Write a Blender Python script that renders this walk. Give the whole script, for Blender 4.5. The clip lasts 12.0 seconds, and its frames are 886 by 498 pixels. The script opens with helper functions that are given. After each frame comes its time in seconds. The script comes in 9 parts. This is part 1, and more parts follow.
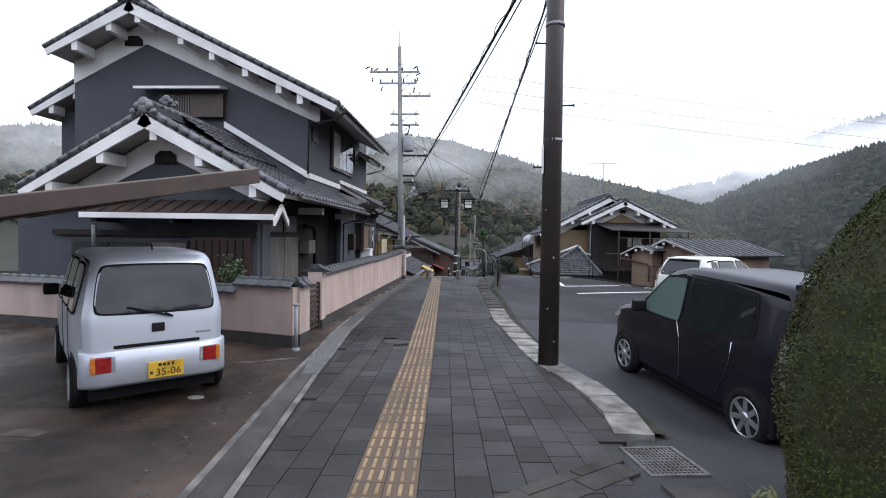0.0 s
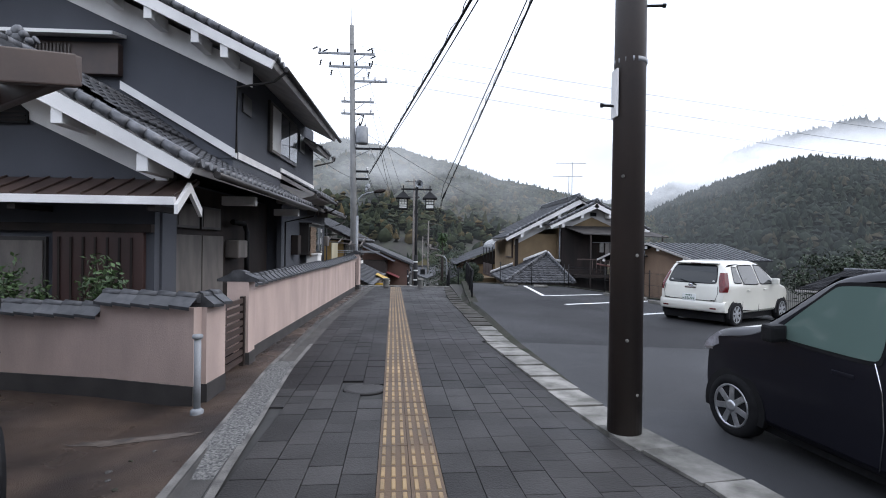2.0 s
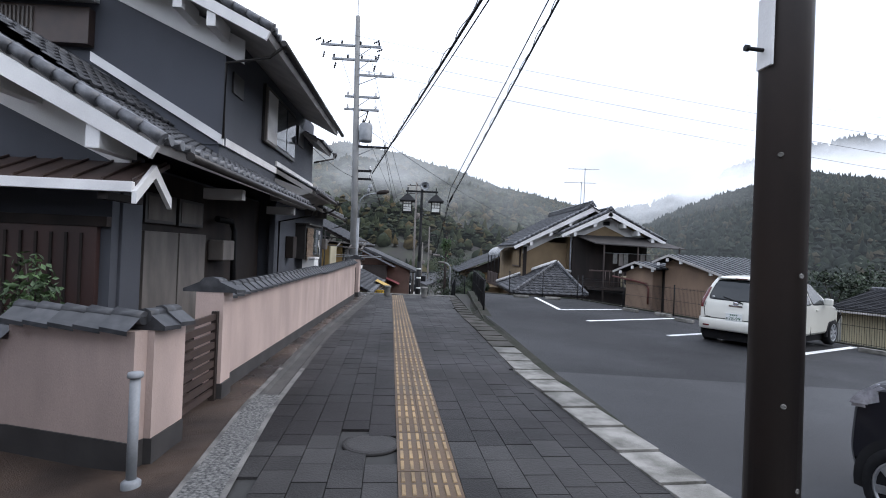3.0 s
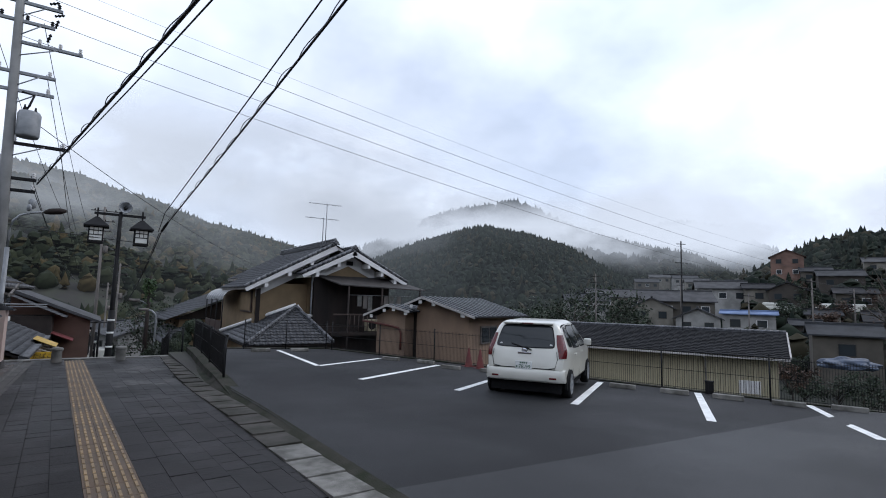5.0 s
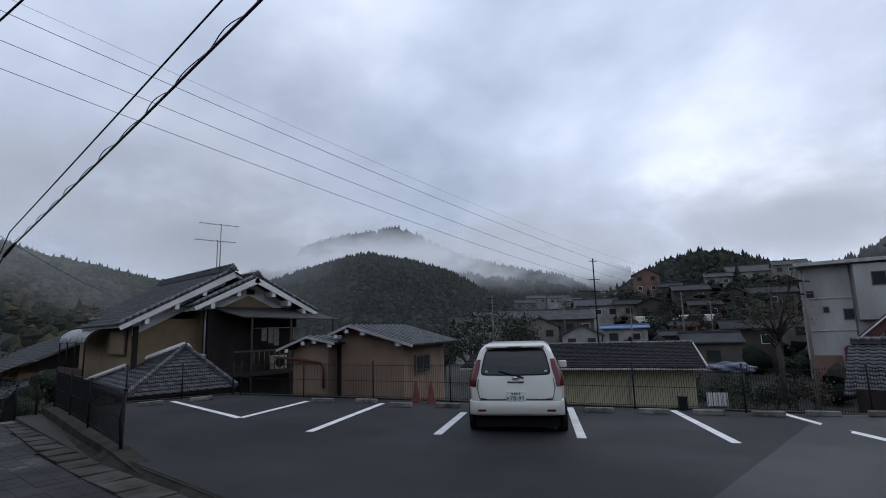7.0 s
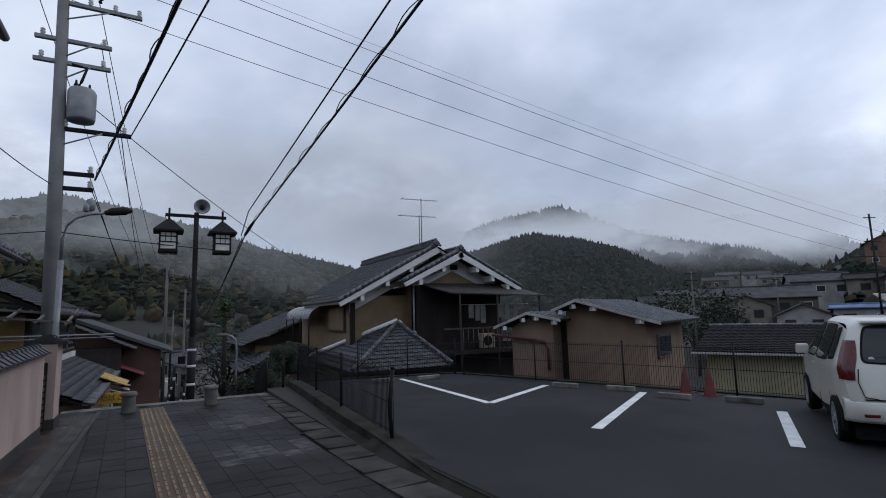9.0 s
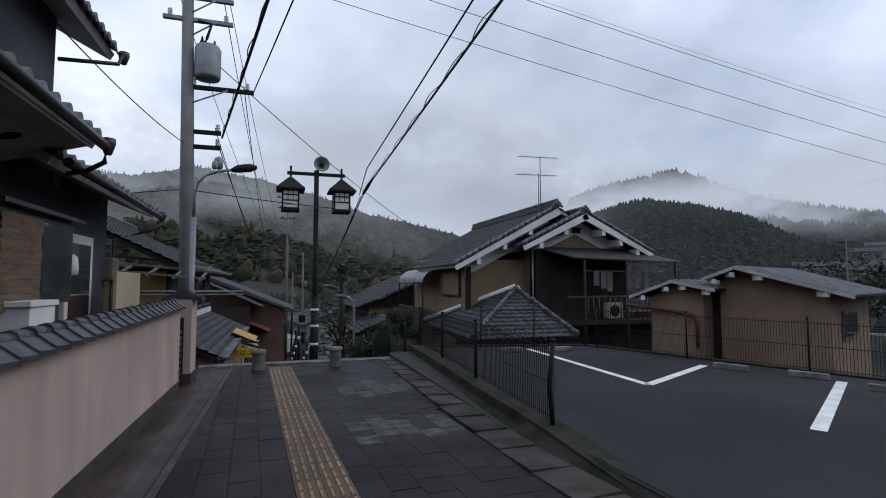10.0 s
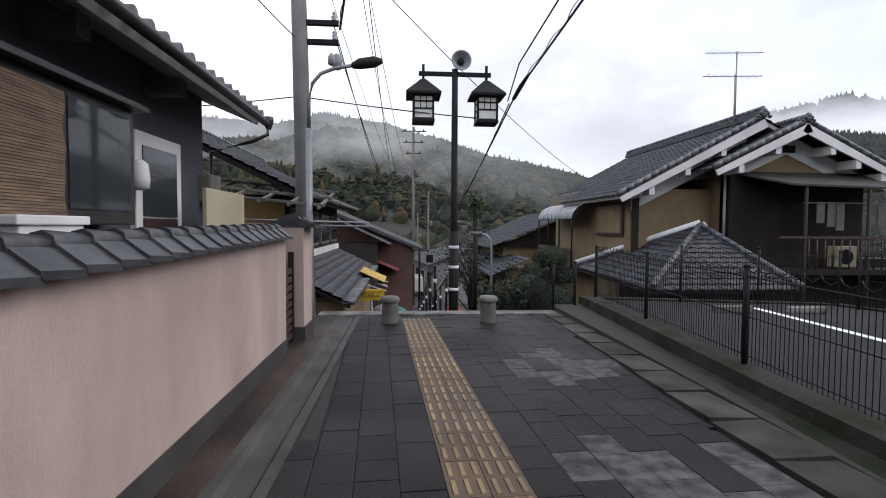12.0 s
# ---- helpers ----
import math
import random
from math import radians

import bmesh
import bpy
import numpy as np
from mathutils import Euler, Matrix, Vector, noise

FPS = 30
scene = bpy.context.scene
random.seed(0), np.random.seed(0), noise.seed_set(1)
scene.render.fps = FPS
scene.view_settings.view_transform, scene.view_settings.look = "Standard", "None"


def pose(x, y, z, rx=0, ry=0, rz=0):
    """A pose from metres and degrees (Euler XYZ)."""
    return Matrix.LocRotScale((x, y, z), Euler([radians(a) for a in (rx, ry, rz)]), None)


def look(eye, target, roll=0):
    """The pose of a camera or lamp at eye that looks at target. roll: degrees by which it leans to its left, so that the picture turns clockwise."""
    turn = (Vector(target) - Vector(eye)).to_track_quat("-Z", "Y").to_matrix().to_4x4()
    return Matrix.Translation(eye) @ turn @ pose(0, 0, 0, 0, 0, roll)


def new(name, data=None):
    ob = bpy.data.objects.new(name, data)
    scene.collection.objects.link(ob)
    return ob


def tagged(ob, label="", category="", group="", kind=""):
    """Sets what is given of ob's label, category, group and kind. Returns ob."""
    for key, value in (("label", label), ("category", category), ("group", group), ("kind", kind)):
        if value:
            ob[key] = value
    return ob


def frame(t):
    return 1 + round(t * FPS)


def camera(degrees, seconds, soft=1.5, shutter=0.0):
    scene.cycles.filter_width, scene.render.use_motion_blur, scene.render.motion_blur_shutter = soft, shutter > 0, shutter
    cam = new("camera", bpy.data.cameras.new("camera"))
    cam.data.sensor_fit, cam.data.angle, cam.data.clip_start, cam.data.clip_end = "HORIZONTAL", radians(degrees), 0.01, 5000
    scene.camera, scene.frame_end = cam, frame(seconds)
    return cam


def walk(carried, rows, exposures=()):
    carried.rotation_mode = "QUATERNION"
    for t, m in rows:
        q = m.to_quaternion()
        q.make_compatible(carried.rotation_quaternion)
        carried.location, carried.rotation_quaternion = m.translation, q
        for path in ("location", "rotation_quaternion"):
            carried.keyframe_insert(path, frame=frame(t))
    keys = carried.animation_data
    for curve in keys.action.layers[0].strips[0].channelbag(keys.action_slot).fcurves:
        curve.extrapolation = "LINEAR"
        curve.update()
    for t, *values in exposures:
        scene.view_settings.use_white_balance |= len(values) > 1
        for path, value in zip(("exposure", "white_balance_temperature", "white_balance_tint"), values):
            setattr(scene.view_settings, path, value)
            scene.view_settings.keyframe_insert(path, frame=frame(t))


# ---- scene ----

# camera and its walk
cam = camera(82, 12.0, 1.0)
ROWS = [
    (0, 0.039, -0.043, 1.477, 3.123, -1.471, -0.887),
    (0.5, -0.238, 0.744, 1.374, 0.915, -1.646, -0.568),
    (1, -0.404, 1.469, 1.323, 0.463, -1.963, -0.019),
    (1.5, -0.521, 2.201, 1.276, -1.363, -1.187, -0.133),
    (2, -0.610, 2.897, 1.262, -2.714, -0.442, -0.872),
    (2.5, -0.754, 3.603, 1.259, -2.508, -0.065, -1.850),
    (2.7, -0.801, 3.893, 1.244, -2.178, 0.085, -2.249),
    (4.3, -1.196, 6.446, 1.349, -18.896, 2.490, -2.436),
    (4.5, -1.210, 6.684, 1.329, -22.965, 3.312, -2.390),
    (5, -1.239, 7.282, 1.311, -34.214, 5.925, -1.518),
    (5.5, -1.207, 7.920, 1.281, -41.437, 7.915, -0.393),
    (6, -1.241, 8.545, 1.265, -42.927, 8.807, 0.253),
    (6.5, -1.289, 9.140, 1.255, -46.248, 8.826, 1.327),
    (7, -1.444, 9.727, 1.260, -47.189, 8.980, 1.569),
    (7.2, -1.566, 9.949, 1.282, -45.002, 8.886, 1.193),
    (8.8, -1.521, 12.258, 1.161, -31.445, 7.416, 2.347),
    (9, -1.500, 12.506, 1.141, -28.876, 7.406, 1.533),
    (9.5, -1.523, 13.168, 1.120, -24.133, 7.277, 1.039),
    (10, -1.589, 13.849, 1.087, -17.695, 3.885, 0.114),
    (10.5, -1.626, 14.590, 1.058, -11.479, 2.164, 0.175),
    (11, -1.692, 15.335, 1.019, -7.457, 0.599, -0.536),
    (11.5, -1.716, 16.091, 0.942, -3.472, -0.769, -0.817),
    (12, -1.747, 16.853, 0.869, -4.332, -2.606, -0.341),
]
EXPO = [(0, 1.26, 6650, 13), (2.7, 1.22, 6550, 12), (4.3, 0.90, 6500, 12), (5.0, 0.46, 6450, 11), (5.5, 0.18, 6350, 11), (6.5, -0.16, 6300, 12), (7.2, -0.18, 6250, 12), (8.8, -0.22, 6250, 12), (9.5, -0.13, 6300, 12), (10.0, 0.02, 6400, 11), (10.5, 0.32, 6700, 12), (11.2, 0.63, 6850, 13), (12, 0.85, 6950, 14)]
walk(cam, [(t, pose(x, y, z, 90 + pitch, roll, yaw)) for t, x, y, z, yaw, pitch, roll in ROWS], EXPO)

# world: overcast sky, a wide weak sun behind cloud
world = bpy.data.worlds.new("overcast")
scene.world = world
world.use_nodes = True
wn, wl = world.node_tree.nodes, world.node_tree.links
wn.clear()
sky = wn.new("ShaderNodeTexSky")
sky.sky_type, sky.sun_disc, sky.sun_elevation, sky.sun_rotation = "NISHITA", False, radians(38), radians(100)
skybg = wn.new("ShaderNodeBackground")
skybg.inputs[1].default_value = 0.1
wl.new(sky.outputs[0], skybg.inputs[0])
tco = wn.new("ShaderNodeTexCoord")
stretch = wn.new("ShaderNodeMapping")
stretch.inputs["Scale"].default_value = (1.0, 1.0, 1.5)
wl.new(tco.outputs["Generated"], stretch.inputs["Vector"])
cn = wn.new("ShaderNodeTexNoise")
cn.inputs["Scale"].default_value, cn.inputs["Detail"].default_value, cn.inputs["Roughness"].default_value = 2.1, 5.0, 0.5
cn.inputs["Distortion"].default_value = 0.15
wl.new(stretch.outputs[0], cn.inputs["Vector"])
ramp = wn.new("ShaderNodeValToRGB")
ramp.color_ramp.elements[0].position, ramp.color_ramp.elements[0].color = 0.33, (0.50, 0.58, 0.73, 1)
ramp.color_ramp.elements[1].position, ramp.color_ramp.elements[1].color = 0.68, (1.04, 1.11, 1.23, 1)
e = ramp.color_ramp.elements.new(0.5)
e.color = (0.72, 0.81, 0.98, 1)
wl.new(cn.outputs[0], ramp.inputs[0])
cbg = wn.new("ShaderNodeBackground")
cbg.inputs[1].default_value = 1.1
wl.new(ramp.outputs[0], cbg.inputs[0])
wmix = wn.new("ShaderNodeMixShader")
wmix.inputs[0].default_value = 0.9
wout = wn.new("ShaderNodeOutputWorld")
wl.new(skybg.outputs[0], wmix.inputs[1]), wl.new(cbg.outputs[0], wmix.inputs[2]), wl.new(wmix.outputs[0], wout.inputs[0])
sun = new("sun", bpy.data.lights.new("sun", "SUN"))
sun.data.energy, sun.data.angle, sun.data.color = 0.5, radians(25), (1.0, 0.96, 0.9)
sun.matrix_world = look((30, 5, 30), (0, 12, 0))

# ---- materials ----


def mat(name, col, rough=0.8, metal=0.0, col2=None, scale=8.0, fine=60.0, bump=0.0, bscale=None, spec=0.5, vary=0.0, island=0.0, wet=0.0, stretchz=1.0, fineamt=0.35):
    """A surface with colour patches at two scales, bump, and wet glossy spots; vary and island change brightness per object or per loose piece."""
    m = bpy.data.materials.new(name)
    m.use_nodes = True
    n, l = m.node_tree.nodes, m.node_tree.links
    b = n["Principled BSDF"]
    b.inputs["Metallic"].default_value, b.inputs["Specular IOR Level"].default_value = metal, spec
    mp = n.new("ShaderNodeMapping")
    mp.inputs["Scale"].default_value = (1, 1, stretchz)
    l.new(n.new("ShaderNodeNewGeometry").outputs["Position"], mp.inputs[0])

    def noise_node(s, d=4.0):
        k = n.new("ShaderNodeTexNoise")
        k.inputs["Scale"].default_value, k.inputs["Detail"].default_value = s, d
        l.new(mp.outputs[0], k.inputs["Vector"])
        return k
    big, small = noise_node(scale), noise_node(fine)
    c2 = col2 or tuple(v * 0.62 for v in col)
    r = n.new("ShaderNodeValToRGB")
    r.color_ramp.elements[0].position, r.color_ramp.elements[1].position = 0.35, 0.65
    r.color_ramp.elements[0].color, r.color_ramp.elements[1].color = (*c2, 1), (*col, 1)
    l.new(big.outputs[0], r.inputs[0])
    hs = n.new("ShaderNodeHueSaturation")
    l.new(r.outputs[0], hs.inputs["Color"])
    ma = n.new("ShaderNodeMath")
    ma.operation, ma.inputs[1].default_value, ma.inputs[2].default_value = "MULTIPLY_ADD", fineamt, 1.0 - fineamt / 2
    l.new(small.outputs[0], ma.inputs[0])
    last = ma.outputs[0]
    if vary or island:
        if vary:
            src = n.new("ShaderNodeObjectInfo").outputs["Random"]
        else:
            src = n.new("ShaderNodeNewGeometry").outputs["Random Per Island"]
        mb = n.new("ShaderNodeMath")
        k = vary or island
        mb.operation, mb.inputs[1].default_value, mb.inputs[2].default_value = "MULTIPLY_ADD", k, 1.0 - k / 2
        l.new(src, mb.inputs[0])
        mc = n.new("ShaderNodeMath")
        mc.operation = "MULTIPLY"
        l.new(last, mc.inputs[0]), l.new(mb.outputs[0], mc.inputs[1])
        last = mc.outputs[0]
    l.new(last, hs.inputs["Value"])
    l.new(hs.outputs[0], b.inputs["Base Color"])
    if wet:
        wnz = noise_node(scale * 0.6)
        wr = n.new("ShaderNodeMapRange")
        wr.inputs[1].default_value, wr.inputs[2].default_value = 0.42, 0.6
        wr.inputs[3].default_value, wr.inputs[4].default_value = rough, max(0.12, rough - wet)
        l.new(wnz.outputs[0], wr.inputs[0])
        l.new(wr.outputs[0], b.inputs["Roughness"])
    else:
        rr = n.new("ShaderNodeMath")
        rr.operation, rr.inputs[1].default_value, rr.inputs[2].default_value = "MULTIPLY_ADD", 0.25 * rough, rough * 0.88
        l.new(small.outputs[0], rr.inputs[0])
        l.new(rr.outputs[0], b.inputs["Roughness"])
    if bump:
        bp = n.new("ShaderNodeBump")
        bp.inputs["Strength"].default_value, bp.inputs["Distance"].default_value = bump, 0.02
        l.new((noise_node(bscale) if bscale else small).outputs[0], bp.inputs["Height"])
        l.new(bp.outputs[0], b.inputs["Normal"])
    return m


def glow(name, col, strength):
    m = bpy.data.materials.new(name)
    m.use_nodes = True
    b = m.node_tree.nodes["Principled BSDF"]
    b.inputs["Base Color"].default_value = (*col, 1)
    b.inputs["Emission Color"].default_value, b.inputs["Emission Strength"].default_value = (*col, 1), strength
    return m


def mist_mat(name, col, dense, scale, top):
    """Cloud and haze: a see-through glow by noise, thinning to nothing at the sheet's edges."""
    m = bpy.data.materials.new(name)
    m.use_nodes = True
    n, l = m.node_tree.nodes, m.node_tree.links
    n.clear()
    out, mx, tr, em = (n.new("ShaderNode" + k) for k in ("OutputMaterial", "MixShader", "BsdfTransparent", "Emission"))
    em.inputs[0].default_value, em.inputs[1].default_value = (*col, 1), 1.0
    tc, nz = n.new("ShaderNodeTexCoord"), n.new("ShaderNodeTexNoise")
    mp = n.new("ShaderNodeMapping")
    mp.inputs["Scale"].default_value = (1, 1, 1.7)
    l.new(tc.outputs["Object"], mp.inputs[0])
    nz.inputs["Scale"].default_value, nz.inputs["Detail"].default_value, nz.inputs["Roughness"].default_value = scale, 6, 0.55
    l.new(mp.outputs[0], nz.inputs["Vector"])
    uv, sep = n.new("ShaderNodeUVMap"), n.new("ShaderNodeSeparateXYZ")
    l.new(uv.outputs[0], sep.inputs[0])
    prof = n.new("ShaderNodeValToRGB")
    els = prof.color_ramp.elements
    els[0].position, els[0].color = 0.0, (0, 0, 0, 1)
    els[1].position, els[1].color = 1.0, (0, 0, 0, 1) if top < 1 else (1, 1, 1, 1)
    k = els.new(min(top, 0.97))
    k.color = (1, 1, 1, 1)
    l.new(sep.outputs[1], prof.inputs[0])
    endp = n.new("ShaderNodeValToRGB")
    els = endp.color_ramp.elements
    els[0].position, els[0].color = 0.0, (0, 0, 0, 1)
    els[1].position, els[1].color = 1.0, (0, 0, 0, 1)
    for p in (0.2, 0.8):
        els.new(p).color = (1, 1, 1, 1)
    l.new(sep.outputs[0], endp.inputs[0])
    mr = n.new("ShaderNodeMapRange")
    mr.inputs[1].default_value, mr.inputs[2].default_value, mr.inputs[3].default_value, mr.inputs[4].default_value = 0.40, 0.62, 0.04, 1.0
    l.new(nz.outputs[0], mr.inputs[0])
    a, b2, c = (n.new("ShaderNodeMath") for _ in range(3))
    for q in (a, b2, c):
        q.operation = "MULTIPLY"
    l.new(mr.outputs[0], a.inputs[0]), l.new(prof.outputs[0], a.inputs[1])
    l.new(a.outputs[0], b2.inputs[0]), l.new(endp.outputs[0], b2.inputs[1])
    l.new(b2.outputs[0], c.inputs[0])
    c.inputs[1].default_value = dense
    l.new(c.outputs[0], mx.inputs[0])
    l.new(tr.outputs[0], mx.inputs[1]), l.new(em.outputs[0], mx.inputs[2]), l.new(mx.outputs[0], out.inputs[0])
    return m


def glass_mat(name, tint, rough=0.03):
    m = bpy.data.materials.new(name)
    m.use_nodes = True
    b = m.node_tree.nodes["Principled BSDF"]
    b.inputs["Base Color"].default_value, b.inputs["Roughness"].default_value = (*tint, 1), rough
    b.inputs["Specular IOR Level"].default_value = 0.45
    return m


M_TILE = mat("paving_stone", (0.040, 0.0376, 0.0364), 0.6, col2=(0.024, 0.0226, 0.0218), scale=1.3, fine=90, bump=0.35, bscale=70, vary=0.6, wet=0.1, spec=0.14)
# Darkened copy of the paving colour, for stones outside the near stretch.
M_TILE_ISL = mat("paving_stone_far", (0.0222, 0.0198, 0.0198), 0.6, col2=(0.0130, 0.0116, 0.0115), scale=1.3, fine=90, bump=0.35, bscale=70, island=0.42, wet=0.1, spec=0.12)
M_TILE_DRY = mat("paving_stone_dry", (0.072, 0.068, 0.066), 0.8, col2=(0.010, 0.0092, 0.009), scale=10, fine=90, bump=0.25, bscale=70, vary=0.3)
M_JOINT = mat("joint_sand", (0.030, 0.029, 0.027), 0.9, scale=4, fine=50)
M_TACT = mat("tactile_base", (0.095, 0.058, 0.032), 0.75, col2=(0.075, 0.052, 0.035), scale=2, fine=80, bump=0.2, vary=0.25)
M_BAR = mat("tactile_bar", (0.29, 0.195, 0.095), 0.7, col2=(0.13, 0.09, 0.05), scale=3, fine=70, bump=0.2, vary=0.3)
M_ASPH = mat("asphalt", (0.031, 0.031, 0.0325), 0.8, col2=(0.021, 0.0215, 0.023), scale=0.35, fine=160, bump=0.45, bscale=220, wet=0.2, fineamt=0.5, spec=0.15)
M_ASPH_PALE = mat("paler_asphalt", (0.044, 0.044, 0.046), 0.7, col2=(0.032, 0.0325, 0.034), scale=0.35, fine=160, bump=0.4, bscale=220, wet=0.2, fineamt=0.5, spec=0.18)
M_DRIVE = mat("wet_concrete_drive", (0.074, 0.051, 0.038), 0.55, col2=(0.018, 0.0135, 0.012), scale=1.1, fine=60, bump=0.5, bscale=110, wet=0.4, fineamt=0.8, spec=0.22)
M_KERB = mat("kerb_concrete", (0.205, 0.196, 0.178), 0.8, col2=(0.065, 0.062, 0.052), scale=4.0, fine=80, bump=0.3, vary=0.4)
M_DRAIN = mat("drain_concrete", (0.062, 0.056, 0.050), 0.75, col2=(0.022, 0.020, 0.018), scale=2.0, fine=90, bump=0.3)
M_GRAVEL = mat("washed_pebble", (0.17, 0.165, 0.155), 0.8, col2=(0.028, 0.028, 0.028), scale=45, fine=120, bump=0.9, bscale=50)
M_PAINT = mat("road_paint", (0.78, 0.78, 0.76), 0.6, col2=(0.60, 0.60, 0.58), scale=4, fine=80, bump=0.1)
M_PINK = mat("pink_render", (0.475, 0.36, 0.315), 0.85, col2=(0.36, 0.275, 0.24), scale=2.0, fine=90, bump=0.25, bscale=160, stretchz=0.35, fineamt=0.2)
M_BASE = mat("wall_plinth", (0.045, 0.040, 0.038), 0.8, scale=3)
M_KAWARA = mat("roof_tile", (0.062, 0.063, 0.068), 0.5, spec=0.35, col2=(0.028, 0.029, 0.033), scale=5, fine=60, island=0.5)
# Lighter than roof_tile: the wet shine of edge tiles is put into the colour.
M_KAWARA_P = mat("roof_tile_piece", (0.125, 0.127, 0.135), 0.45, col2=(0.055, 0.057, 0.063), scale=9, fine=60, vary=0.6)
M_CAP = mat("wall_cap_tile", (0.052, 0.052, 0.055), 0.5, col2=(0.022, 0.023, 0.026), scale=9, fine=60, vary=0.5)
M_GREYWALL = mat("dark_grey_plaster", (0.060, 0.064, 0.076), 0.8, col2=(0.047, 0.050, 0.060), scale=0.7, fine=110, bump=0.25, bscale=140, stretchz=0.5)
M_WHITE = mat("white_plaster", (0.72, 0.71, 0.69), 0.8, col2=(0.55, 0.54, 0.53), scale=1.1, fine=60, bump=0.1, fineamt=0.15)
M_SOFFIT = mat("soffit_board", (0.42, 0.40, 0.385), 0.8, col2=(0.30, 0.285, 0.27), scale=2, fine=60)
M_DARKWOOD = mat("dark_wood", (0.028, 0.020, 0.017), 0.7, spec=0.25, col2=(0.014, 0.011, 0.010), scale=3, fine=70, stretchz=0.15)
M_BROWNDOOR = mat("brown_door", (0.050, 0.022, 0.018), 0.5, col2=(0.032, 0.016, 0.014), scale=3, fine=70, stretchz=0.2)
M_BROWNMETAL = mat("brown_metal", (0.060, 0.038, 0.030), 0.5, col2=(0.040, 0.026, 0.022), scale=3, fine=60)
M_BRONZE = mat("bronze_sash", (0.030, 0.026, 0.024), 0.4, scale=5)
# Weathered board grey, also used where shade under eaves is put into colour.
M_GREYPANEL = mat("weathered_and_shaded_panel", (0.15, 0.133, 0.12), 0.8, col2=(0.10, 0.09, 0.082), scale=4, stretchz=0.3)
M_POLE = mat("brown_steel_pole", (0.034, 0.024, 0.020), 0.5, col2=(0.024, 0.018, 0.016), scale=2, fine=40)
M_GALV = mat("galvanised", (0.28, 0.29, 0.30), 0.55, metal=0.2, col2=(0.19, 0.20, 0.21), scale=4)
M_CONC = mat("concrete_pole", (0.21, 0.21, 0.205), 0.8, col2=(0.15, 0.15, 0.145), scale=2)
M_BLACK = mat("black_paint", (0.012, 0.012, 0.013), 0.6, scale=5, spec=0.2)
M_CABLE = mat("cable", (0.013, 0.013, 0.014), 0.6, scale=5)
M_RUBBER = mat("rubber", (0.011, 0.011, 0.012), 0.85, scale=20, spec=0.15)
M_GLASS = glass_mat("window_glass", (0.030, 0.036, 0.040), 0.05)
M_CARGLASS = glass_mat("car_glass", (0.012, 0.015, 0.016), 0.03)
M_GREENGLASS = glass_mat("green_car_glass", (0.085, 0.125, 0.112), 0.04)
M_CHROME = mat("chrome", (0.6, 0.6, 0.62), 0.15, metal=1.0, scale=10)
M_TANWALL = mat("tan_wall", (0.235, 0.165, 0.092), 0.85, col2=(0.18, 0.128, 0.073), scale=1.5, fine=80, bump=0.2)
M_SHEDWALL = mat("shed_wall", (0.235, 0.160, 0.110), 0.85, col2=(0.165, 0.112, 0.080), scale=1.2, fine=50, stretchz=0.4)
M_CREAM = mat("cream_siding", (0.40, 0.355, 0.24), 0.7, col2=(0.33, 0.295, 0.20), scale=1.2)
M_LEAF = mat("leaf", (0.060, 0.105, 0.035), 0.6, col2=(0.035, 0.065, 0.024), scale=3, island=0.9)
M_HEDGE = mat("hedge_leaf", (0.046, 0.068, 0.011), 0.75, col2=(0.032, 0.030, 0.009), scale=2.2, island=0.35, spec=0.2)
M_BARK = mat("bark", (0.06, 0.05, 0.04), 0.9, scale=6)
M_STONE = mat("stone_post", (0.16, 0.155, 0.145), 0.85, col2=(0.10, 0.10, 0.09), scale=6, bump=0.4)
M_MOSS = mat("mossy_concrete", (0.038, 0.034, 0.028), 0.9, col2=(0.013, 0.017, 0.007), scale=3, bump=0.5, spec=0.2)
M_EARTH = mat("earth_and_scrub", (0.030, 0.033, 0.020), 0.95, col2=(0.024, 0.021, 0.018), scale=0.25, fine=6, bump=0.5)

# ---- mesh helpers ----


def part(name, bm, material, parent=None, label=""):
    me = bpy.data.meshes.new(name)
    bmesh.ops.recalc_face_normals(bm, faces=bm.faces[:])
    bm.to_mesh(me)
    bm.free()
    for k in (material if isinstance(material, (list, tuple)) else (material,)):
        me.materials.append(k)
    ob = new(name, me)
    ob.parent = parent
    return tagged(ob, label)


def piece(name, me, parent, m):
    """An object on shared mesh data."""
    ob = new(name, me)
    ob.parent = parent
    ob.matrix_basis = m
    return ob


def thing(name, m=None, label="", category="", group="", kind=""):
    ob = new(name)
    ob.empty_display_size = 0.2
    if m is not None:
        ob.matrix_basis = m
    return tagged(ob, label, category, group, kind)


def solid(name, bm, material, label="", category="", kind="structure", group=""):
    return tagged(part(name, bm, material), label, category, group, kind)


def mesh_of(bm, *mats):
    me = bpy.data.meshes.new("piece")
    bmesh.ops.recalc_face_normals(bm, faces=bm.faces[:])
    bm.to_mesh(me)
    bm.free()
    for k in mats:
        me.materials.append(k)
    return me


def B():
    return bmesh.new()


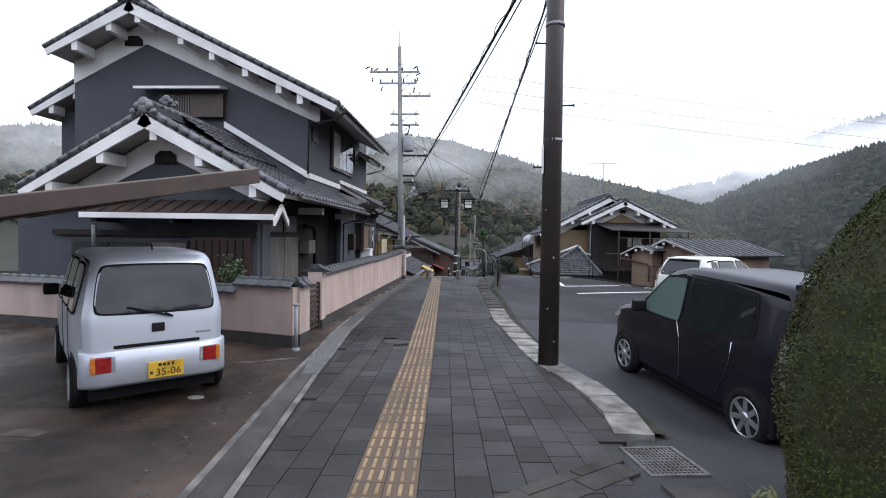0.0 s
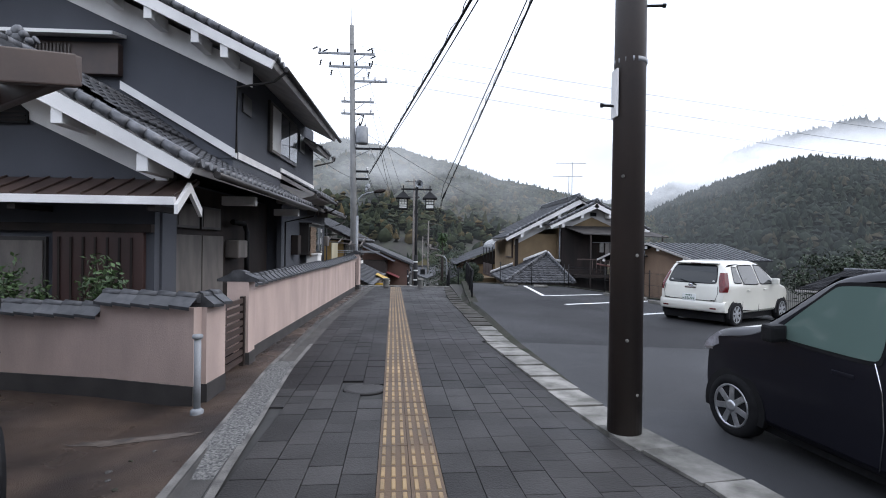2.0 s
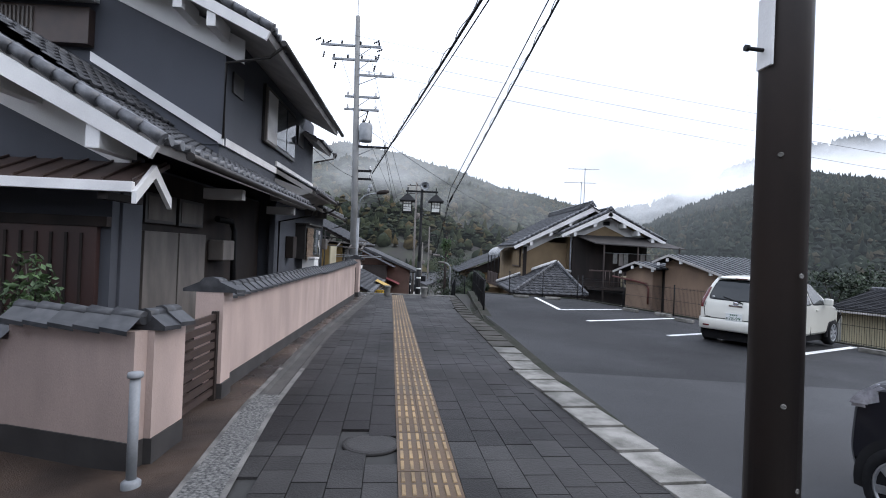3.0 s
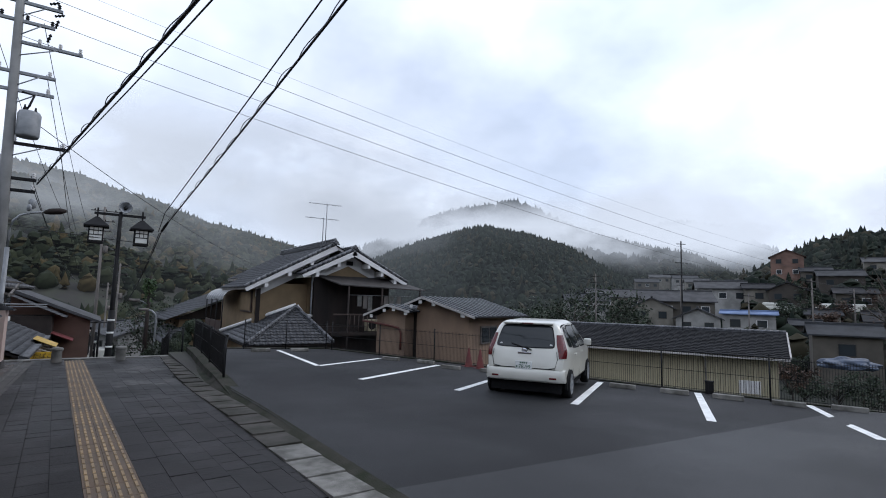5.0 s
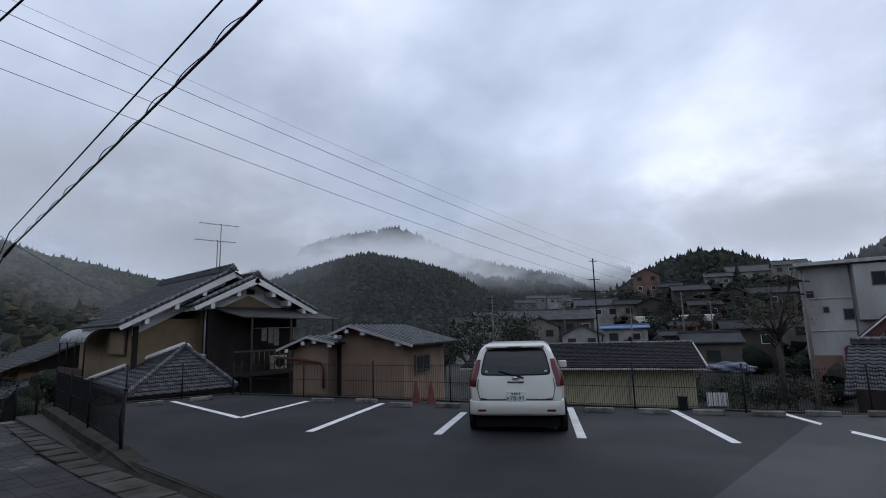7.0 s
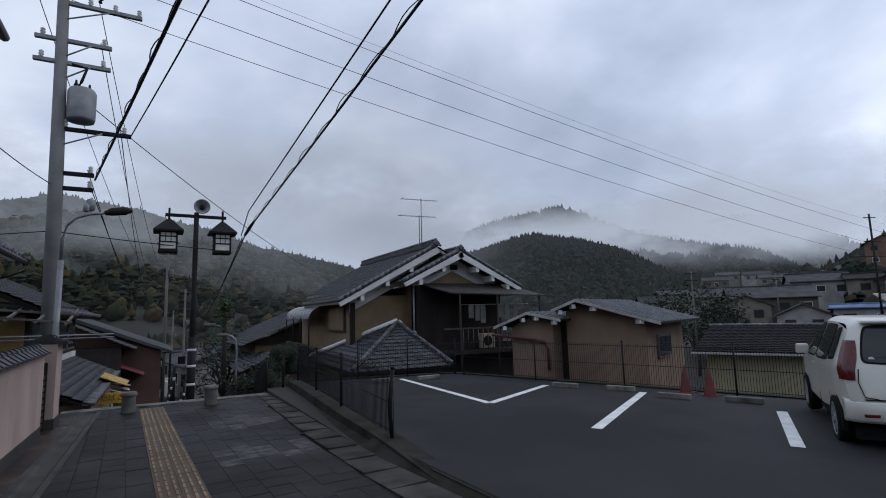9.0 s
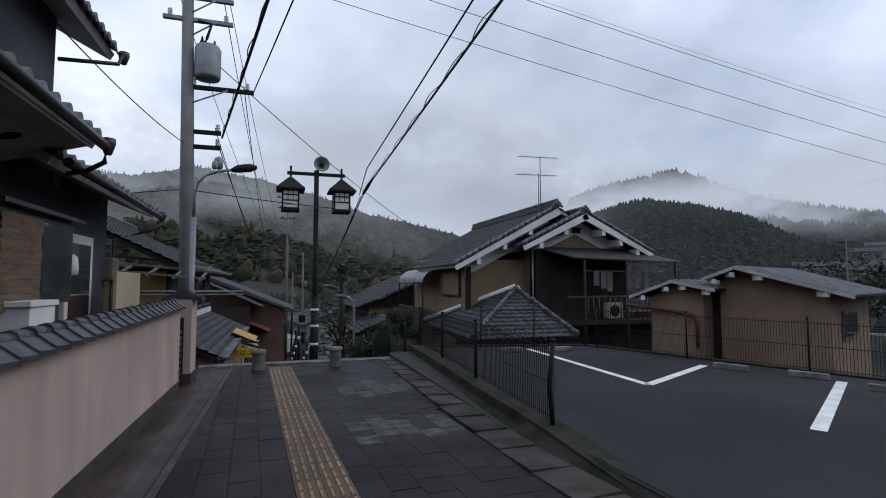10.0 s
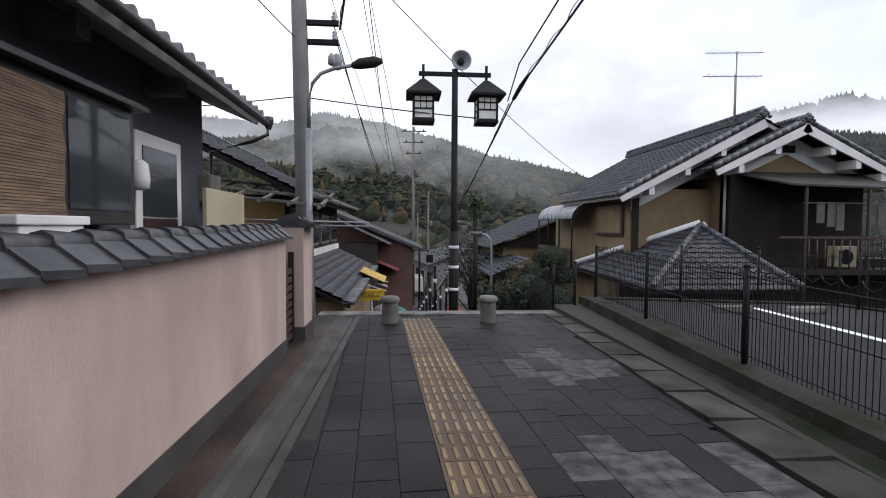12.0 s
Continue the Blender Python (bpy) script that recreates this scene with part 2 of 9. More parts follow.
def box(bm, x0, x1, y0, y1, z0, z1, bev=0.0, mi=0):
    a = B() if bev else bm
    vs = [a.verts.new(c) for c in ((x0, y0, z0), (x1, y0, z0), (x1, y1, z0), (x0, y1, z0), (x0, y0, z1), (x1, y0, z1), (x1, y1, z1), (x0, y1, z1))]
    for q in ((0, 3, 2, 1), (4, 5, 6, 7), (0, 1, 5, 4), (1, 2, 6, 5), (2, 3, 7, 6), (3, 0, 4, 7)):
        a.faces.new([vs[i] for i in q]).material_index = mi
    if bev:
        bmesh.ops.bevel(a, geom=a.edges[:], offset=bev, segments=2, affect="EDGES", profile=0.6)
        merge(bm, a, mi)
    return bm


def merge(bm, other, mi=None, m=None):
    """Puts the faces of other into bm and frees it."""
    idx = {}
    for v in other.verts:
        idx[v] = bm.verts.new(m @ v.co if m is not None else v.co)
    for f in other.faces:
        try:
            g = bm.faces.new([idx[v] for v in f.verts])
            g.material_index, g.smooth = (f.material_index if mi is None else mi), f.smooth
        except ValueError:
            pass
    other.free()
    return bm


def obox(bm, m, sx, sy, sz, bev=0.0, mi=0):
    """A box of that size, centred on the pose m."""
    a = B()
    box(a, -sx / 2, sx / 2, -sy / 2, sy / 2, -sz / 2, sz / 2, bev, mi)
    return merge(bm, a, None, m)


def prism(bm, pts, d, mi=0):
    """A flat polygon of 3D points pushed along the vector d."""
    d = Vector(d)
    a = [bm.verts.new(p) for p in pts]
    b = [bm.verts.new(Vector(p) + d) for p in pts]
    fs = [bm.faces.new(a), bm.faces.new(b[::-1])]
    for i in range(len(a)):
        j = (i + 1) % len(a)
        fs.append(bm.faces.new((a[i], b[i], b[j], a[j])))
    for f in fs:
        f.material_index = mi
    return bm


def tube(bm, pts, r, seg=8, cap=True, mi=0, smooth=True):
    """A round bar along points; r is one radius or one for each point."""
    pts = [Vector(p) for p in pts]
    rs = r if isinstance(r, (list, tuple)) else [r] * len(pts)
    rings = []
    for i, p in enumerate(pts):
        t = (pts[min(i + 1, len(pts) - 1)] - pts[max(i - 1, 0)]).normalized()
        u = t.cross(Vector((0.13, 0.07, 1)) if abs(t.z) < 0.95 else Vector((1, 0.05, 0))).normalized()
        v = t.cross(u)
        rings.append([bm.verts.new(p + (u * math.cos(2 * math.pi * k / seg) + v * math.sin(2 * math.pi * k / seg)) * rs[i]) for k in range(seg)])
    for a, b in zip(rings, rings[1:]):
        for k in range(seg):
            f = bm.faces.new((a[k], a[(k + 1) % seg], b[(k + 1) % seg], b[k]))
            f.smooth, f.material_index = smooth, mi
    if cap:
        for q in (rings[0][::-1], rings[-1]):
            bm.faces.new(q).material_index = mi
    return bm


def lathe(bm, prof, seg=16, m=None, mi=0, smooth=True):
    """Turns (radius, height) pairs about z."""
    a = B()
    rings = [[a.verts.new((r * math.cos(2 * math.pi * k / seg), r * math.sin(2 * math.pi * k / seg), z)) for k in range(seg)] for r, z in prof]
    for p, q in zip(rings, rings[1:]):
        for k in range(seg):
            f = a.faces.new((p[k], p[(k + 1) % seg], q[(k + 1) % seg], q[k]))
            f.smooth = smooth
    a.faces.new(rings[0][::-1]), a.faces.new(rings[-1])
    for f in a.faces:
        f.material_index = mi
    return merge(bm, a, None, m)


def lerp(v, xs, ys):
    return float(np.interp(v, xs, ys))


# ---- ground heights ----
GY, GZ = (-30, -8, 0, 7.6, 16.4, 24, 25), (1.0, 0.35, 0.0, -0.33, -0.44, -0.53, -0.55)


def gz(y):
    """Height of the sloping path."""
    return lerp(y, GY, GZ)


def zp(x, y=12.0):
    """Height of the car park, which falls gently away from the path."""
    far = -0.38 - 0.03 * (max(x, 1.2) - 1.5)
    if y >= 11:
        return far
    dip = lerp(x, (1.75, 2.8), (0.0, 1.0)) * lerp(y, (3.2, 4.6, 5.4, 7.6, 10), (0.0, 0.20, 0.22, 0.02, 0.0))
    return lerp(y, (2, 4.3, 5.5, 8, 11), (gz(2) - 0.02, -0.205, -0.34, -0.46, far)) - dip


def inner(y):
    """Right edge of the paving."""
    return lerp(y, (-6, 2.6, 3.4, 4.2, 5.0, 5.9, 7.1, 8.2, 11.3, 15.7, 18, 20.5, 22.5, 25), (1.0, 1.0, 1.12, 1.27, 1.33, 1.26, 1.0, 0.86, 0.56, 0.46, 0.37, 0.36, 0.42, 0.5))


def gutter(y):
    """Left edge of the paving, where the drain runs."""
    return lerp(y, (-6, 0, 3.6, 6.2, 7.8, 9.5, 14, 22, 25), (-0.6, -0.95, -1.46, -1.83, -2.02, -2.2, -2.43, -2.42, -2.42))


def midline(y):
    return -0.33 - 0.0505 * y


def fence_line(y):
    """Middle of the upstand under the path fence."""
    return lerp(y, (17, 18, 21, 23.2, 25.3), (0.96, 0.98, 1.12, 1.28, 1.38))


def kwidth(y):
    return lerp(y, (0, 5, 7, 15, 18, 22, 25), (0.33, 0.33, 0.36, 0.42, 0.4, 0.34, 0.3))


def far_edge(x, y):
    """Metres beyond the far edge of the car park."""
    # edge runs from (6.5, 23.9) to (13.4, 8.0)
    return ((x - 6.5) * 15.9 + (y - 23.9) * 6.9) / math.hypot(15.9, 6.9)


def street(y):
    return lerp(y, (24.9, 40, 75, 120), (-0.6, -3.9, -6.2, -9))


def terrain(x, y):
    s = far_edge(x, y)
    low = lerp(max(s, y - 26), (0, 20, 60, 120), (-3.6, -4.5, -8.5, -10.5))
    if x < 0.3 + 0.45 and y <= 24.95:
        return gz(y) - (0.06 if x > -2.5 else 0.3)
    if -3.3 < x < 0.75:
        return max(street(y), low) - 0.05 if y < 60 else low
    if x <= -3.3:
        return lerp(y, (24.9, 27, 60, 120), (gz(25) - 0.06, -2.6, -5.5, -9.5))
    if y < 2.2:
        return gz(y) - 0.08
    if s < 0 and y < 25.4:
        return zp(x, y) - 0.09
    return low


bm = B()
xs = sorted({round(v, 3) for v in [*np.arange(-40, 41, 2.0), *np.arange(-4, 16, 0.5), 0.74, 0.76, -3.31, -3.29, *np.arange(-1500, -40, 120), *np.arange(60, 1600, 120), -60, -90, 45, 52, 60, 80, 110]})
ys = sorted({round(v, 3) for v in [*np.arange(-40, 60, 2.0), *np.arange(0, 28, 0.5), 24.94, 24.97, 25.39, 25.42, *np.arange(60, 130, 8), *np.arange(160, 1600, 120), *np.arange(-1500, -40, 120)]})
grid = [[bm.verts.new((x, y, terrain(x, y))) for x in xs] for y in ys]
for j in range(len(ys) - 1):
    for i in range(len(xs) - 1):
        bm.faces.new((grid[j][i], grid[j][i + 1], grid[j + 1][i + 1], grid[j + 1][i]))
solid("ground", bm, M_EARTH, "damp earth and scrub sloping down into the valley", "ground")

# ---- path, drain, kerb, car park ----


def ribbon(bm, a, b, ys, za, zb, mi=0):
    """A strip between two edges a(y) and b(y)."""
    va = [bm.verts.new((a(y), y, za(y))) for y in ys]
    vb = [bm.verts.new((b(y), y, zb(y))) for y in ys]
    for i in range(len(ys) - 1):
        bm.faces.new((va[i], vb[i], vb[i + 1], va[i + 1])).material_index = mi
    return bm


YS = [-6 + 0.4 * i for i in range(78)]
YS[-1] = 24.9
bm = ribbon(B(), lambda y: gutter(y) - 0.02, lambda y: inner(y) + 0.05, YS, lambda y: gz(y) - 0.022, lambda y: gz(y) - 0.022)
pavement = solid("pavement", bm, M_JOINT, "dark stone paved footpath sloping gently downhill", "footpath")

# drain: a shallow channel between two concrete edges, covered by washed pebbles further on
bm = B()
for off0, off1, dz0, dz1 in ((0.0, 0.07, 0.004, 0.004), (0.07, 0.10, 0.004, -0.03), (0.10, 0.24, -0.03, -0.03), (0.24, 0.27, -0.03, 0.004), (0.27, 0.34, 0.004, 0.004)):
    ribbon(bm, lambda y: gutter(y) - off1, lambda y: gutter(y) - off0, [v for v in YS], lambda y: gz(y) + dz1, lambda y: gz(y) + dz0)
bm2 = B()
for o0, o1 in ((0.0, 0.06), (0.28, 0.34)):
    ribbon(bm2, lambda y: gutter(y) - o1, lambda y: gutter(y) - o0, [v for v in YS if v < 11.3], lambda y: gz(y) + 0.008, lambda y: gz(y) + 0.008)
solid("drain_edging", bm2, mat("drain_edging", (0.17, 0.16, 0.147), 0.8, col2=(0.050, 0.047, 0.043), scale=3.5, fine=70, bump=0.3), "pale worn concrete edging of the drain", "drain")
solid("drain", bm, M_DRAIN, "shallow concrete drain channel with raised edges", "drain")
bm = ribbon(B(), lambda y: gutter(y) - 0.30, lambda y: gutter(y) - 0.04, [6.3 + 0.3 * i for i in range(13)], lambda y: gz(y) + lerp(y, (6.3, 6.9), (-0.028, 0.011)), lambda y: gz(y) + lerp(y, (6.3, 6.9), (-0.028, 0.011)))
solid("pebble_strip", bm, M_GRAVEL, "strip of washed grey pebble concrete over the drain", "drain cover")

drive = lambda y: gz(y) - lerp(y, (2, 4.5, 7.5, 9), (0.0, 0.14, 0.1, 0.0))
# driveway and roadside concrete on the house side
bm = ribbon(B(), lambda y: -14.0, lambda y: -3.2, YS, lambda y: drive(y), lambda y: drive(y))
ribbon(bm, lambda y: -3.2, lambda y: gutter(y) - 0.33, YS, lambda y: drive(y), lambda y: gz(y))
solid("driveway", bm, M_DRIVE, "wet brown stained concrete driveway", "driveway")

# kerb line on the car park side
kerb = thing("kerb", None, "line of worn pale concrete kerb slabs", "kerb", kind="structure")
ks = B()
box(ks, -0.5, 0.5, -0.5, 0.5, -0.5, 0.5, 0.02)
KERB_ME = mesh_of(ks, M_KERB)
# Second slab mesh in a darker tone, for the far line and extra rows.
KERB_DARK = KERB_ME.copy()
KERB_DARK.materials.clear()
KERB_DARK.materials.append(mat("dark_kerb", (0.068, 0.062, 0.056), 0.85, spec=0.2, col2=(0.026, 0.025, 0.019), scale=2.5, fine=80, bump=0.3, vary=0.4))
y = 4.3
while y < 24.6:
    L = 0.6 if y < 11 else 0.62
    ym = y + L / 2
    dx = inner(ym + 0.3) - inner(ym - 0.3)
    w = kwidth(ym)
    m = pose(inner(ym) + w / 2 + 0.01, ym, gz(ym) - 0.045 + 0.006 * math.sin(ym * 9), -2, 1.2 * math.sin(ym * 5), -math.degrees(math.atan2(dx, 0.6)))
    piece("kerb_slab", KERB_ME if ym < 13.5 else KERB_DARK, kerb, m @ Matrix.Diagonal((w, math.hypot(L, dx) - (0.024 if ym < 13.5 else 0.008), 0.13, 1)))
    y += L
# two diagonal rows that end the paving, and the slabs that go on past the grate
for x, y, a, w, L in ((0.976, 3.63, -51, 0.10, 0.49), (0.585, 3.315, -51, 0.10, 0.49), (1.0, 3.45, -51, 0.175, 0.5), (0.605, 3.13, -51, 0.175, 0.5), (0.21, 3.0, -51, 0.10, 0.49), (0.21, 2.81, -51, 0.175, 0.5), (1.55, 3.14, 8, 0.40, 0.5), (1.62, 2.62, 8, 0.40, 0.5)):
    piece("kerb_slab", KERB_DARK, kerb, pose(x, y, gz(y) - 0.052, -2, 0, a) @ Matrix.Diagonal((w, L, 0.12, 1)))
bm = ribbon(B(), lambda y: inner(y) + kwidth(y), lambda y: inner(y) + kwidth(y) + 0.16, [v for v in YS if v > 4.2 and v < 19], lambda y: gz(y) + 0.0, lambda y: zp(inner(y) + kwidth(y) + 0.16, y) + 0.01)
solid("kerb_haunch", bm, M_MOSS, "crumbling mossy concrete strip behind the kerb", "kerb")

# car park asphalt
bm = B()
pts = []
rows_y = [2.2 + 0.6 * i for i in range(39)]
rows_y[-1] = 25.35
SEAM = 15  # paler surfacing up to this row
rows_y[SEAM] = 11.45
for yy in rows_y:
    x0 = inner(yy) + (kwidth(yy) + 0.12 if yy > 4.3 else 0.04)
    if yy > 17.5:
        x0 = fence_line(yy) + 0.05
    x1 = 6.5 - (yy - 23.9) * 6.9 / 15.9
    if yy < 8:
        x1 = 26
    row = []
    for k in range(13):
        xx = x0 + (x1 - x0) * (k / 12) ** 2
        row.append(bm.verts.new((xx, yy, zp(xx, yy))))
    pts.append(row)
for i, (a, b) in enumerate(zip(pts, pts[1:])):
    for k in range(12):
        bm.faces.new((a[k], a[k + 1], b[k + 1], b[k])).material_index = 1 if i < SEAM else 0
lot = solid("car_park", bm, M_ASPH, "wet dark asphalt car park surface", "car park")
lot.data.materials.append(M_ASPH_PALE)
bm = B()
v = [bm.verts.new(c) for c in ((-14, -30, gz(-30)), (26, -30, gz(-30)), (26, -6, gz(-6)), (-14, -6, gz(-6)))]
bm.faces.new(v)
v = [bm.verts.new(c) for c in ((1.05, -6, gz(-6) - 0.02), (26, -6, gz(-6) - 0.02), (26, 0, gz(0) - 0.02), (1.05, 0, gz(0) - 0.02))]
bm.faces.new(v)
v = [bm.verts.new(c) for c in ((1.05, 0, gz(0) - 0.02), (26, 0, gz(0) - 0.02), (26, 2.2, zp(26, 2.2)), (1.04, 2.2, zp(1.4, 2.2)))]
bm.faces.new(v)
solid("road", bm, M_ASPH_PALE, "damp asphalt roadway at the top of the path", "road")

# retaining wall round the far edge of the car park
bm = B()
for a, b in (((1.3, 25.35), (5.9, 25.35)), ((5.9, 25.35), (13.4, 8.0)), ((13.4, 8.0), (26, 7.0))):
    d = (Vector((*b, 0)) - Vector((*a, 0)))
    nrm = Vector((d.y, -d.x, 0)).normalized() * -0.18
    lo = [(a[0], a[1], -4.5), (b[0], b[1], -4.5), (b[0], b[1], zp(b[0], 12) + 0.03), (a[0], a[1], zp(a[0], 12) + 0.03)]
    prism(bm, lo, nrm)
solid("retaining_wall", bm, M_MOSS, "stained concrete retaining wall of the car park", "retaining wall")

# painted bay lines
LINES = (((4.0, 24.8), (3.75, 20.37)), ((3.75, 20.37), (6.38, 21.95)), ((3.77, 17.82), (7.33, 20.02)), ((5.03, 15.92), (7.4, 17.35)), ((6.3, 13.93), (9.6, 15.98)), ((7.45, 11.98), (10.6, 14.0)), ((8.55, 10.03), (11.55, 12.1)), ((10.6, 8.98), (12.5, 10.25)), ((9.6, 5.5), (12.6, 7.4)), ((4.2, 7.35), (4.9, 6.95)))
for a, b in LINES:
    a, b = Vector((*a, 0)), Vector((*b, 0))
    d = (b - a).normalized()
    s = Vector((-d.y, d.x, 0)) * 0.075
    bm = B()
    n = 8
    rows = []
    for i in range(n + 1):
        p = a.lerp(b, i / n)
        rows.append([bm.verts.new((q.x, q.y, zp(q.x, q.y) + 0.005)) for q in (p - s, p + s)])
    for r0, r1 in zip(rows, rows[1:]):
        bm.faces.new((r0[0], r0[1], r1[1], r1[0]))
    solid("parking_line", bm, M_PAINT, "white painted parking bay line on asphalt", "road marking", group="parking bay lines")

# concrete wheel stops
ws = B()
box(ws, -0.3, 0.3, -0.06, 0.06, 0, 0.1, 0.015)
STOP_ME = mesh_of(ws, M_KERB)
edge_turn = math.degrees(math.atan2(-15.9, 6.9))
for x, y in ((3.3, 24.3), (4.6, 24.4), (6.5, 21.45), (7.15, 20.45), (7.15, 19.15), (7.8, 18.2), (9.3, 15.1), (9.85, 14.12), (10.4, 13.2), (10.92, 12.22), (11.64, 11.4), (12.0, 10.42), (12.4, 9.7)):
    o = piece("wheel_stop", STOP_ME, None, pose(x, y, zp(x, y), 0, 0, 0 if y > 24 else edge_turn))
    tagged(o, "pale concrete wheel stop block on asphalt", "wheel stop", "wheel stops of the car park")

# ---- roofs ----


def tile_slope(bm, eave0, along, up, width, run, tw=0.27, course=0.24, h=0.035, trim=None):
    """Pan tiles: waves across, stepped courses up the slope. trim(u, v) leaves out cells."""
    along, up = Vector(along).normalized(), Vector(up).normalized()
    nrm = along.cross(up)
    if nrm.z < 0:
        nrm = -nrm
    n, m = max(1, round(width / tw)), max(1, round(run / course))
    prof = ((0, 0.35), (0.12, 0.95), (0.25, 0.8), (0.42, 0.15), (0.62, 0.0), (0.85, 0.12))
    for j in range(m):
        lo, hi = run * j / m, run * (j + 1) / m
        for i in range(n):
            if trim and not trim((i + 0.5) * width / n, (lo + hi) / 2):
                continue
            vs = []
            for f, k in (*prof, (1.0, 0.35)):
                u = (i + f) * width / n
                vs.append((bm.verts.new(Vector(eave0) + along * u + up * lo + nrm * (h * k + 0.028)), bm.verts.new(Vector(eave0) + along * u + up * (hi + 0.01) + nrm * (h * k))))
            base = [bm.verts.new(Vector(eave0) + along * ((i + f) * width / n) + up * lo + nrm * (h * k - 0.008)) for f, k in (*prof, (1.0, 0.35))]
            for (a, b), (c, d), e0, e1 in zip(vs, vs[1:], base, base[1:]):
                bm.faces.new((a, c, d, b)).smooth = True
                bm.faces.new((e0, e1, c, a))
    return bm


def slab(bm, p, along, up, width, run, thick, mi=0):
    """A board of that thickness below a slope."""
    along, up = Vector(along).normalized(), Vector(up).normalized()
    nrm = along.cross(up)
    if nrm.z > 0:
        nrm = -nrm
    p = Vector(p)
    return prism(bm, [p, p + along * width, p + along * width + up * run, p + up * run], nrm * thick, mi)


cap = B()
tube(cap, [(0, -0.13, 0), (0, 0.13, 0.015)], [0.075, 0.062], 8)
RIDGE_ME = mesh_of(cap, M_KAWARA_P)
ec = B()
lathe(ec, [(0.001, 0), (0.07, 0), (0.072, 0.02), (0.06, 0.03), (0.06, 0.26)], 10, pose(0, 0, 0, 90, 0, 0) @ pose(0, 0, -0.26))
EAVE_ME = mesh_of(ec, M_KAWARA_P)


def ridge(parent, a, b, layers=3, w=0.26):
    """A ridge: stacked flat tiles under a row of round ones."""
    a, b = Vector(a), Vector(b)
    d = b - a
    L = d.length
    turn = Matrix.Translation(a) @ d.to_track_quat("Y", "Z").to_matrix().to_4x4()
    bm = B()
    for k in range(layers):
        a2 = B()
        box(a2, -w / 2 + 0.02 * k, w / 2 - 0.02 * k, 0, L, 0.05 * k - 0.04, 0.05 * k + 0.008, 0.006)
        merge(bm, a2, None, turn)
    part("ridge_course", bm, M_KAWARA, parent)
    n = max(1, round(L / 0.25))
    for i in range(n):
        piece("ridge_tile", RIDGE_ME, parent, turn @ pose(0, (i + 0.5) * L / n, 0.05 * layers))
    return turn


def onigawara(parent, p, s=1.0):
    """The scrolled tile that ends a ridge."""
    bm = B()
    m = Matrix.Translation(p)
    for dx, dz, r in ((0, 0.08, 0.11), (-0.10, 0.02, 0.08), (0.10, 0.02, 0.08), (-0.19, -0.08, 0.06), (0.19, -0.08, 0.06), (0, -0.03, 0.11)):
        lathe(bm, [(0.02, -0.07), (r * 0.7, -0.06), (r, 0), (r * 0.7, 0.05), (0.02, 0.06)], 10, m @ pose(dx * s, 0, dz * s, 90, 0, 0) @ Matrix.Scale(s, 4))
    part("ridge_end_tile", bm, M_KAWARA_P, parent)


def rake(parent, peak, tip, y, boards=0.22, inset=0.0, brackets=(0.25, 0.5, 0.75), depth=0.45, wide=None):
    """A gable edge facing -y: edge tiles on top, a white board below, and white purlin ends."""
    peak, tip = Vector((peak[0], y, peak[1])), Vector((tip[0], y, tip[1]))
    d = tip - peak
    L = d.length
    u = d.normalized()
    dn = Vector((-u.z, 0, u.x))
    if dn.z > 0:
        dn = -dn
    n = max(1, round(L / 0.25))
    for i in range(n):
        q = peak + u * (i + 0.5) * L / n
        piece("edge_tile", RIDGE_ME, parent, Matrix.Translation(q + Vector((0, 0.05, 0.02))) @ u.to_track_quat("-Y", "Z").to_matrix().to_4x4())
    for i in range(n):
        q = peak + u * (i + 0.5) * L / n
        piece("verge_tile", EAVE_ME, parent, Matrix.Translation(q - dn * 0.01 + Vector((0, 0.22, 0.03))) @ u.to_track_quat("-Y", "Z").to_matrix().to_4x4() @ Matrix.Scale(0.9, 4))
    bm = prism(B(), [peak + dn * 0.07, tip + dn * 0.07, tip + dn * (0.07 + boards * 0.62), peak + dn * (0.07 + boards)], (0, 0.06, 0))
    part("barge_board", bm, M_WHITE, parent, "white plastered barge board")
    for f in brackets:
        q = peak + u * L * f + dn * (0.07 + boards * 0.8)
        bm = B()
        box(bm, q.x - 0.075, q.x + 0.075, y + 0.03, y + depth, q.z - 0.2, q.z + 0.05, 0.012)
        part("purlin_end", bm, M_WHITE, parent)


def pent_wall(bm, x0, x1, y, z0, ze0, ze1, xp, zpk, th=0.15):
    """A gable wall facing -y."""
    return prism(bm, [(x0, y, z0), (x1, y, z0), (x1, y, ze1), (xp, y, zpk), (x0, y, ze0)], (0, th, 0))


def gable_band(parent, peak, tip, y, top, deep0, deep1, material=None):
    """White plaster between the rake and the dark wall."""
    p, t = Vector((peak[0], y, peak[1] - top)), Vector((tip[0], y, tip[1] - top))
    bm = prism(B(), [p, t, t - Vector((0, 0, deep1)), p - Vector((0, 0, deep0))], (0, -0.03, 0))
    part("gable_plaster", bm, material or M_WHITE, parent, "white plastered gable band")


def hexvent(parent, x, y, z, w=0.34):
    bm = prism(B(), [(x - w / 2, y, z - 0.13), (x + w / 2, y, z - 0.13), (x + w / 2, y, z + 0.04), (x + w / 4, y, z + 0.14), (x - w / 4, y, z + 0.14), (x - w / 2, y, z + 0.04)], (0, -0.03, 0))
    vent = part("gable_vent", bm, M_BLACK, parent, "dark gable vent")
    for k in range(3):
        s = B()
        box(s, x - w / 2 + 0.02, x + w / 2 - 0.02, y - 0.045, y - 0.03, z - 0.10 + 0.06 * k, z - 0.075 + 0.06 * k)
        part("slat", s, M_DARKWOOD, vent)


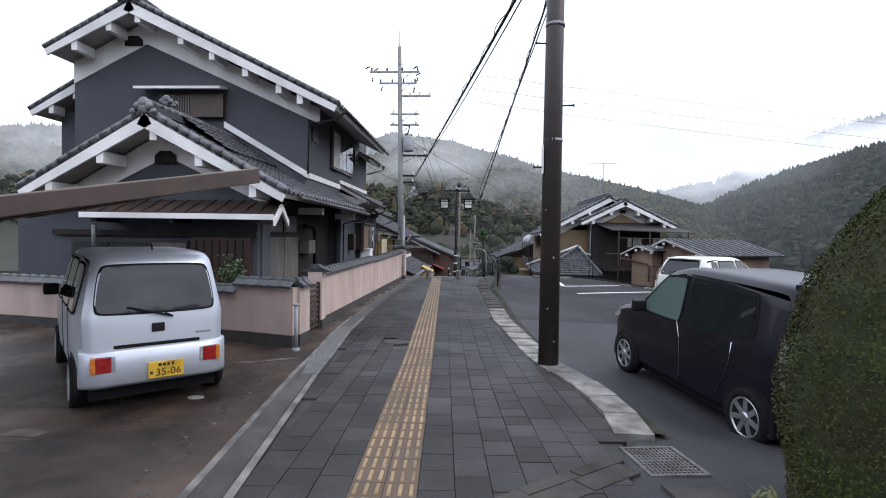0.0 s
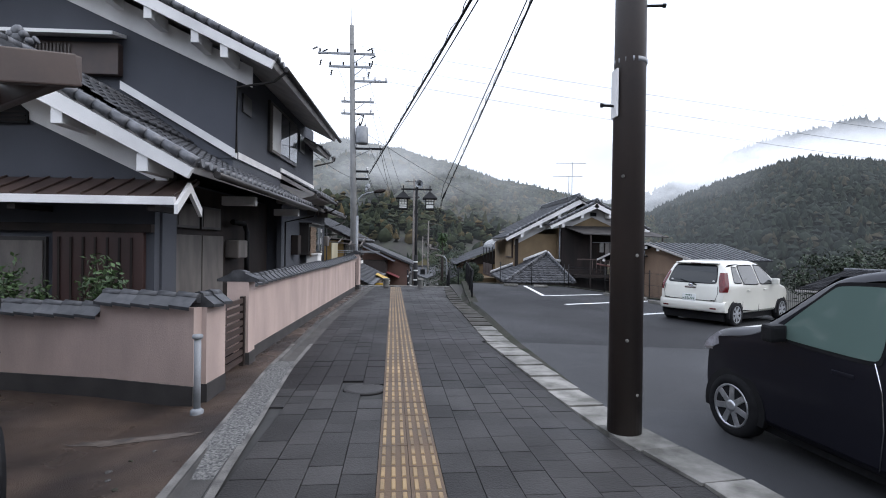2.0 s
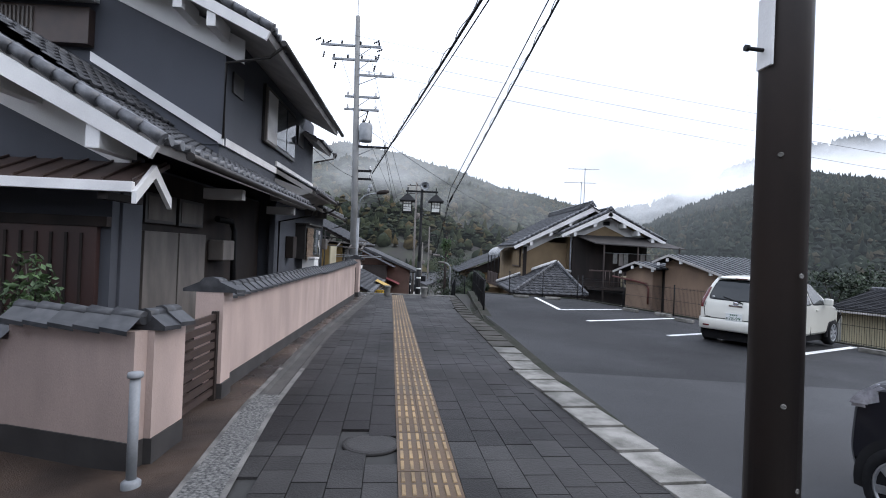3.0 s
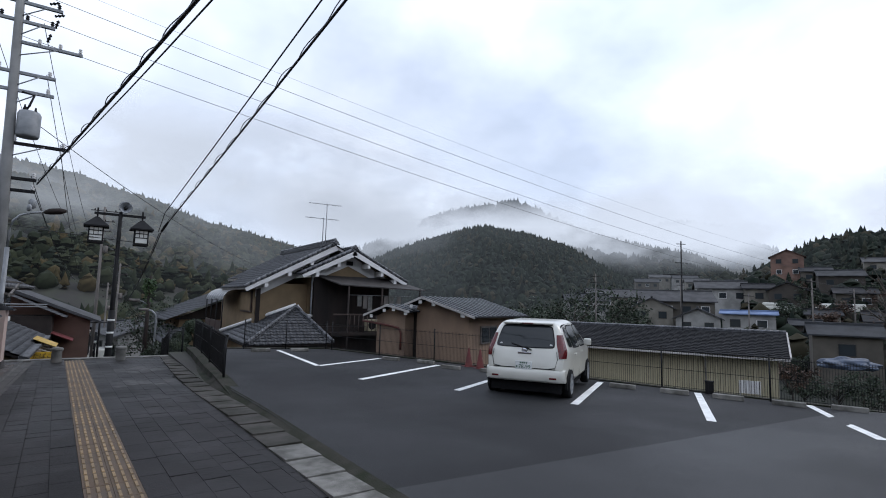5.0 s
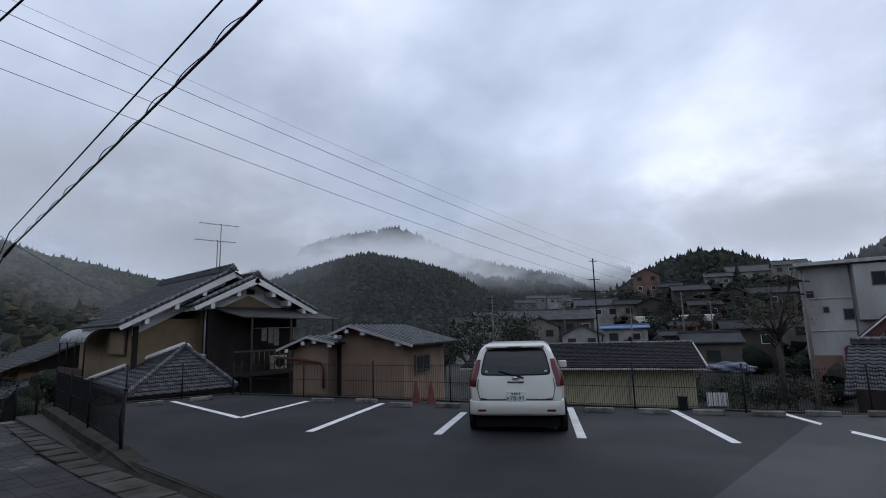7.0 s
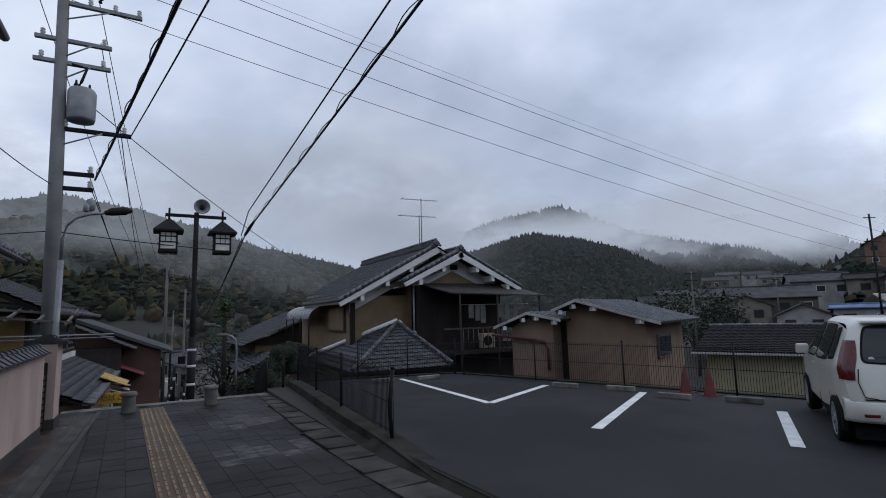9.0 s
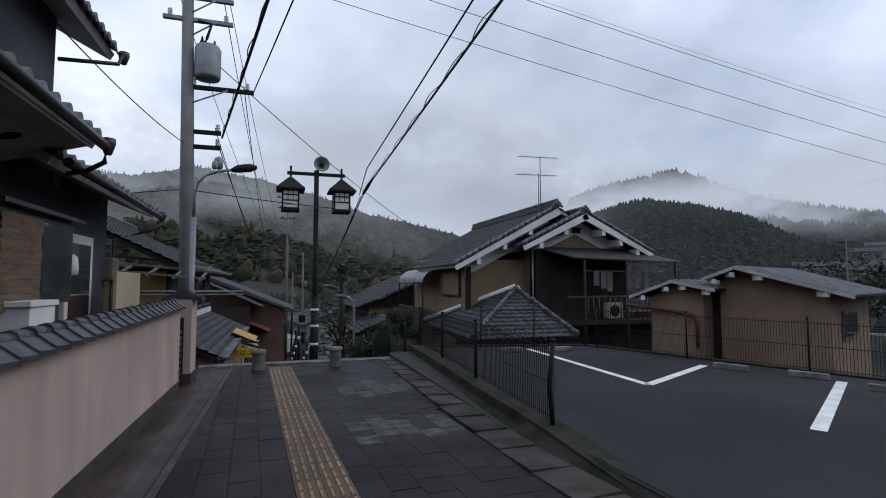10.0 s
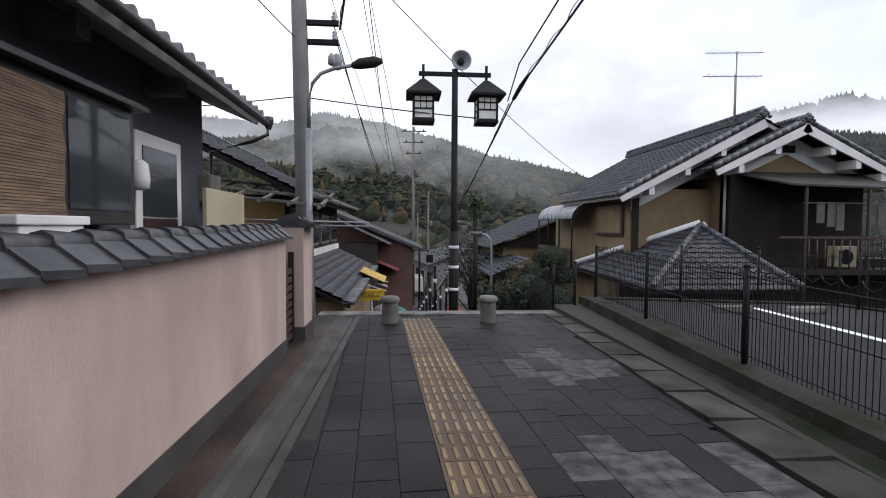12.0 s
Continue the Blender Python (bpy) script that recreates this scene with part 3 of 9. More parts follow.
# ---- the dark grey house ----
house = thing("house", None, "dark grey plastered house with grey tiled gables and white trim", "house")
XR = -4.5
bm = B()
box(bm, -10.8, XR, 13.7, 21.7, 2.72, 5.3)
part("upper_wall", bm, M_GREYWALL, house)
bm = pent_wall(B(), -11.04, -4.43, 13.68, 3.0, 6.05, 4.85, -8.95, 7.15)
part("upper_gable_wall", bm, M_GREYWALL, house)
bm = B()
box(bm, -10.0, XR - 0.45, 10.75, 17.6, -0.6, 2.35)
box(bm, -10.0, XR, 17.6, 24.1, -0.9, 2.6)
part("lower_wall", bm, M_GREYWALL, house)
bm = pent_wall(B(), -9.0, -4.5, 10.6, -0.6, 2.3, 2.3, -6.45, 3.35)
part("lower_gable_wall", bm, M_GREYWALL, house)
bm = B()
box(bm, -4.72, -4.46, 10.75, 11.2, -0.6, 2.3, 0.01)
part("corner_column", bm, M_GREYWALL, house)
bm = B()
box(bm, -4.62, -4.48, 17.45, 17.6, -0.6, 2.3, 0.01)
part("corner_column", bm, M_GREYWALL, house)

# upper roof
UE, UP, ULT = (-3.41, 4.80), (-8.95, 7.50), (-11.29, 6.26)
su = Vector((UP[0] - UE[0], 0, UP[1] - UE[1]))
bm = tile_slope(B(), (UE[0], 12.95, UE[1]), (0, 1, 0), su, 7.4, su.length)
UF = (-3.95, 4.50)
sf = Vector((UP[0] - UF[0], 0, UP[1] - 0.3 - UF[1]))
tile_slope(bm, (UF[0], 20.3, UF[1]), (0, 1, 0), sf, 2.1, sf.length)
sl = Vector((UP[0] - ULT[0], 0, UP[1] - ULT[1]))
tile_slope(bm, (ULT[0], 12.95, ULT[1]), (0, 1, 0), sl, 9.6, sl.length)
tagged(part("upper_roof_tiles", bm, M_KAWARA, house, "grey glazed pan tiles"), kind="stuff")
for o, up, w in (((UE[0] - 0.05, 12.98, UE[1]), su, 7.34), ((UF[0] - 0.05, 20.0, UF[1]), sf, 2.36), ((ULT[0] + 0.03, 12.98, ULT[1]), sl, 9.54)):
    part("upper_soffit", slab(B(), o, (0, 1, 0), up, w, up.length, 0.11), M_SOFFIT, house, "pale boarded soffit")
ridge(house, (UP[0], 12.95, UP[1] + 0.06), (UP[0], 22.5, UP[1] + 0.06), 4)
onigawara(house, (UP[0], 12.88, UP[1] + 0.12), 1.3)
rake(house, (UP[0], UP[1] + 0.03), (UE[0], UE[1] + 0.03), 12.9, 0.26, brackets=(0.06, 0.27, 0.42, 0.58, 0.74, 0.84), depth=0.7)
rake(house, (UP[0], UP[1] + 0.03), (ULT[0], ULT[1] + 0.03), 12.9, 0.26, brackets=(0.3, 0.7), depth=0.7)
gable_band(house, (-8.95, 7.5), (-4.1, 5.13), 13.68, 0.25, 0.62, 0.42)
gable_band(house, (-8.95, 7.5), (-11.04, 6.4), 13.68, 0.25, 0.62, 0.6)
hexvent(house, -9.3, 13.64, 6.7, 0.5)
n = 28
for i in range(n):
    piece("eave_tile", EAVE_ME, house, pose(UE[0] + 0.03, 13.1 + i * 7.2 / n, UE[1] + 0.05, 0, 26, 90) @ pose(0, 0, 0))
# left lower wing of the upper storey
bm = B()
box(bm, -12.2, -10.8, 14.6, 20, -0.6, 5.0)
part("wing_wall", bm, M_GREYWALL, house)
swl = Vector((1.9, 0, 1.05))
bm = tile_slope(B(), (-12.75, 14.1, 4.9), (0, 1, 0), swl, 6.5, swl.length)
tagged(part("wing_roof_tiles", bm, M_KAWARA, house), kind="stuff")
part("wing_soffit", slab(B(), (-12.72, 14.15, 4.9), (0, 1, 0), swl, 6.4, swl.length, 0.1), M_SOFFIT, house)
rake(house, (-10.95, 5.98), (-12.75, 4.95), 14.05, 0.24, brackets=(0.3, 0.7))

# lower roof: right slope runs the whole length, front gable over the entrance wing
LE, LP = (-3.58, 2.27), (-6.48, 3.86)
sr = Vector((LP[0] - LE[0], 0, LP[1] - LE[1]))
cutu = (XR - LE[0]) / sr.x
bm = tile_slope(B(), (LE[0], 9.85, LE[1]), (0, 1, 0), sr, 7.5, sr.length, trim=lambda u, v: u < 3.95 or v < cutu * sr.length + 0.1)
LT = (-9.17, 2.3)
sr2 = Vector((LP[0] - LT[0], 0, LP[1] - LT[1]))
tile_slope(bm, (LT[0], 9.85, LT[1]), (0, 1, 0), sr2, 3.9, sr2.length)
tagged(part("lower_roof_tiles", bm, M_KAWARA, house, "grey glazed pan tiles"), kind="stuff")
bm = slab(B(), (LE[0] - 0.04, 9.88, LE[1]), (0, 1, 0), sr, 3.8, sr.length, 0.1)
slab(bm, (LE[0] - 0.04, 13.68, LE[1]), (0, 1, 0), sr, 3.7, 1.15, 0.1)
slab(bm, (LT[0] + 0.03, 9.88, LT[1]), (0, 1, 0), sr2, 3.8, sr2.length, 0.1)
part("lower_soffit", bm, M_SOFFIT, house, "pale boarded soffit")
ridge(house, (LP[0], 9.85, LP[1] + 0.05), (LP[0], 13.68, LP[1] + 0.05), 3)
onigawara(house, (LP[0], 9.78, LP[1] + 0.08), 1.1)
rake(house, (LP[0], LP[1] + 0.02), (LE[0], LE[1] + 0.02), 9.8, 0.24, brackets=(0.1, 0.42, 0.8), depth=0.75)
rake(house, (LP[0], LP[1] + 0.02), (LT[0], LT[1] + 0.02), 9.8, 0.24, brackets=(0.4, 0.8), depth=0.75)
gable_band(house, (-6.48, 3.86), (-4.3, 2.66), 10.6, 0.22, 0.55, 0.38)
gable_band(house, (-6.48, 3.86), (-9.0, 2.42), 10.6, 0.22, 0.55, 0.38)
hexvent(house, -6.5, 10.56, 3.06, 0.46)
# second, wider gable roof behind the front one
sb = Vector((3.4, 0, 1.95))
bm = tile_slope(B(), (-10.1, 11.0, 2.3), (0, 1, 0), sb, 2.7, sb.length)
tagged(part("rear_gable_tiles", bm, M_KAWARA, house), kind="stuff")
rake(house, (-6.7, 4.28), (-10.1, 2.33), 10.95, 0.22, brackets=(0.5, 0.85))
onigawara(house, (-6.7, 10.9, 4.32), 0.9)
bm = tile_slope(B(), (-5.3, 11.0, 3.28), (0, 1, 0), (-1.4, 0, 0.95), 2.7, 1.7)
tagged(part("rear_gable_tiles_short", bm, M_KAWARA, house), kind="stuff")
bm = B()
prism(bm, [(-4.40, 13.62, 2.98), (-6.75, 13.62, 4.35), (-6.75, 13.62, 4.52), (-4.40, 13.62, 3.15)], (0, 0.05, 0))
box(bm, XR - 0.005, XR + 0.04, 13.65, 17.3, 3.02, 3.17)
box(bm, XR - 0.005, XR + 0.04, 17.3, 21.7, 3.22, 3.34)
part("flashing", bm, M_WHITE, house, "white roof flashing strip")
# the roof steps up along the middle of the long side and down again at its end
ME_, FE_ = (-3.50, 2.66), (-3.82, 2.42)
sm = Vector((-1.05, 0, 0.56))
sv = Vector((-3.2, 0, 1.344))
bm = tile_slope(B(), (ME_[0], 17.3, ME_[1]), (0, 1, 0), sm, 3.0, sm.length)
tile_slope(bm, (FE_[0], 20.0, FE_[1]), (0, 1, 0), sv, 4.6, sv.length)
tagged(part("side_roof_tiles", bm, M_KAWARA, house, "grey glazed pan tiles"), kind="stuff")
bm = slab(B(), (ME_[0] - 0.04, 17.3, ME_[1]), (0, 1, 0), sm, 2.98, sm.length, 0.1)
part("side_soffit", bm, M_SOFFIT, house, "grey plastered side soffit")
bm = prism(B(), [(ME_[0] - 0.06, 17.32, ME_[1] - 0.06), (XR - 0.1, 17.32, ME_[1] + 0.3), (XR - 0.1, 17.32, 2.36), (XR + 0.12, 17.32, 2.36)], (0, 2.9, 0))
part("side_soffit", bm, M_SOFFIT, house, "grey plastered side soffit")
bm = slab(B(), (FE_[0] - 0.04, 20.02, FE_[1]), (0, 1, 0), sv, 4.56, sv.length, 0.1)
part("side_soffit", bm, M_SOFFIT, house, "grey plastered side soffit")
bm = B()
tube(bm, [(ME_[0] + 0.08, 17.3, ME_[1] - 0.05), (ME_[0] + 0.08, 20.15, ME_[1] - 0.08)], 0.055, 8)
tube(bm, [(FE_[0] + 0.08, 20.1, FE_[1] - 0.05), (FE_[0] + 0.08, 24.55, FE_[1] - 0.08)], 0.055, 8)
part("side_gutter", bm, M_BRONZE, house, "dark bronze gutter")
for yy in (18.9, 19.5):
    part("soffit_vent", lathe(B(), [(0.09, -0.02), (0.09, 0.012), (0.06, 0.016)], 14, pose(-4.0, yy, 2.475, 0, 160, 0)), M_BLACK, house, "round dark soffit vent")
for i in range(11):
    piece("eave_tile", EAVE_ME, house, pose(ME_[0] + 0.03, 17.42 + i * 0.27, ME_[1] + 0.05, 0, 28, 90))
for i in range(17):
    piece("eave_tile", EAVE_ME, house, pose(FE_[0] + 0.03, 20.15 + i * 0.27, FE_[1] + 0.05, 0, 24, 90))
for i in range(7):
    piece("eave_tile", EAVE_ME, house, pose(UF[0] + 0.03, 20.5 + i * 0.27, UF[1] + 0.05, 0, 26, 90))
for i in range(n):
    piece("eave_tile", EAVE_ME, house, pose(LE[0] + 0.03, 9.98 + i * 7.2 / n, LE[1] + 0.05, 0, 28, 90))
# gutters and down pipes
bm = B()
tube(bm, [(LE[0] + 0.09, 10.3, LE[1] - 0.06), (LE[0] + 0.09, 17.3, LE[1] - 0.09)], 0.055, 8)
tube(bm, [(UE[0] + 0.09, 13.3, UE[1] - 0.06), (UE[0] + 0.09, 20.3, UE[1] - 0.09)], 0.055, 8)
part("gutter", bm, M_BRONZE, house, "dark bronze gutter")
for pts in ([(UE[0] + 0.05, 13.4, UE[1] - 0.1), (UE[0] - 0.2, 13.5, UE[1] - 0.25), (XR + 0.1, 13.62, UE[1] - 0.35), (XR + 0.1, 13.62, 3.1)], [(UF[0] + 0.09, 22.25, UF[1] - 0.05), (UF[0] + 0.05, 22.2, UF[1] - 0.2), (XR + 0.08, 21.6, UF[1] - 0.45)], [(FE_[0] + 0.09, 24.5, FE_[1] - 0.06), (FE_[0] + 0.09, 24.5, FE_[1] - 0.24), (FE_[0] - 0.1, 24.4, FE_[1] - 0.36), (XR + 0.08, 24.18, FE_[1] - 0.55), (XR + 0.08, 24.18, -0.6)], [(ME_[0] + 0.09, 20.15, ME_[1] - 0.05), (ME_[0] + 0.07, 20.17, ME_[1] - 0.25), (ME_[0] - 0.12, 20.2, ME_[1] - 0.36), (ME_[0] - 0.3, 20.25, ME_[1] - 0.38)], [(LE[0] + 0.09, 17.3, LE[1] - 0.08), (LE[0], 17.4, LE[1] - 0.25), (XR + 0.1, 17.55, 1.85), (XR + 0.1, 17.55, -0.5)]):
    part("down_pipe", tube(B(), pts, 0.028, 8), M_BRONZE, house, "dark bronze down pipe")
for qx, yy, qz in ((FE_[0], 24.55, FE_[1]), (UF[0], 22.3, UF[1]), (ME_[0], 20.2, ME_[1])):
    bm = B()
    lathe(bm, [(0.035, 0), (0.045, 0.02), (0.075, 0.12), (0.07, 0.18)], 8, pose(qx + 0.09, yy, qz - 0.16))
    part("rain_head", bm, M_BRONZE, house)
# eave brackets on the long side
for yy in (13.2, 16.8, 20.9, 22.6):
    bm = B()
    box(bm, XR, -3.85 if yy < 17 else -4.12, yy - 0.08, yy + 0.08, 1.98 if yy < 17 else 2.24, 2.16 if yy < 17 else 2.42, 0.012)
    # Grey past y 17: the soffit's shade is put into the bracket colour.
    part("eave_bracket", bm, M_GREYPANEL if yy > 17 else M_WHITE, house)

# ---- garden wall ----
gw = thing("garden_wall", None, "pink rendered garden wall capped with grey tiles", "garden wall", kind="structure")


def wall_run(parent, a, b, z0a, z0b, z1a, z1b, th=0.16, tiles=True):
    a, b = Vector((*a, 0)), Vector((*b, 0))
    d = (b - a)
    L = d.length
    u = d.normalized()
    nv = Vector((u.y, -u.x, 0)) * th / 2
    P = lambda p, s, z: Vector((p.x, p.y, z)) + nv * s
    bm = prism(B(), [P(a, 1, z0a + 0.16), P(b, 1, z0b + 0.16), P(b, 1, z1b), P(a, 1, z1a)], -nv * 2)
    part("render_face", bm, M_PINK, parent)
    nv2 = nv * 1.12
    bm = prism(B(), [Vector((a.x, a.y, z0a - 0.3)) + nv2, Vector((b.x, b.y, z0b - 0.3)) + nv2, Vector((b.x, b.y, z0b + 0.158)) + nv2, Vector((a.x, a.y, z0a + 0.158)) + nv2], -nv2 * 2)
    part("plinth", bm, M_BASE, parent, "dark damp plinth")
    n = max(1, round(L / 0.24))
    for i in range(n):
        f = (i + 0.5) / n
        p = a.lerp(b, f)
        m = Matrix.Translation((p.x, p.y, z1a + (z1b - z1a) * f)) @ pose(0, 0, 0, 0, 0, math.degrees(math.atan2(u.y, u.x)) - 90) @ pose(0, 0, 0, math.degrees(math.atan2(z1b - z1a, L)))
        piece("cap_tile", CAP_ME, parent, m @ Matrix.Diagonal((th / 0.16, L / n / 0.24, 1, 1)))


cp = B()
for s in (1, -1):
    prof = [(0, 0.105), (s * 0.05, 0.10), (s * 0.12, 0.045), (s * 0.155, 0.02), (s * 0.155, -0.012)]
    va = [cp.verts.new((x, -0.125, z + 0.012)) for x, z in prof]
    vb = [cp.verts.new((x, 0.125, z - 0.006)) for x, z in prof]
    lo = [cp.verts.new((x, -0.125, 0.0 if i < 4 else -0.02)) for i, (x, z) in enumerate(prof)]
    for i in range(4):
        f = cp.faces.new((va[i], va[i + 1], vb[i + 1], vb[i]))
        cp.faces.new((lo[i], lo[i + 1], va[i + 1], va[i]))
tube(cp, [(0, -0.13, 0.10), (0, 0.12, 0.09)], [0.06, 0.05], 8)
CAP_ME = mesh_of(cp, M_CAP)
wall_run(gw, (-3.0, 9.9), (-3.05, 15.75), gz(9.9), gz(15.7), 0.66, 0.68)
wall_run(gw, (-3.05, 15.75), (-3.08, 22.35), gz(15.7), gz(22), 0.65, 0.73)
wall_run(gw, (-2.98, 9.72), (-2.98, 9.98), gz(9.8), gz(9.9), 0.74, 0.74, 0.28)
wall_run(gw, (-3.1, 23.05), (-3.1, 23.6), gz(23), gz(23.5), 0.84, 0.84, 0.3)
wall_run(gw, (-2.82, 8.15), (-2.8, 8.6), gz(8.3), gz(8.5), 0.60, 0.60, 0.16)
wall_run(gw, (-3.9, 8.45), (-2.8, 8.12), gz(8.3), gz(8.3), 0.60, 0.60, 0.16)
wall_run(gw, (-9.6, 9.6), (-3.9, 8.45), gz(9), gz(8.4), 0.46, 0.46, 0.16)

# ---- right-hand tan house ----
rh = thing("tan_house", None, "tan plastered house with grey tiled gable roof and white boards", "house")
bm = B()
box(bm, 4.7, 7.05, 31.0, 38.2, -4.5, 1.96)
box(bm, 7.05, 11.0, 30.4, 38.2, -4.5, 2.3)
part("wall", bm, M_TANWALL, rh)
part("gable_wall", pent_wall(B(), 7.05, 11.0, 30.38, 0.2, 2.6, 2.5, 8.85, 3.45), M_TANWALL, rh)
E1, PK = (4.05, 1.72), (8.1, 3.9)
s1 = Vector((PK[0] - E1[0], 0, PK[1] - E1[1]))
bm = tile_slope(B(), (E1[0], 30.35, E1[1]), (0, 1, 0), s1, 8.6, s1.length, 0.28, 0.28, trim=lambda u, v: not (u > 5.2 and v < 1.1))
s2 = Vector((PK[0] - 12.0, 0, PK[1] - 2.0))
tile_slope(bm, (12.0, 30.35, 2.0), (0, 1, 0), s2, 8.6, s2.length, 0.28, 0.28)
s3 = Vector((8.82 - 6.3, 0, 3.66 - 2.35))
tile_slope(bm, (6.3, 29.65, 2.40), (0, 1, 0), s3, 2.0, s3.length, 0.28, 0.28)
s4 = Vector((8.82 - 11.75, 0, 3.66 - 2.22))
tile_slope(bm, (11.75, 29.65, 2.22), (0, 1, 0), s4, 2.0, s4.length, 0.28, 0.28)
tagged(part("roof_tiles", bm, M_KAWARA, rh, "grey pan tiles"), kind="stuff")
ridge(rh, (PK[0], 30.35, PK[1] + 0.05), (PK[0], 38.9, PK[1] + 0.05), 4)
onigawara(rh, (PK[0], 30.3, PK[1] + 0.1), 0.9)
ridge(rh, (8.82, 29.65, 3.7), (8.82, 31.4, 3.7), 2)
onigawara(rh, (8.82, 29.6, 3.75), 0.8)
rake(rh, (PK[0], PK[1] + 0.02), (E1[0], E1[1] + 0.02), 30.3, 0.24, brackets=(0.3, 0.55, 0.8))
rake(rh, (8.82, 3.68), (6.3, 2.42), 29.6, 0.24, brackets=(0.35, 0.75), depth=0.7)
rake(rh, (8.82, 3.68), (11.75, 2.24), 29.6, 0.24, brackets=(0.3, 0.55, 0.8), depth=0.7)
gable_band(rh, (8.82, 3.66), (7.05, 2.78), 30.38, 0.2, 0.55, 0.5)
gable_band(rh, (8.82, 3.66), (11.0, 2.58), 30.38, 0.2, 0.55, 0.45)
gable_band(rh, (8.1, 3.9), (4.7, 2.08), 31.0, 0.2, 0.6, 0.55)
u1 = s1.normalized() * 1.14
part("soffit", slab(slab(slab(B(), (E1[0] + 0.04, 30.4, E1[1]), (0, 1, 0), s1, 5.1, s1.length, 0.1), (E1[0] + u1.x, 35.5, E1[1] + u1.z), (0, 1, 0), s1, 3.3, s1.length - 1.14, 0.1), (11.95, 30.4, 2.0), (0, 1, 0), s2, 8.4, s2.length, 0.1), M_SOFFIT, rh)

# ---- mountains, woods and low cloud ----


def bearing(deg, d, c=(-1.1, 9.0)):
    return c[0] + d * math.sin(radians(deg)), c[1] + d * math.cos(radians(deg))


def mountain(name, prof, d0, d1, base, trees, size, material, label, seed, foot=0.12, cone=0.4):
    """A wooded ridge: prof gives (bearing, height) of its crest at distance d1, rising from d0; the trees are one joined mesh."""
    rng = random.Random(seed)
    bs, hs = [p[0] for p in prof], [p[1] for p in prof]
    b0, b1 = bs[0], bs[-1]

    def height(b, f):
        crest = lerp(b, bs, hs)
        k = noise.noise(Vector((b * 0.16, f * 2.2, seed))) * 0.10 + noise.noise(Vector((b * 0.5, f * 6, seed + 3))) * 0.035
        s = f ** 0.8
        return base + (crest - base) * min(1.0, max(0.0, s + k * (1 - abs(2 * f - 1) * 0.6)))
    bm = B()
    nb, nf = 70, 14
    rows = []
    for j in range(nf + 1):
        f = j / nf
        row = []
        for i in range(nb + 1):
            b = b0 + (b1 - b0) * i / nb
            x, y = bearing(b, d0 + (d1 - d0) * f)
            row.append(bm.verts.new((x, y, height(b, f))))
        rows.append(row)
    for j in range(nf):
        for i in range(nb):
            bm.faces.new((rows[j][i], rows[j][i + 1], rows[j + 1][i + 1], rows[j + 1][i])).smooth = True
    solid(name, bm, M_EARTH, label, "mountain")
    places = []
    for t in range(trees):
        b = b0 + (b1 - b0) * rng.random()
        f = 1.0 if t % 7 == 0 else min(1.0, foot + (1 - foot) * rng.random() ** 0.75)
        x, y = bearing(b, d0 + (d1 - d0) * f)
        conifer = rng.random() < cone
        places.append((x, y, height(b, f), size * (0.6 + 0.6 * rng.random()) * (1.15 if conifer else 0.85), conifer))
    return crowns(places, rng, material, "mixed conifer and autumn woodland covering the mountainside")


def crowns(places, rng, material, label):
    """Far trees as one joined mesh; places gives (x, y, z, height, conifer)."""
    verts, faces = [], []
    seg = 6
    for x, y, z, h, conifer in places:
        r = h * (0.30 if conifer else 0.55)
        tiers = ((0.0, 0.75), (0.3, 0.95), (0.55, 0.62), (0.78, 0.34)) if conifer else ((0.0, 0.7), (0.28, 1.0), (0.6, 0.92), (0.84, 0.55))
        o = len(verts)
        for hz, hr in tiers:
            a0 = rng.random() * 6
            for k in range(seg):
                rr = r * hr * (0.75 + 0.5 * rng.random())
                verts.append((x + rr * math.cos(a0 + k * 6.283 / seg), y + rr * math.sin(a0 + k * 6.283 / seg), z - 0.1 * h + h * hz + (rng.random() - 0.5) * 0.12 * h))
        verts.append((x + (rng.random() - 0.5) * r * 0.5, y, z + h * (1.0 if conifer else 0.95)))
        for q in range(len(tiers) - 1):
            for k in range(seg):
                p, n2 = o + q * seg + k, o + q * seg + (k + 1) % seg
                faces.append((p, n2, n2 + seg, p + seg))
        for k in range(seg):
            faces.append((o + 3 * seg + k, o + 3 * seg + (k + 1) % seg, o + 4 * seg))
    me = bpy.data.meshes.new("wood")
    me.from_pydata(verts, [], faces)
    me.polygons.foreach_set("use_smooth", [True] * len(faces))
    me.materials.append(material)
    ob = new("woodland", me)
    return tagged(ob, label, "woodland", kind="stuff")


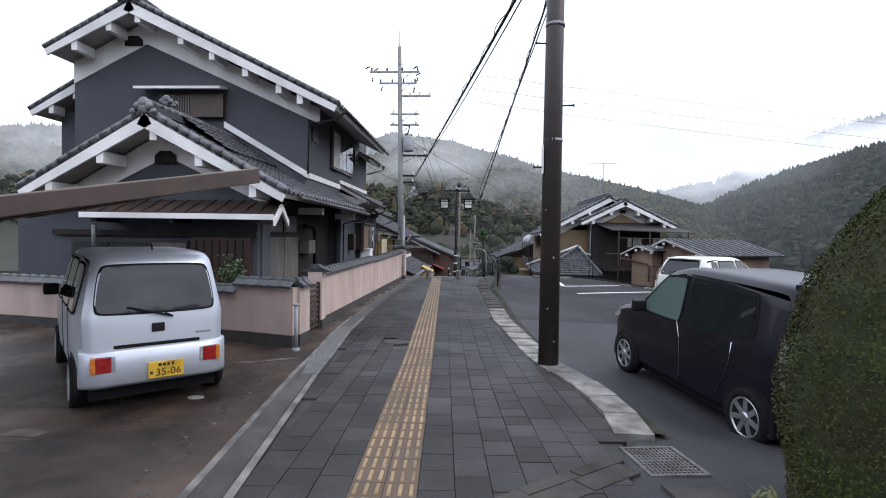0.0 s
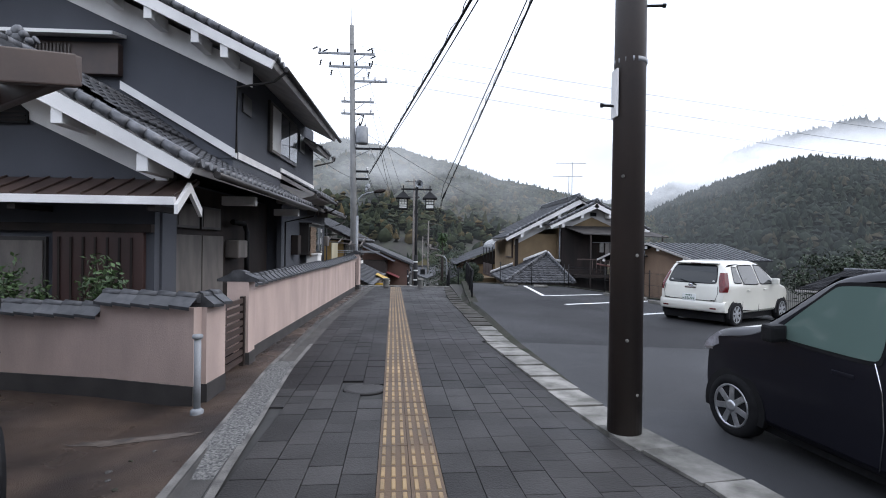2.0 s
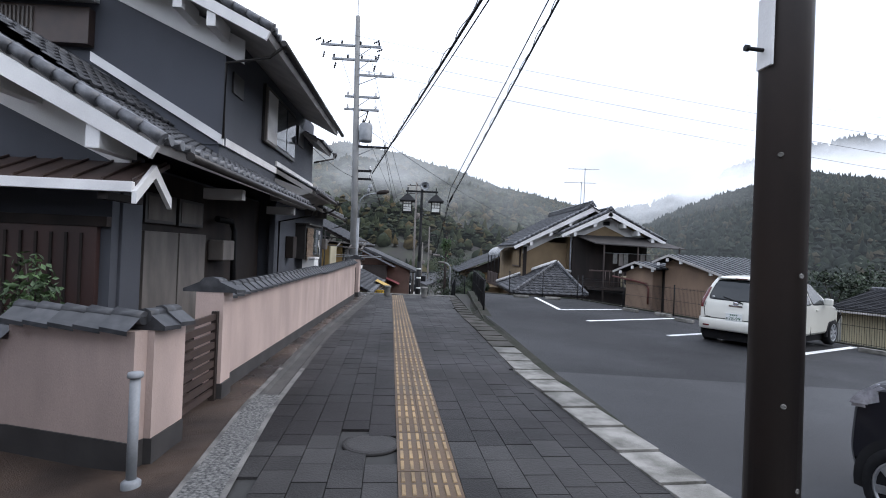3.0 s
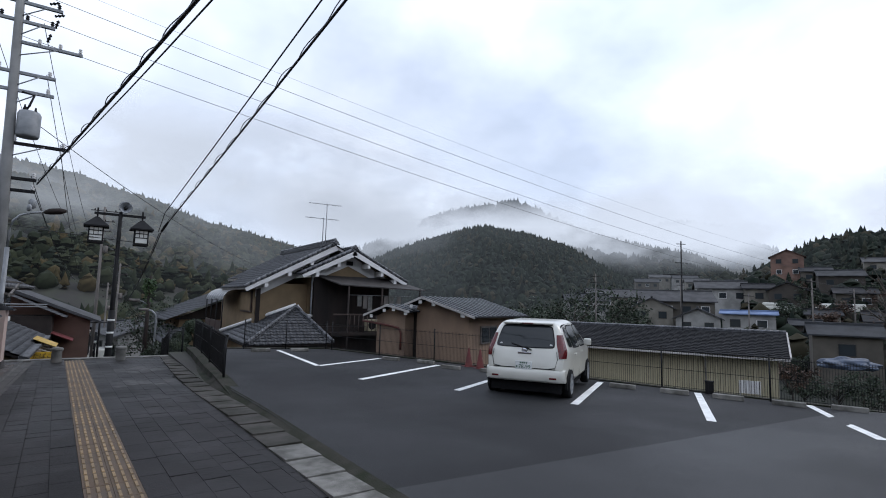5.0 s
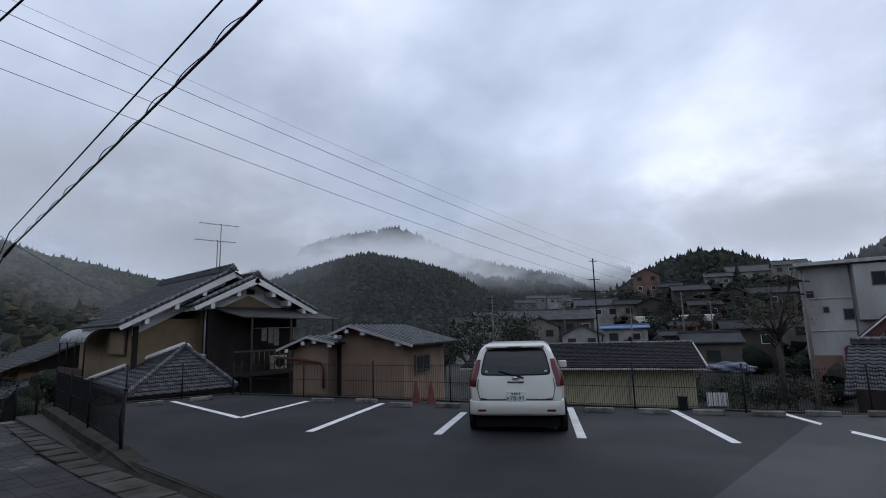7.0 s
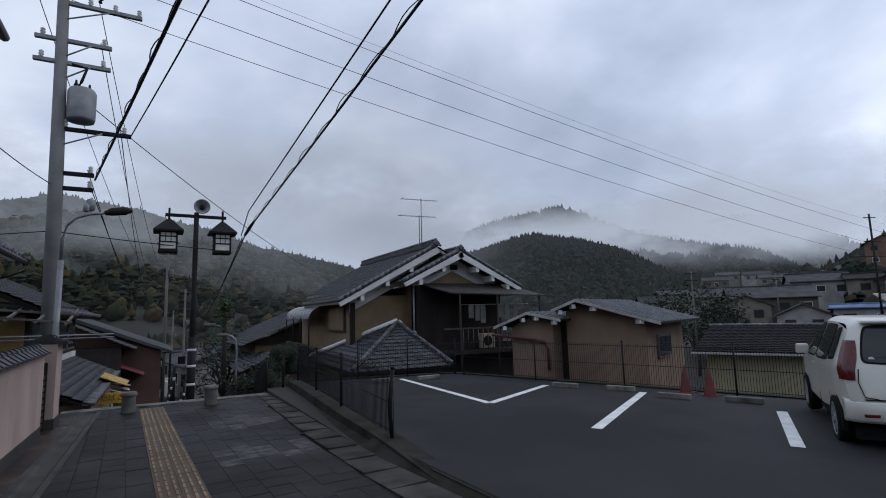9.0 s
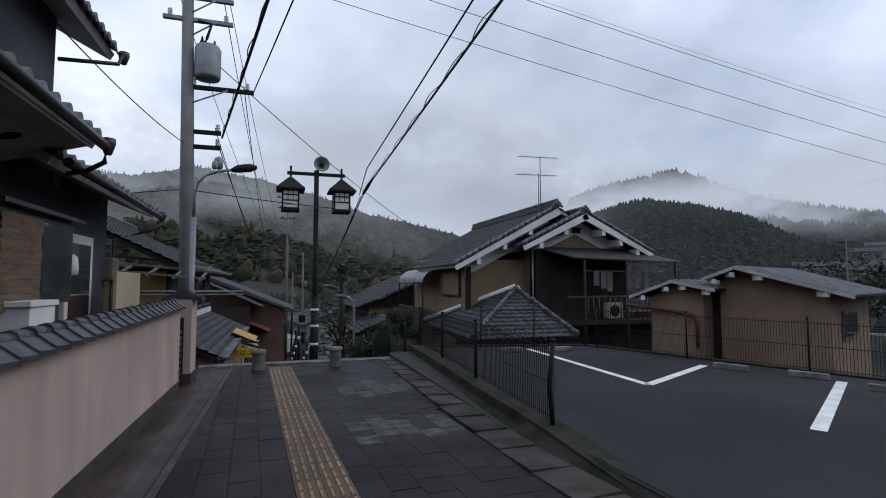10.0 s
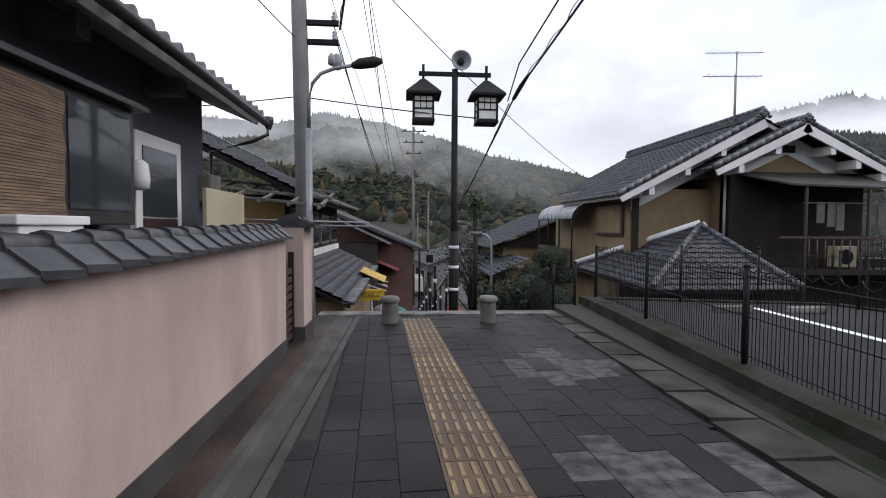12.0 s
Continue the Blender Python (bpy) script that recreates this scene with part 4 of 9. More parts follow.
def wood_mat(name, dark, light, autumn, share):
    m = bpy.data.materials.new(name)
    m.use_nodes = True
    n, l = m.node_tree.nodes, m.node_tree.links
    b = n["Principled BSDF"]
    b.inputs["Roughness"].default_value, b.inputs["Specular IOR Level"].default_value = 0.95, 0.1
    g = n.new("ShaderNodeNewGeometry")
    r = n.new("ShaderNodeValToRGB")
    els = r.color_ramp.elements
    els[0].position, els[0].color = 0.0, (*dark, 1)
    els[1].position, els[1].color = 1.0, (*autumn, 1)
    els.new(max(0.05, 1 - share)).color = (*light, 1)
    l.new(g.outputs["Random Per Island"], r.inputs[0])
    nz, tc = n.new("ShaderNodeTexNoise"), n.new("ShaderNodeTexCoord")
    nz.inputs["Scale"].default_value = 0.6
    l.new(tc.outputs["Object"], nz.inputs["Vector"])
    hs = n.new("ShaderNodeHueSaturation")
    mm = n.new("ShaderNodeMath")
    mm.operation, mm.inputs[1].default_value, mm.inputs[2].default_value = "MULTIPLY_ADD", 0.9, 0.55
    l.new(nz.outputs[0], mm.inputs[0]), l.new(mm.outputs[0], hs.inputs["Value"])
    l.new(r.outputs[0], hs.inputs["Color"]), l.new(hs.outputs[0], b.inputs["Base Color"])
    return m


M_WOOD_L = wood_mat("woods_mixed", (0.011, 0.016, 0.010), (0.027, 0.031, 0.015), (0.060, 0.042, 0.018), 0.26)
M_WOOD_D = wood_mat("woods_dark", (0.007, 0.011, 0.009), (0.016, 0.022, 0.015), (0.034, 0.029, 0.018), 0.22)
# Distance haze is put into these leaf colours, paler and bluer.
M_WOOD_F = wood_mat("woods_far_hazed", (0.030, 0.042, 0.045), (0.045, 0.056, 0.055), (0.06, 0.06, 0.05), 0.3)
mountain("mountain_west", ((-75, 36), (-48, 46), (-43, 52), (-28, 60), (-14, 57), (-8.3, 65), (-5.2, 63), (-2.5, 62), (0.2, 56), (3, 53), (6, 48), (9, 42), (12, 39), (15, 34), (18, 30), (22, 23), (28, 12)), 105, 330, -12, 15000, 4.4, M_WOOD_L, "wooded autumn mountainside under low cloud", 1, cone=0.15)
mountain("mountain_middle", ((13, 4), (20, 10), (24, 19), (27, 32), (31, 44), (34.3, 53), (38.8, 60), (41.7, 56), (45, 52), (48, 44), (51.4, 30), (54, 18), (60, 4)), 170, 420, -12, 9000, 6, M_WOOD_D, "dark conifer hill in the valley", 2, 0.02)
mountain("mountain_rear", ((38, 66), (42, 84), (45.2, 91), (49.8, 85), (53.8, 72), (57.2, 64), (60.6, 56), (64, 34), (68, 12), (72, 2)), 380, 640, -12, 5000, 8, M_WOOD_D, "dark wooded ridge behind the valley town", 3)
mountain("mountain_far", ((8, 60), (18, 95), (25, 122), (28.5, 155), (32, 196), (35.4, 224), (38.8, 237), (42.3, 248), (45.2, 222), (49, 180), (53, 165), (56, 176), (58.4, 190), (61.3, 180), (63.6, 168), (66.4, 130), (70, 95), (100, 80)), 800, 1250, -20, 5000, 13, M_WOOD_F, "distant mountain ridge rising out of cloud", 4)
mountain("mountain_east", ((57, -5), (61, 1), (64.5, 10), (67.4, 16.5), (71, 23.5), (74, 26), (76.4, 26), (80, 20), (84, 17), (96, 14)), 110, 230, -9, 2600, 4.6, M_WOOD_D, "conifer covered knoll above the hillside houses", 5, 0.45)
mountain("mountain_south_east", ((80, 8), (84, 18), (87.8, 28), (90.5, 39), (93.7, 52), (105, 78), (130, 70), (165, 40)), 130, 300, -9, 3500, 6.5, M_WOOD_D, "steep wooded slope beyond the white building", 6, 0.3)
mountain("mountain_behind", ((165, 40), (200, 50), (240, 60), (285, 40)), 150, 330, -9, 700, 10, M_WOOD_D, "wooded hills behind the road", 7)


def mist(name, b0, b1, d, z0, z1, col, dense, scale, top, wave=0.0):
    """Low cloud and distance haze: a curved, glowing sheet standing in the distance."""
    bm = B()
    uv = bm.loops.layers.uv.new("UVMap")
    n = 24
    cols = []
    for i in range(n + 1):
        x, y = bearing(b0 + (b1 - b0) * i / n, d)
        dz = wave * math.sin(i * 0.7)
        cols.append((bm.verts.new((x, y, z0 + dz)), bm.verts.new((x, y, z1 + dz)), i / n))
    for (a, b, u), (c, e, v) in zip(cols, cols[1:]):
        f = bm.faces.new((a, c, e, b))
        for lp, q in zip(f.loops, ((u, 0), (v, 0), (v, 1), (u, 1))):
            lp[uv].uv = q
    ob = solid(name, bm, mist_mat(name, col, dense, scale, top), "low grey cloud and distance haze as a self-lit sheet before the mountains", "cloud", kind="backdrop")
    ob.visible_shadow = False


CW = (0.56, 0.62, 0.72)
# HZ colours the two nearest sheets, added to imitate haze in the air.
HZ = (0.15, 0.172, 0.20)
mist("cloud_bank_west", -80, 36, 345, 20, 130, CW, 1.3, 0.012, 0.6)
mist("cloud_drift_west", -70, 12, 250, 4, 66, CW, 0.42, 0.022, 0.55)
mist("cloud_veil_west", -60, 22, 170, -2, 46, (0.46, 0.51, 0.58), 0.42, 0.020, 0.6)
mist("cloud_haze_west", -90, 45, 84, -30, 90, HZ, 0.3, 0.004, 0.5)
mist("cloud_bank_middle", 8, 100, 690, 36, 160, CW, 1.5, 0.006, 0.5)
mist("cloud_veil_middle", 29, 92, 450, 26, 92, CW, 0.9, 0.011, 0.65)
mist("cloud_drift_middle", 37, 92, 560, 34, 120, CW, 1.2, 0.009, 0.6)
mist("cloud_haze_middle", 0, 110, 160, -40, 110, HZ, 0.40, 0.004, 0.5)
mist("cloud_bank_far", 0, 110, 1300, 60, 460, (0.54, 0.60, 0.70), 1.0, 0.003, 0.4)
mist("cloud_bank_east", 76, 150, 240, 18, 110, CW, 1.0, 0.012, 0.6)

# ---- poles, lamp and cables ----


def bolt_band(bm, x, y, z, r):
    lathe(bm, [(r, -0.02), (r + 0.008, -0.02), (r + 0.008, 0.02), (r, 0.02)], 14, pose(x, y, z))


near = thing("steel_pole", pose(1.15, 7.12, 0), "dark brown steel pole standing on the kerb", "utility pole")
part("shaft", tube(B(), [(0, 0, -0.6), (0.0, 0.02, 4), (0.02, 0.04, 9.5)], [0.142, 0.125, 0.10], 24), M_POLE, near)
for z in (2.82, 4.4):
    bm = B()
    bolt_band(bm, 0.005, 0.02, z, 0.128)
    part("band", bm, M_GALV, near, "thin pale metal band")
for k in range(5):
    z = 2.45 + 0.85 * k
    s = 1 if k % 2 else -1
    bm = tube(B(), [(s * 0.11, 0.0, z), (s * 0.26, -0.02, z)], 0.011, 6)
    lathe(bm, [(0.02, 0), (0.02, 0.02)], 6, pose(s * 0.26, -0.02, z, 0, 90, 0))
    part("step_bolt", bm, M_BLACK, near)
bm = B()
box(bm, -0.145, -0.128, -0.07, 0.05, 2.35, 2.75, 0.003)
part("number_plate", bm, M_WHITE, near, "small white pole number plate")
bm = B()
for z, a in ((0.5, -1.9), (1.2, -1.4), (1.85, -2.3), (0.05, -1.2)):
    lathe(bm, [(0.016, 0), (0.012, 0.006)], 8, pose(0.137 * math.cos(a), 0.137 * math.sin(a), z, 90, 0, math.degrees(a) + 90))
part("sticker", bm, M_KERB, near, "worn pale sticker remains")

up = thing("utility_pole", pose(-3.72, 26.6, -0.1), "tall grey concrete utility pole with crossarms and transformer", "utility pole")
part("shaft", tube(B(), [(0.18, 0, -2.8), (0.05, 0, 4), (-0.12, 0, 11.4)], [0.165, 0.145, 0.10], 18), M_CONC, up)
part("top_spike", tube(B(), [(-0.12, 0, 11.3), (-0.13, 0, 12.2)], 0.022, 6), M_GALV, up)
ARMS = ((-1.65, 0.95, 10.1), (-1.15, 0.8, 9.5), (-0.1, 1.55, 8.85), (-0.55, 0.95, 7.9), (-0.55, 0.95, 7.35), (0.0, 1.45, 5.75), (0.05, 0.75, 4.7), (0.05, 0.75, 4.35))
for k, (a, b, z) in enumerate(ARMS):
    bm = B()
    box(bm, a, b, -0.05, 0.05, z - 0.045, z + 0.045, 0.006)
    arm = part("crossarm", bm, M_GALV if k < 5 else M_BLACK, up)
    if k < 6:
        part("brace", tube(B(), [(0.0, -0.06, z - 0.45), (b * 0.6, -0.06, z - 0.03)], 0.018, 6), M_GALV, arm)
    for q in range(2 if k > 2 else 4):
        x = a + (b - a) * (q + 0.12) / ((2 if k > 2 else 4) - 0.75)
        bm = B()
        lathe(bm, [(0.02, 0), (0.055, 0.02), (0.03, 0.05), (0.06, 0.08), (0.03, 0.11), (0.055, 0.14), (0.02, 0.18)], 10, pose(x, 0, z + 0.04))
        part("insulator", bm, M_BLACK if k < 2 else M_WHITE, arm)
for x, z in ((-1.5, 9.75), (-1.0, 9.3), (0.7, 9.25), (0.85, 9.75), (-1.7, 10.35), (0.8, 10.35), (0.95, 10.0), (-1.25, 10.25)):
    bm = lathe(B(), [(0.012, -0.22), (0.05, -0.2), (0.02, -0.14), (0.055, -0.1), (0.02, -0.04), (0.055, 0.0), (0.012, 0.06)], 8, pose(x, 0.0, z, 12, 70 if z > 9.9 else 15, 0))
    part("strain_insulator", bm, M_BLACK, up)
bm = B()
lathe(bm, [(0.05, 0), (0.27, 0.02), (0.29, 0.08), (0.29, 0.72), (0.25, 0.80), (0.1, 0.84)], 16, pose(0.42, 0, 5.95))
tr = part("transformer", bm, M_GALV, up, "pale grey cylindrical transformer")
for a in (0.6, 2.2, 3.8):
    part("bushing", lathe(B(), [(0.03, 0), (0.05, 0.05), (0.03, 0.1), (0.02, 0.18)], 8, pose(0.42 + 0.15 * math.cos(a), 0.15 * math.sin(a), 6.76)), M_BLACK, tr)
part("hanger", tube(B(), [(0.0, 0, 6.2), (0.3, 0, 6.2)], 0.04, 6), M_GALV, tr)
part("cable_loop", tube(B(), [(0.2, -0.1, 7.3), (0.5, -0.12, 7.25), (0.4, -0.1, 6.9), (0.35, -0.08, 6.75)], 0.035, 6), M_BLACK, up)
part("cable_box", lathe(B(), [(0.03, 0), (0.09, 0.03), (0.1, 0.25), (0.03, 0.3)], 8, pose(0.72, 0, 3.85)), M_GALV, up)

# street lamp with two lanterns and a loudspeaker
lamp = thing("street_lamp", pose(-0.75, 27.1, -0.14), "black steel street lamp with two shrine-style lanterns", "street lamp")
part("post", tube(B(), [(0, 0, -1.6), (0, 0, 4.12)], [0.075, 0.06], 14), M_BLACK, lamp)
part("base_sleeve", tube(B(), [(0, 0, -1.6), (0, 0, 0.9)], 0.098, 14), M_BLACK, lamp)
bm = B()
box(bm, -0.72, 0.72, -0.035, 0.035, 3.98, 4.06, 0.006)
part("arm", bm, M_BLACK, lamp)
for z in (0.55, 0.15, -0.3):
    part("reflector_band", lathe(B(), [(0.098, 0), (0.105, 0.005), (0.105, 0.055), (0.098, 0.06)], 14, pose(0, 0, z)), M_PAINT, lamp, "white reflective band")
M_LANTERN = glow("lantern_paper", (0.62, 0.63, 0.60), 0.05)
for s in (-0.63, 0.63):
    m = pose(s, 0, 0)
    bm = B()
    box(bm, s - 0.025, s + 0.025, -0.025, 0.025, 3.86, 4.2, 0.004)
    lan = part("lantern", bm, M_BLACK, lamp, "black metal lantern with white panes")
    bm = B()
    r0, r1 = 0.34, 0.05
    lo = [bm.verts.new((s + a * r0, b * r0, 3.60)) for a, b in ((-1, -1), (1, -1), (1, 1), (-1, 1))]
    hi = [bm.verts.new((s + a * r1, b * r1, 3.90)) for a, b in ((-1, -1), (1, -1), (1, 1), (-1, 1))]
    lo2 = [bm.verts.new((v.co.x, v.co.y, 3.56)) for v in lo]
    for k in range(4):
        j = (k + 1) % 4
        bm.faces.new((lo[k], lo[j], hi[j], hi[k])), bm.faces.new((lo2[k], lo2[j], lo[j], lo[k]))
    bm.faces.new(hi), bm.faces.new(lo2)
    part("lantern_roof", bm, M_BLACK, lan)
    bm = B()
    box(bm, s - 0.185, s + 0.185, -0.185, 0.185, 3.13, 3.56)
    part("pane", bm, M_LANTERN, lan, "white translucent pane")
    bm = B()
    for a in (-0.19, 0.19):
        for b in (-0.19, 0.19):
            box(bm, s + a - 0.02, s + a + 0.02, b - 0.02, b + 0.02, 3.08, 3.58)
    for z in (3.1, 3.30, 3.44, 3.55):
        for b in (-0.19, 0.19):
            box(bm, s - 0.2, s + 0.2, b - 0.012, b + 0.012, z - 0.014, z + 0.014)
            box(bm, s + b - 0.012, s + b + 0.012, -0.2, 0.2, z - 0.014, z + 0.014)
    for a in (-0.06, 0.06):
        for b in (-0.19, 0.19):
            box(bm, s + a - 0.008, s + a + 0.008, b - 0.011, b + 0.011, 3.3, 3.55)
    box(bm, s - 0.22, s + 0.22, -0.22, 0.22, 3.04, 3.1, 0.01)
    part("lattice", bm, M_BLACK, lan)
bm = lathe(B(), [(0.05, 0.0), (0.06, 0.12), (0.1, 0.2), (0.19, 0.3), (0.2, 0.31), (0.17, 0.3), (0.05, 0.14)], 20, pose(0.12, 0.22, 4.28, 90, 0, 0))
spk = part("loudspeaker", bm, M_GALV, lamp, "grey horn loudspeaker")
part("horn_core", lathe(B(), [(0.02, 0), (0.06, 0.02), (0.05, 0.1)], 12, pose(0.12, 0.05, 4.28, 90, 0, 0)), M_BLACK, spk)

# arm street light beside the garden wall
sl2 = thing("street_light", pose(-3.36, 25.7, 0), "grey steel street light with a curved arm", "street light")
part("pole", tube(B(), [(0, 0, -2), (0, 0, 2.5)], 0.055, 12), M_GALV, sl2)
part("arm", tube(B(), [(0, 0, 2.5), (0.0, 0, 2.95), (0.06, 0, 3.25), (0.2, 0, 3.42), (0.45, 0, 3.52), (0.8, 0, 3.58)], 0.032, 10), M_GALV, sl2)
part("luminaire", tube(B(), [(0.72, 0, 3.56), (0.85, 0, 3.60), (1.1, 0, 3.64), (1.24, 0, 3.66)], [0.045, 0.09, 0.095, 0.04], 12), M_DARKWOOD, sl2, "dark cobra-head luminaire")
part("photocell", lathe(B(), [(0.03, 0), (0.06, 0.02), (0.06, 0.14), (0.02, 0.2)], 10, pose(0.38, 0, 3.56)), M_GALV, sl2)


def cable(pts, r, label, sag=0.0, name="overhead_cable", n=14):
    a, b = Vector(pts[0]), Vector(pts[1])
    P = [a.lerp(b, i / n) - Vector((0, 0, sag * 4 * (i / n) * (1 - i / n))) for i in range(n + 1)]
    ob = part(name, tube(B(), P, r, 5), M_CABLE)
    return tagged(ob, label, "cable", "overhead cables")


def twisted(a, b, r, label, sag):
    """A thin line wound in loops round a cable."""
    a, b = Vector(a), Vector(b)
    n = 260
    P = []
    for i in range(n + 1):
        f = i / n
        q = a.lerp(b, f) - Vector((0, 0, sag * 4 * f * (1 - f)))
        w = 0.022 + 0.012 * math.sin(i * 0.37)
        P.append(q + Vector((w * math.cos(i * 0.8), 0, w * math.sin(i * 0.8))))
    ob = part("spiral_cable", tube(B(), P, r, 4, cap=False), M_CABLE)
    tagged(ob, label, "cable", "overhead cables")


cable(((3.35, -8.5, 5.0), (-2.95, 26.6, 4.5)), 0.024, "thick black overhead cable to the utility pole", 0.12)
twisted((3.35, -8.5, 5.06), (-2.95, 26.6, 4.56), 0.008, "thin line wound round the overhead cable", 0.12)
cable(((3.6, -8.5, 5.9), (-2.3, 26.6, 5.62)), 0.014, "black overhead cable to the utility pole", 0.5)
cable(((2.03, -8.5, 7.8), (0.58, 27.0, 3.68)), 0.020, "thick black overhead cable ending beside the lamp", 0.12)
twisted((2.03, -8.5, 7.86), (0.58, 27.0, 3.73), 0.008, "thin line wound round the overhead cable", 0.12)
cable(((3.62, -8.5, 11.2), (0.52, 27.0, 4.1)), 0.016, "black overhead cable ending beside the lamp", 0.1)
cable(((0.52, 27.0, 4.1), (0.42, 27.6, 3.5)), 0.014, "black cable turned down beside the lamp", 0.0)
tagged(part("cable_splice", tube(B(), [(0.60, 26.5, 3.75), (0.57, 27.1, 3.66), (0.5, 27.4, 3.5)], [0.03, 0.05, 0.04], 8), M_CABLE), "black cable splice sleeve", "cable splice")
cable(((0.5, 27.4, 3.5), (0.5, 52, 0.6)), 0.018, "black cable running down the street", 0.5)
cable(((0.45, 27.6, 3.45), (0.2, 52, -0.1)), 0.014, "black cable running down the street", 0.6)
for k, (dy, z0, z1) in enumerate(((-0.5, 10.25, 5.0), (0.1, 9.75, 4.0), (0.6, 9.2, 3.2), (1.2, 11.6, 9.0))):
    cable(((-3.9, 26.6 + dy, z0), (190, 36 + 3 * dy, z1 + 10)), 0.009 if k < 3 else 0.005, "thin power line crossing the valley", 7.5, n=40)
for x0, z0, x1, y1, z1 in ((-3.1, 4.72, -2.6, 52, 2.2), (-3.05, 4.4, -2.2, 52, 1.9), (-4.5, 9.5, -2.8, 52, 5.3), (-3.2, 9.5, -1.8, 52, 5.3), (-3.0, 7.9, -2.3, 52, 4.4), (-2.5, 5.8, -2.4, 52, 3.0)):
    cable(((x0, 26.6, z0), (x1, y1, z1)), 0.011, "cable running down the street between poles", 0.5)
cable(((-4.5, 20.95, 4.55), (-3.75, 26.5, 4.3)), 0.010, "service cable from the house to the pole", 0.12)
cable(((-3.7, 26.6, 3.25), (0.1, 27.1, 3.0)), 0.012, "black cable from pole to lamp", 0.03)
cable(((-11, 26, 2.5), (-3.7, 26.6, 3.25)), 0.012, "black cable from pole to roof", 0.1)
cable(((-3.5, 26.6, 6.6), (9.5, 46, 3.2)), 0.012, "service cable to the tan house", 0.5)

# ---- vehicles ----


def letters(txt, size, material, parent, m, name="lettering", label=""):
    cu = bpy.data.curves.new(name, "FONT")
    cu.body, cu.size, cu.extrude, cu.align_x, cu.align_y = txt, size, 0.001, "CENTER", "CENTER"
    tmp = bpy.data.objects.new("tmp_text", cu)
    me = bpy.data.meshes.new_from_object(tmp)
    bpy.data.objects.remove(tmp)
    me.materials.clear()
    me.materials.append(material)
    ob = new(name, me)
    ob.parent = parent
    ob.matrix_basis = m
    return tagged(ob, label)


def smooth_outline(pts, n=3, first=0.2):
    """Rounds a closed outline by corner cutting."""
    for step in range(n):
        c = first if step == 0 else 0.22
        q = []
        for i, p in enumerate(pts):
            r = pts[(i + 1) % len(pts)]
            q.append((p[0] * (1 - c) + r[0] * c, p[1] * (1 - c) + r[1] * c))
            q.append((p[0] * c + r[0] * (1 - c), p[1] * c + r[1] * (1 - c)))
        pts = q
    return pts


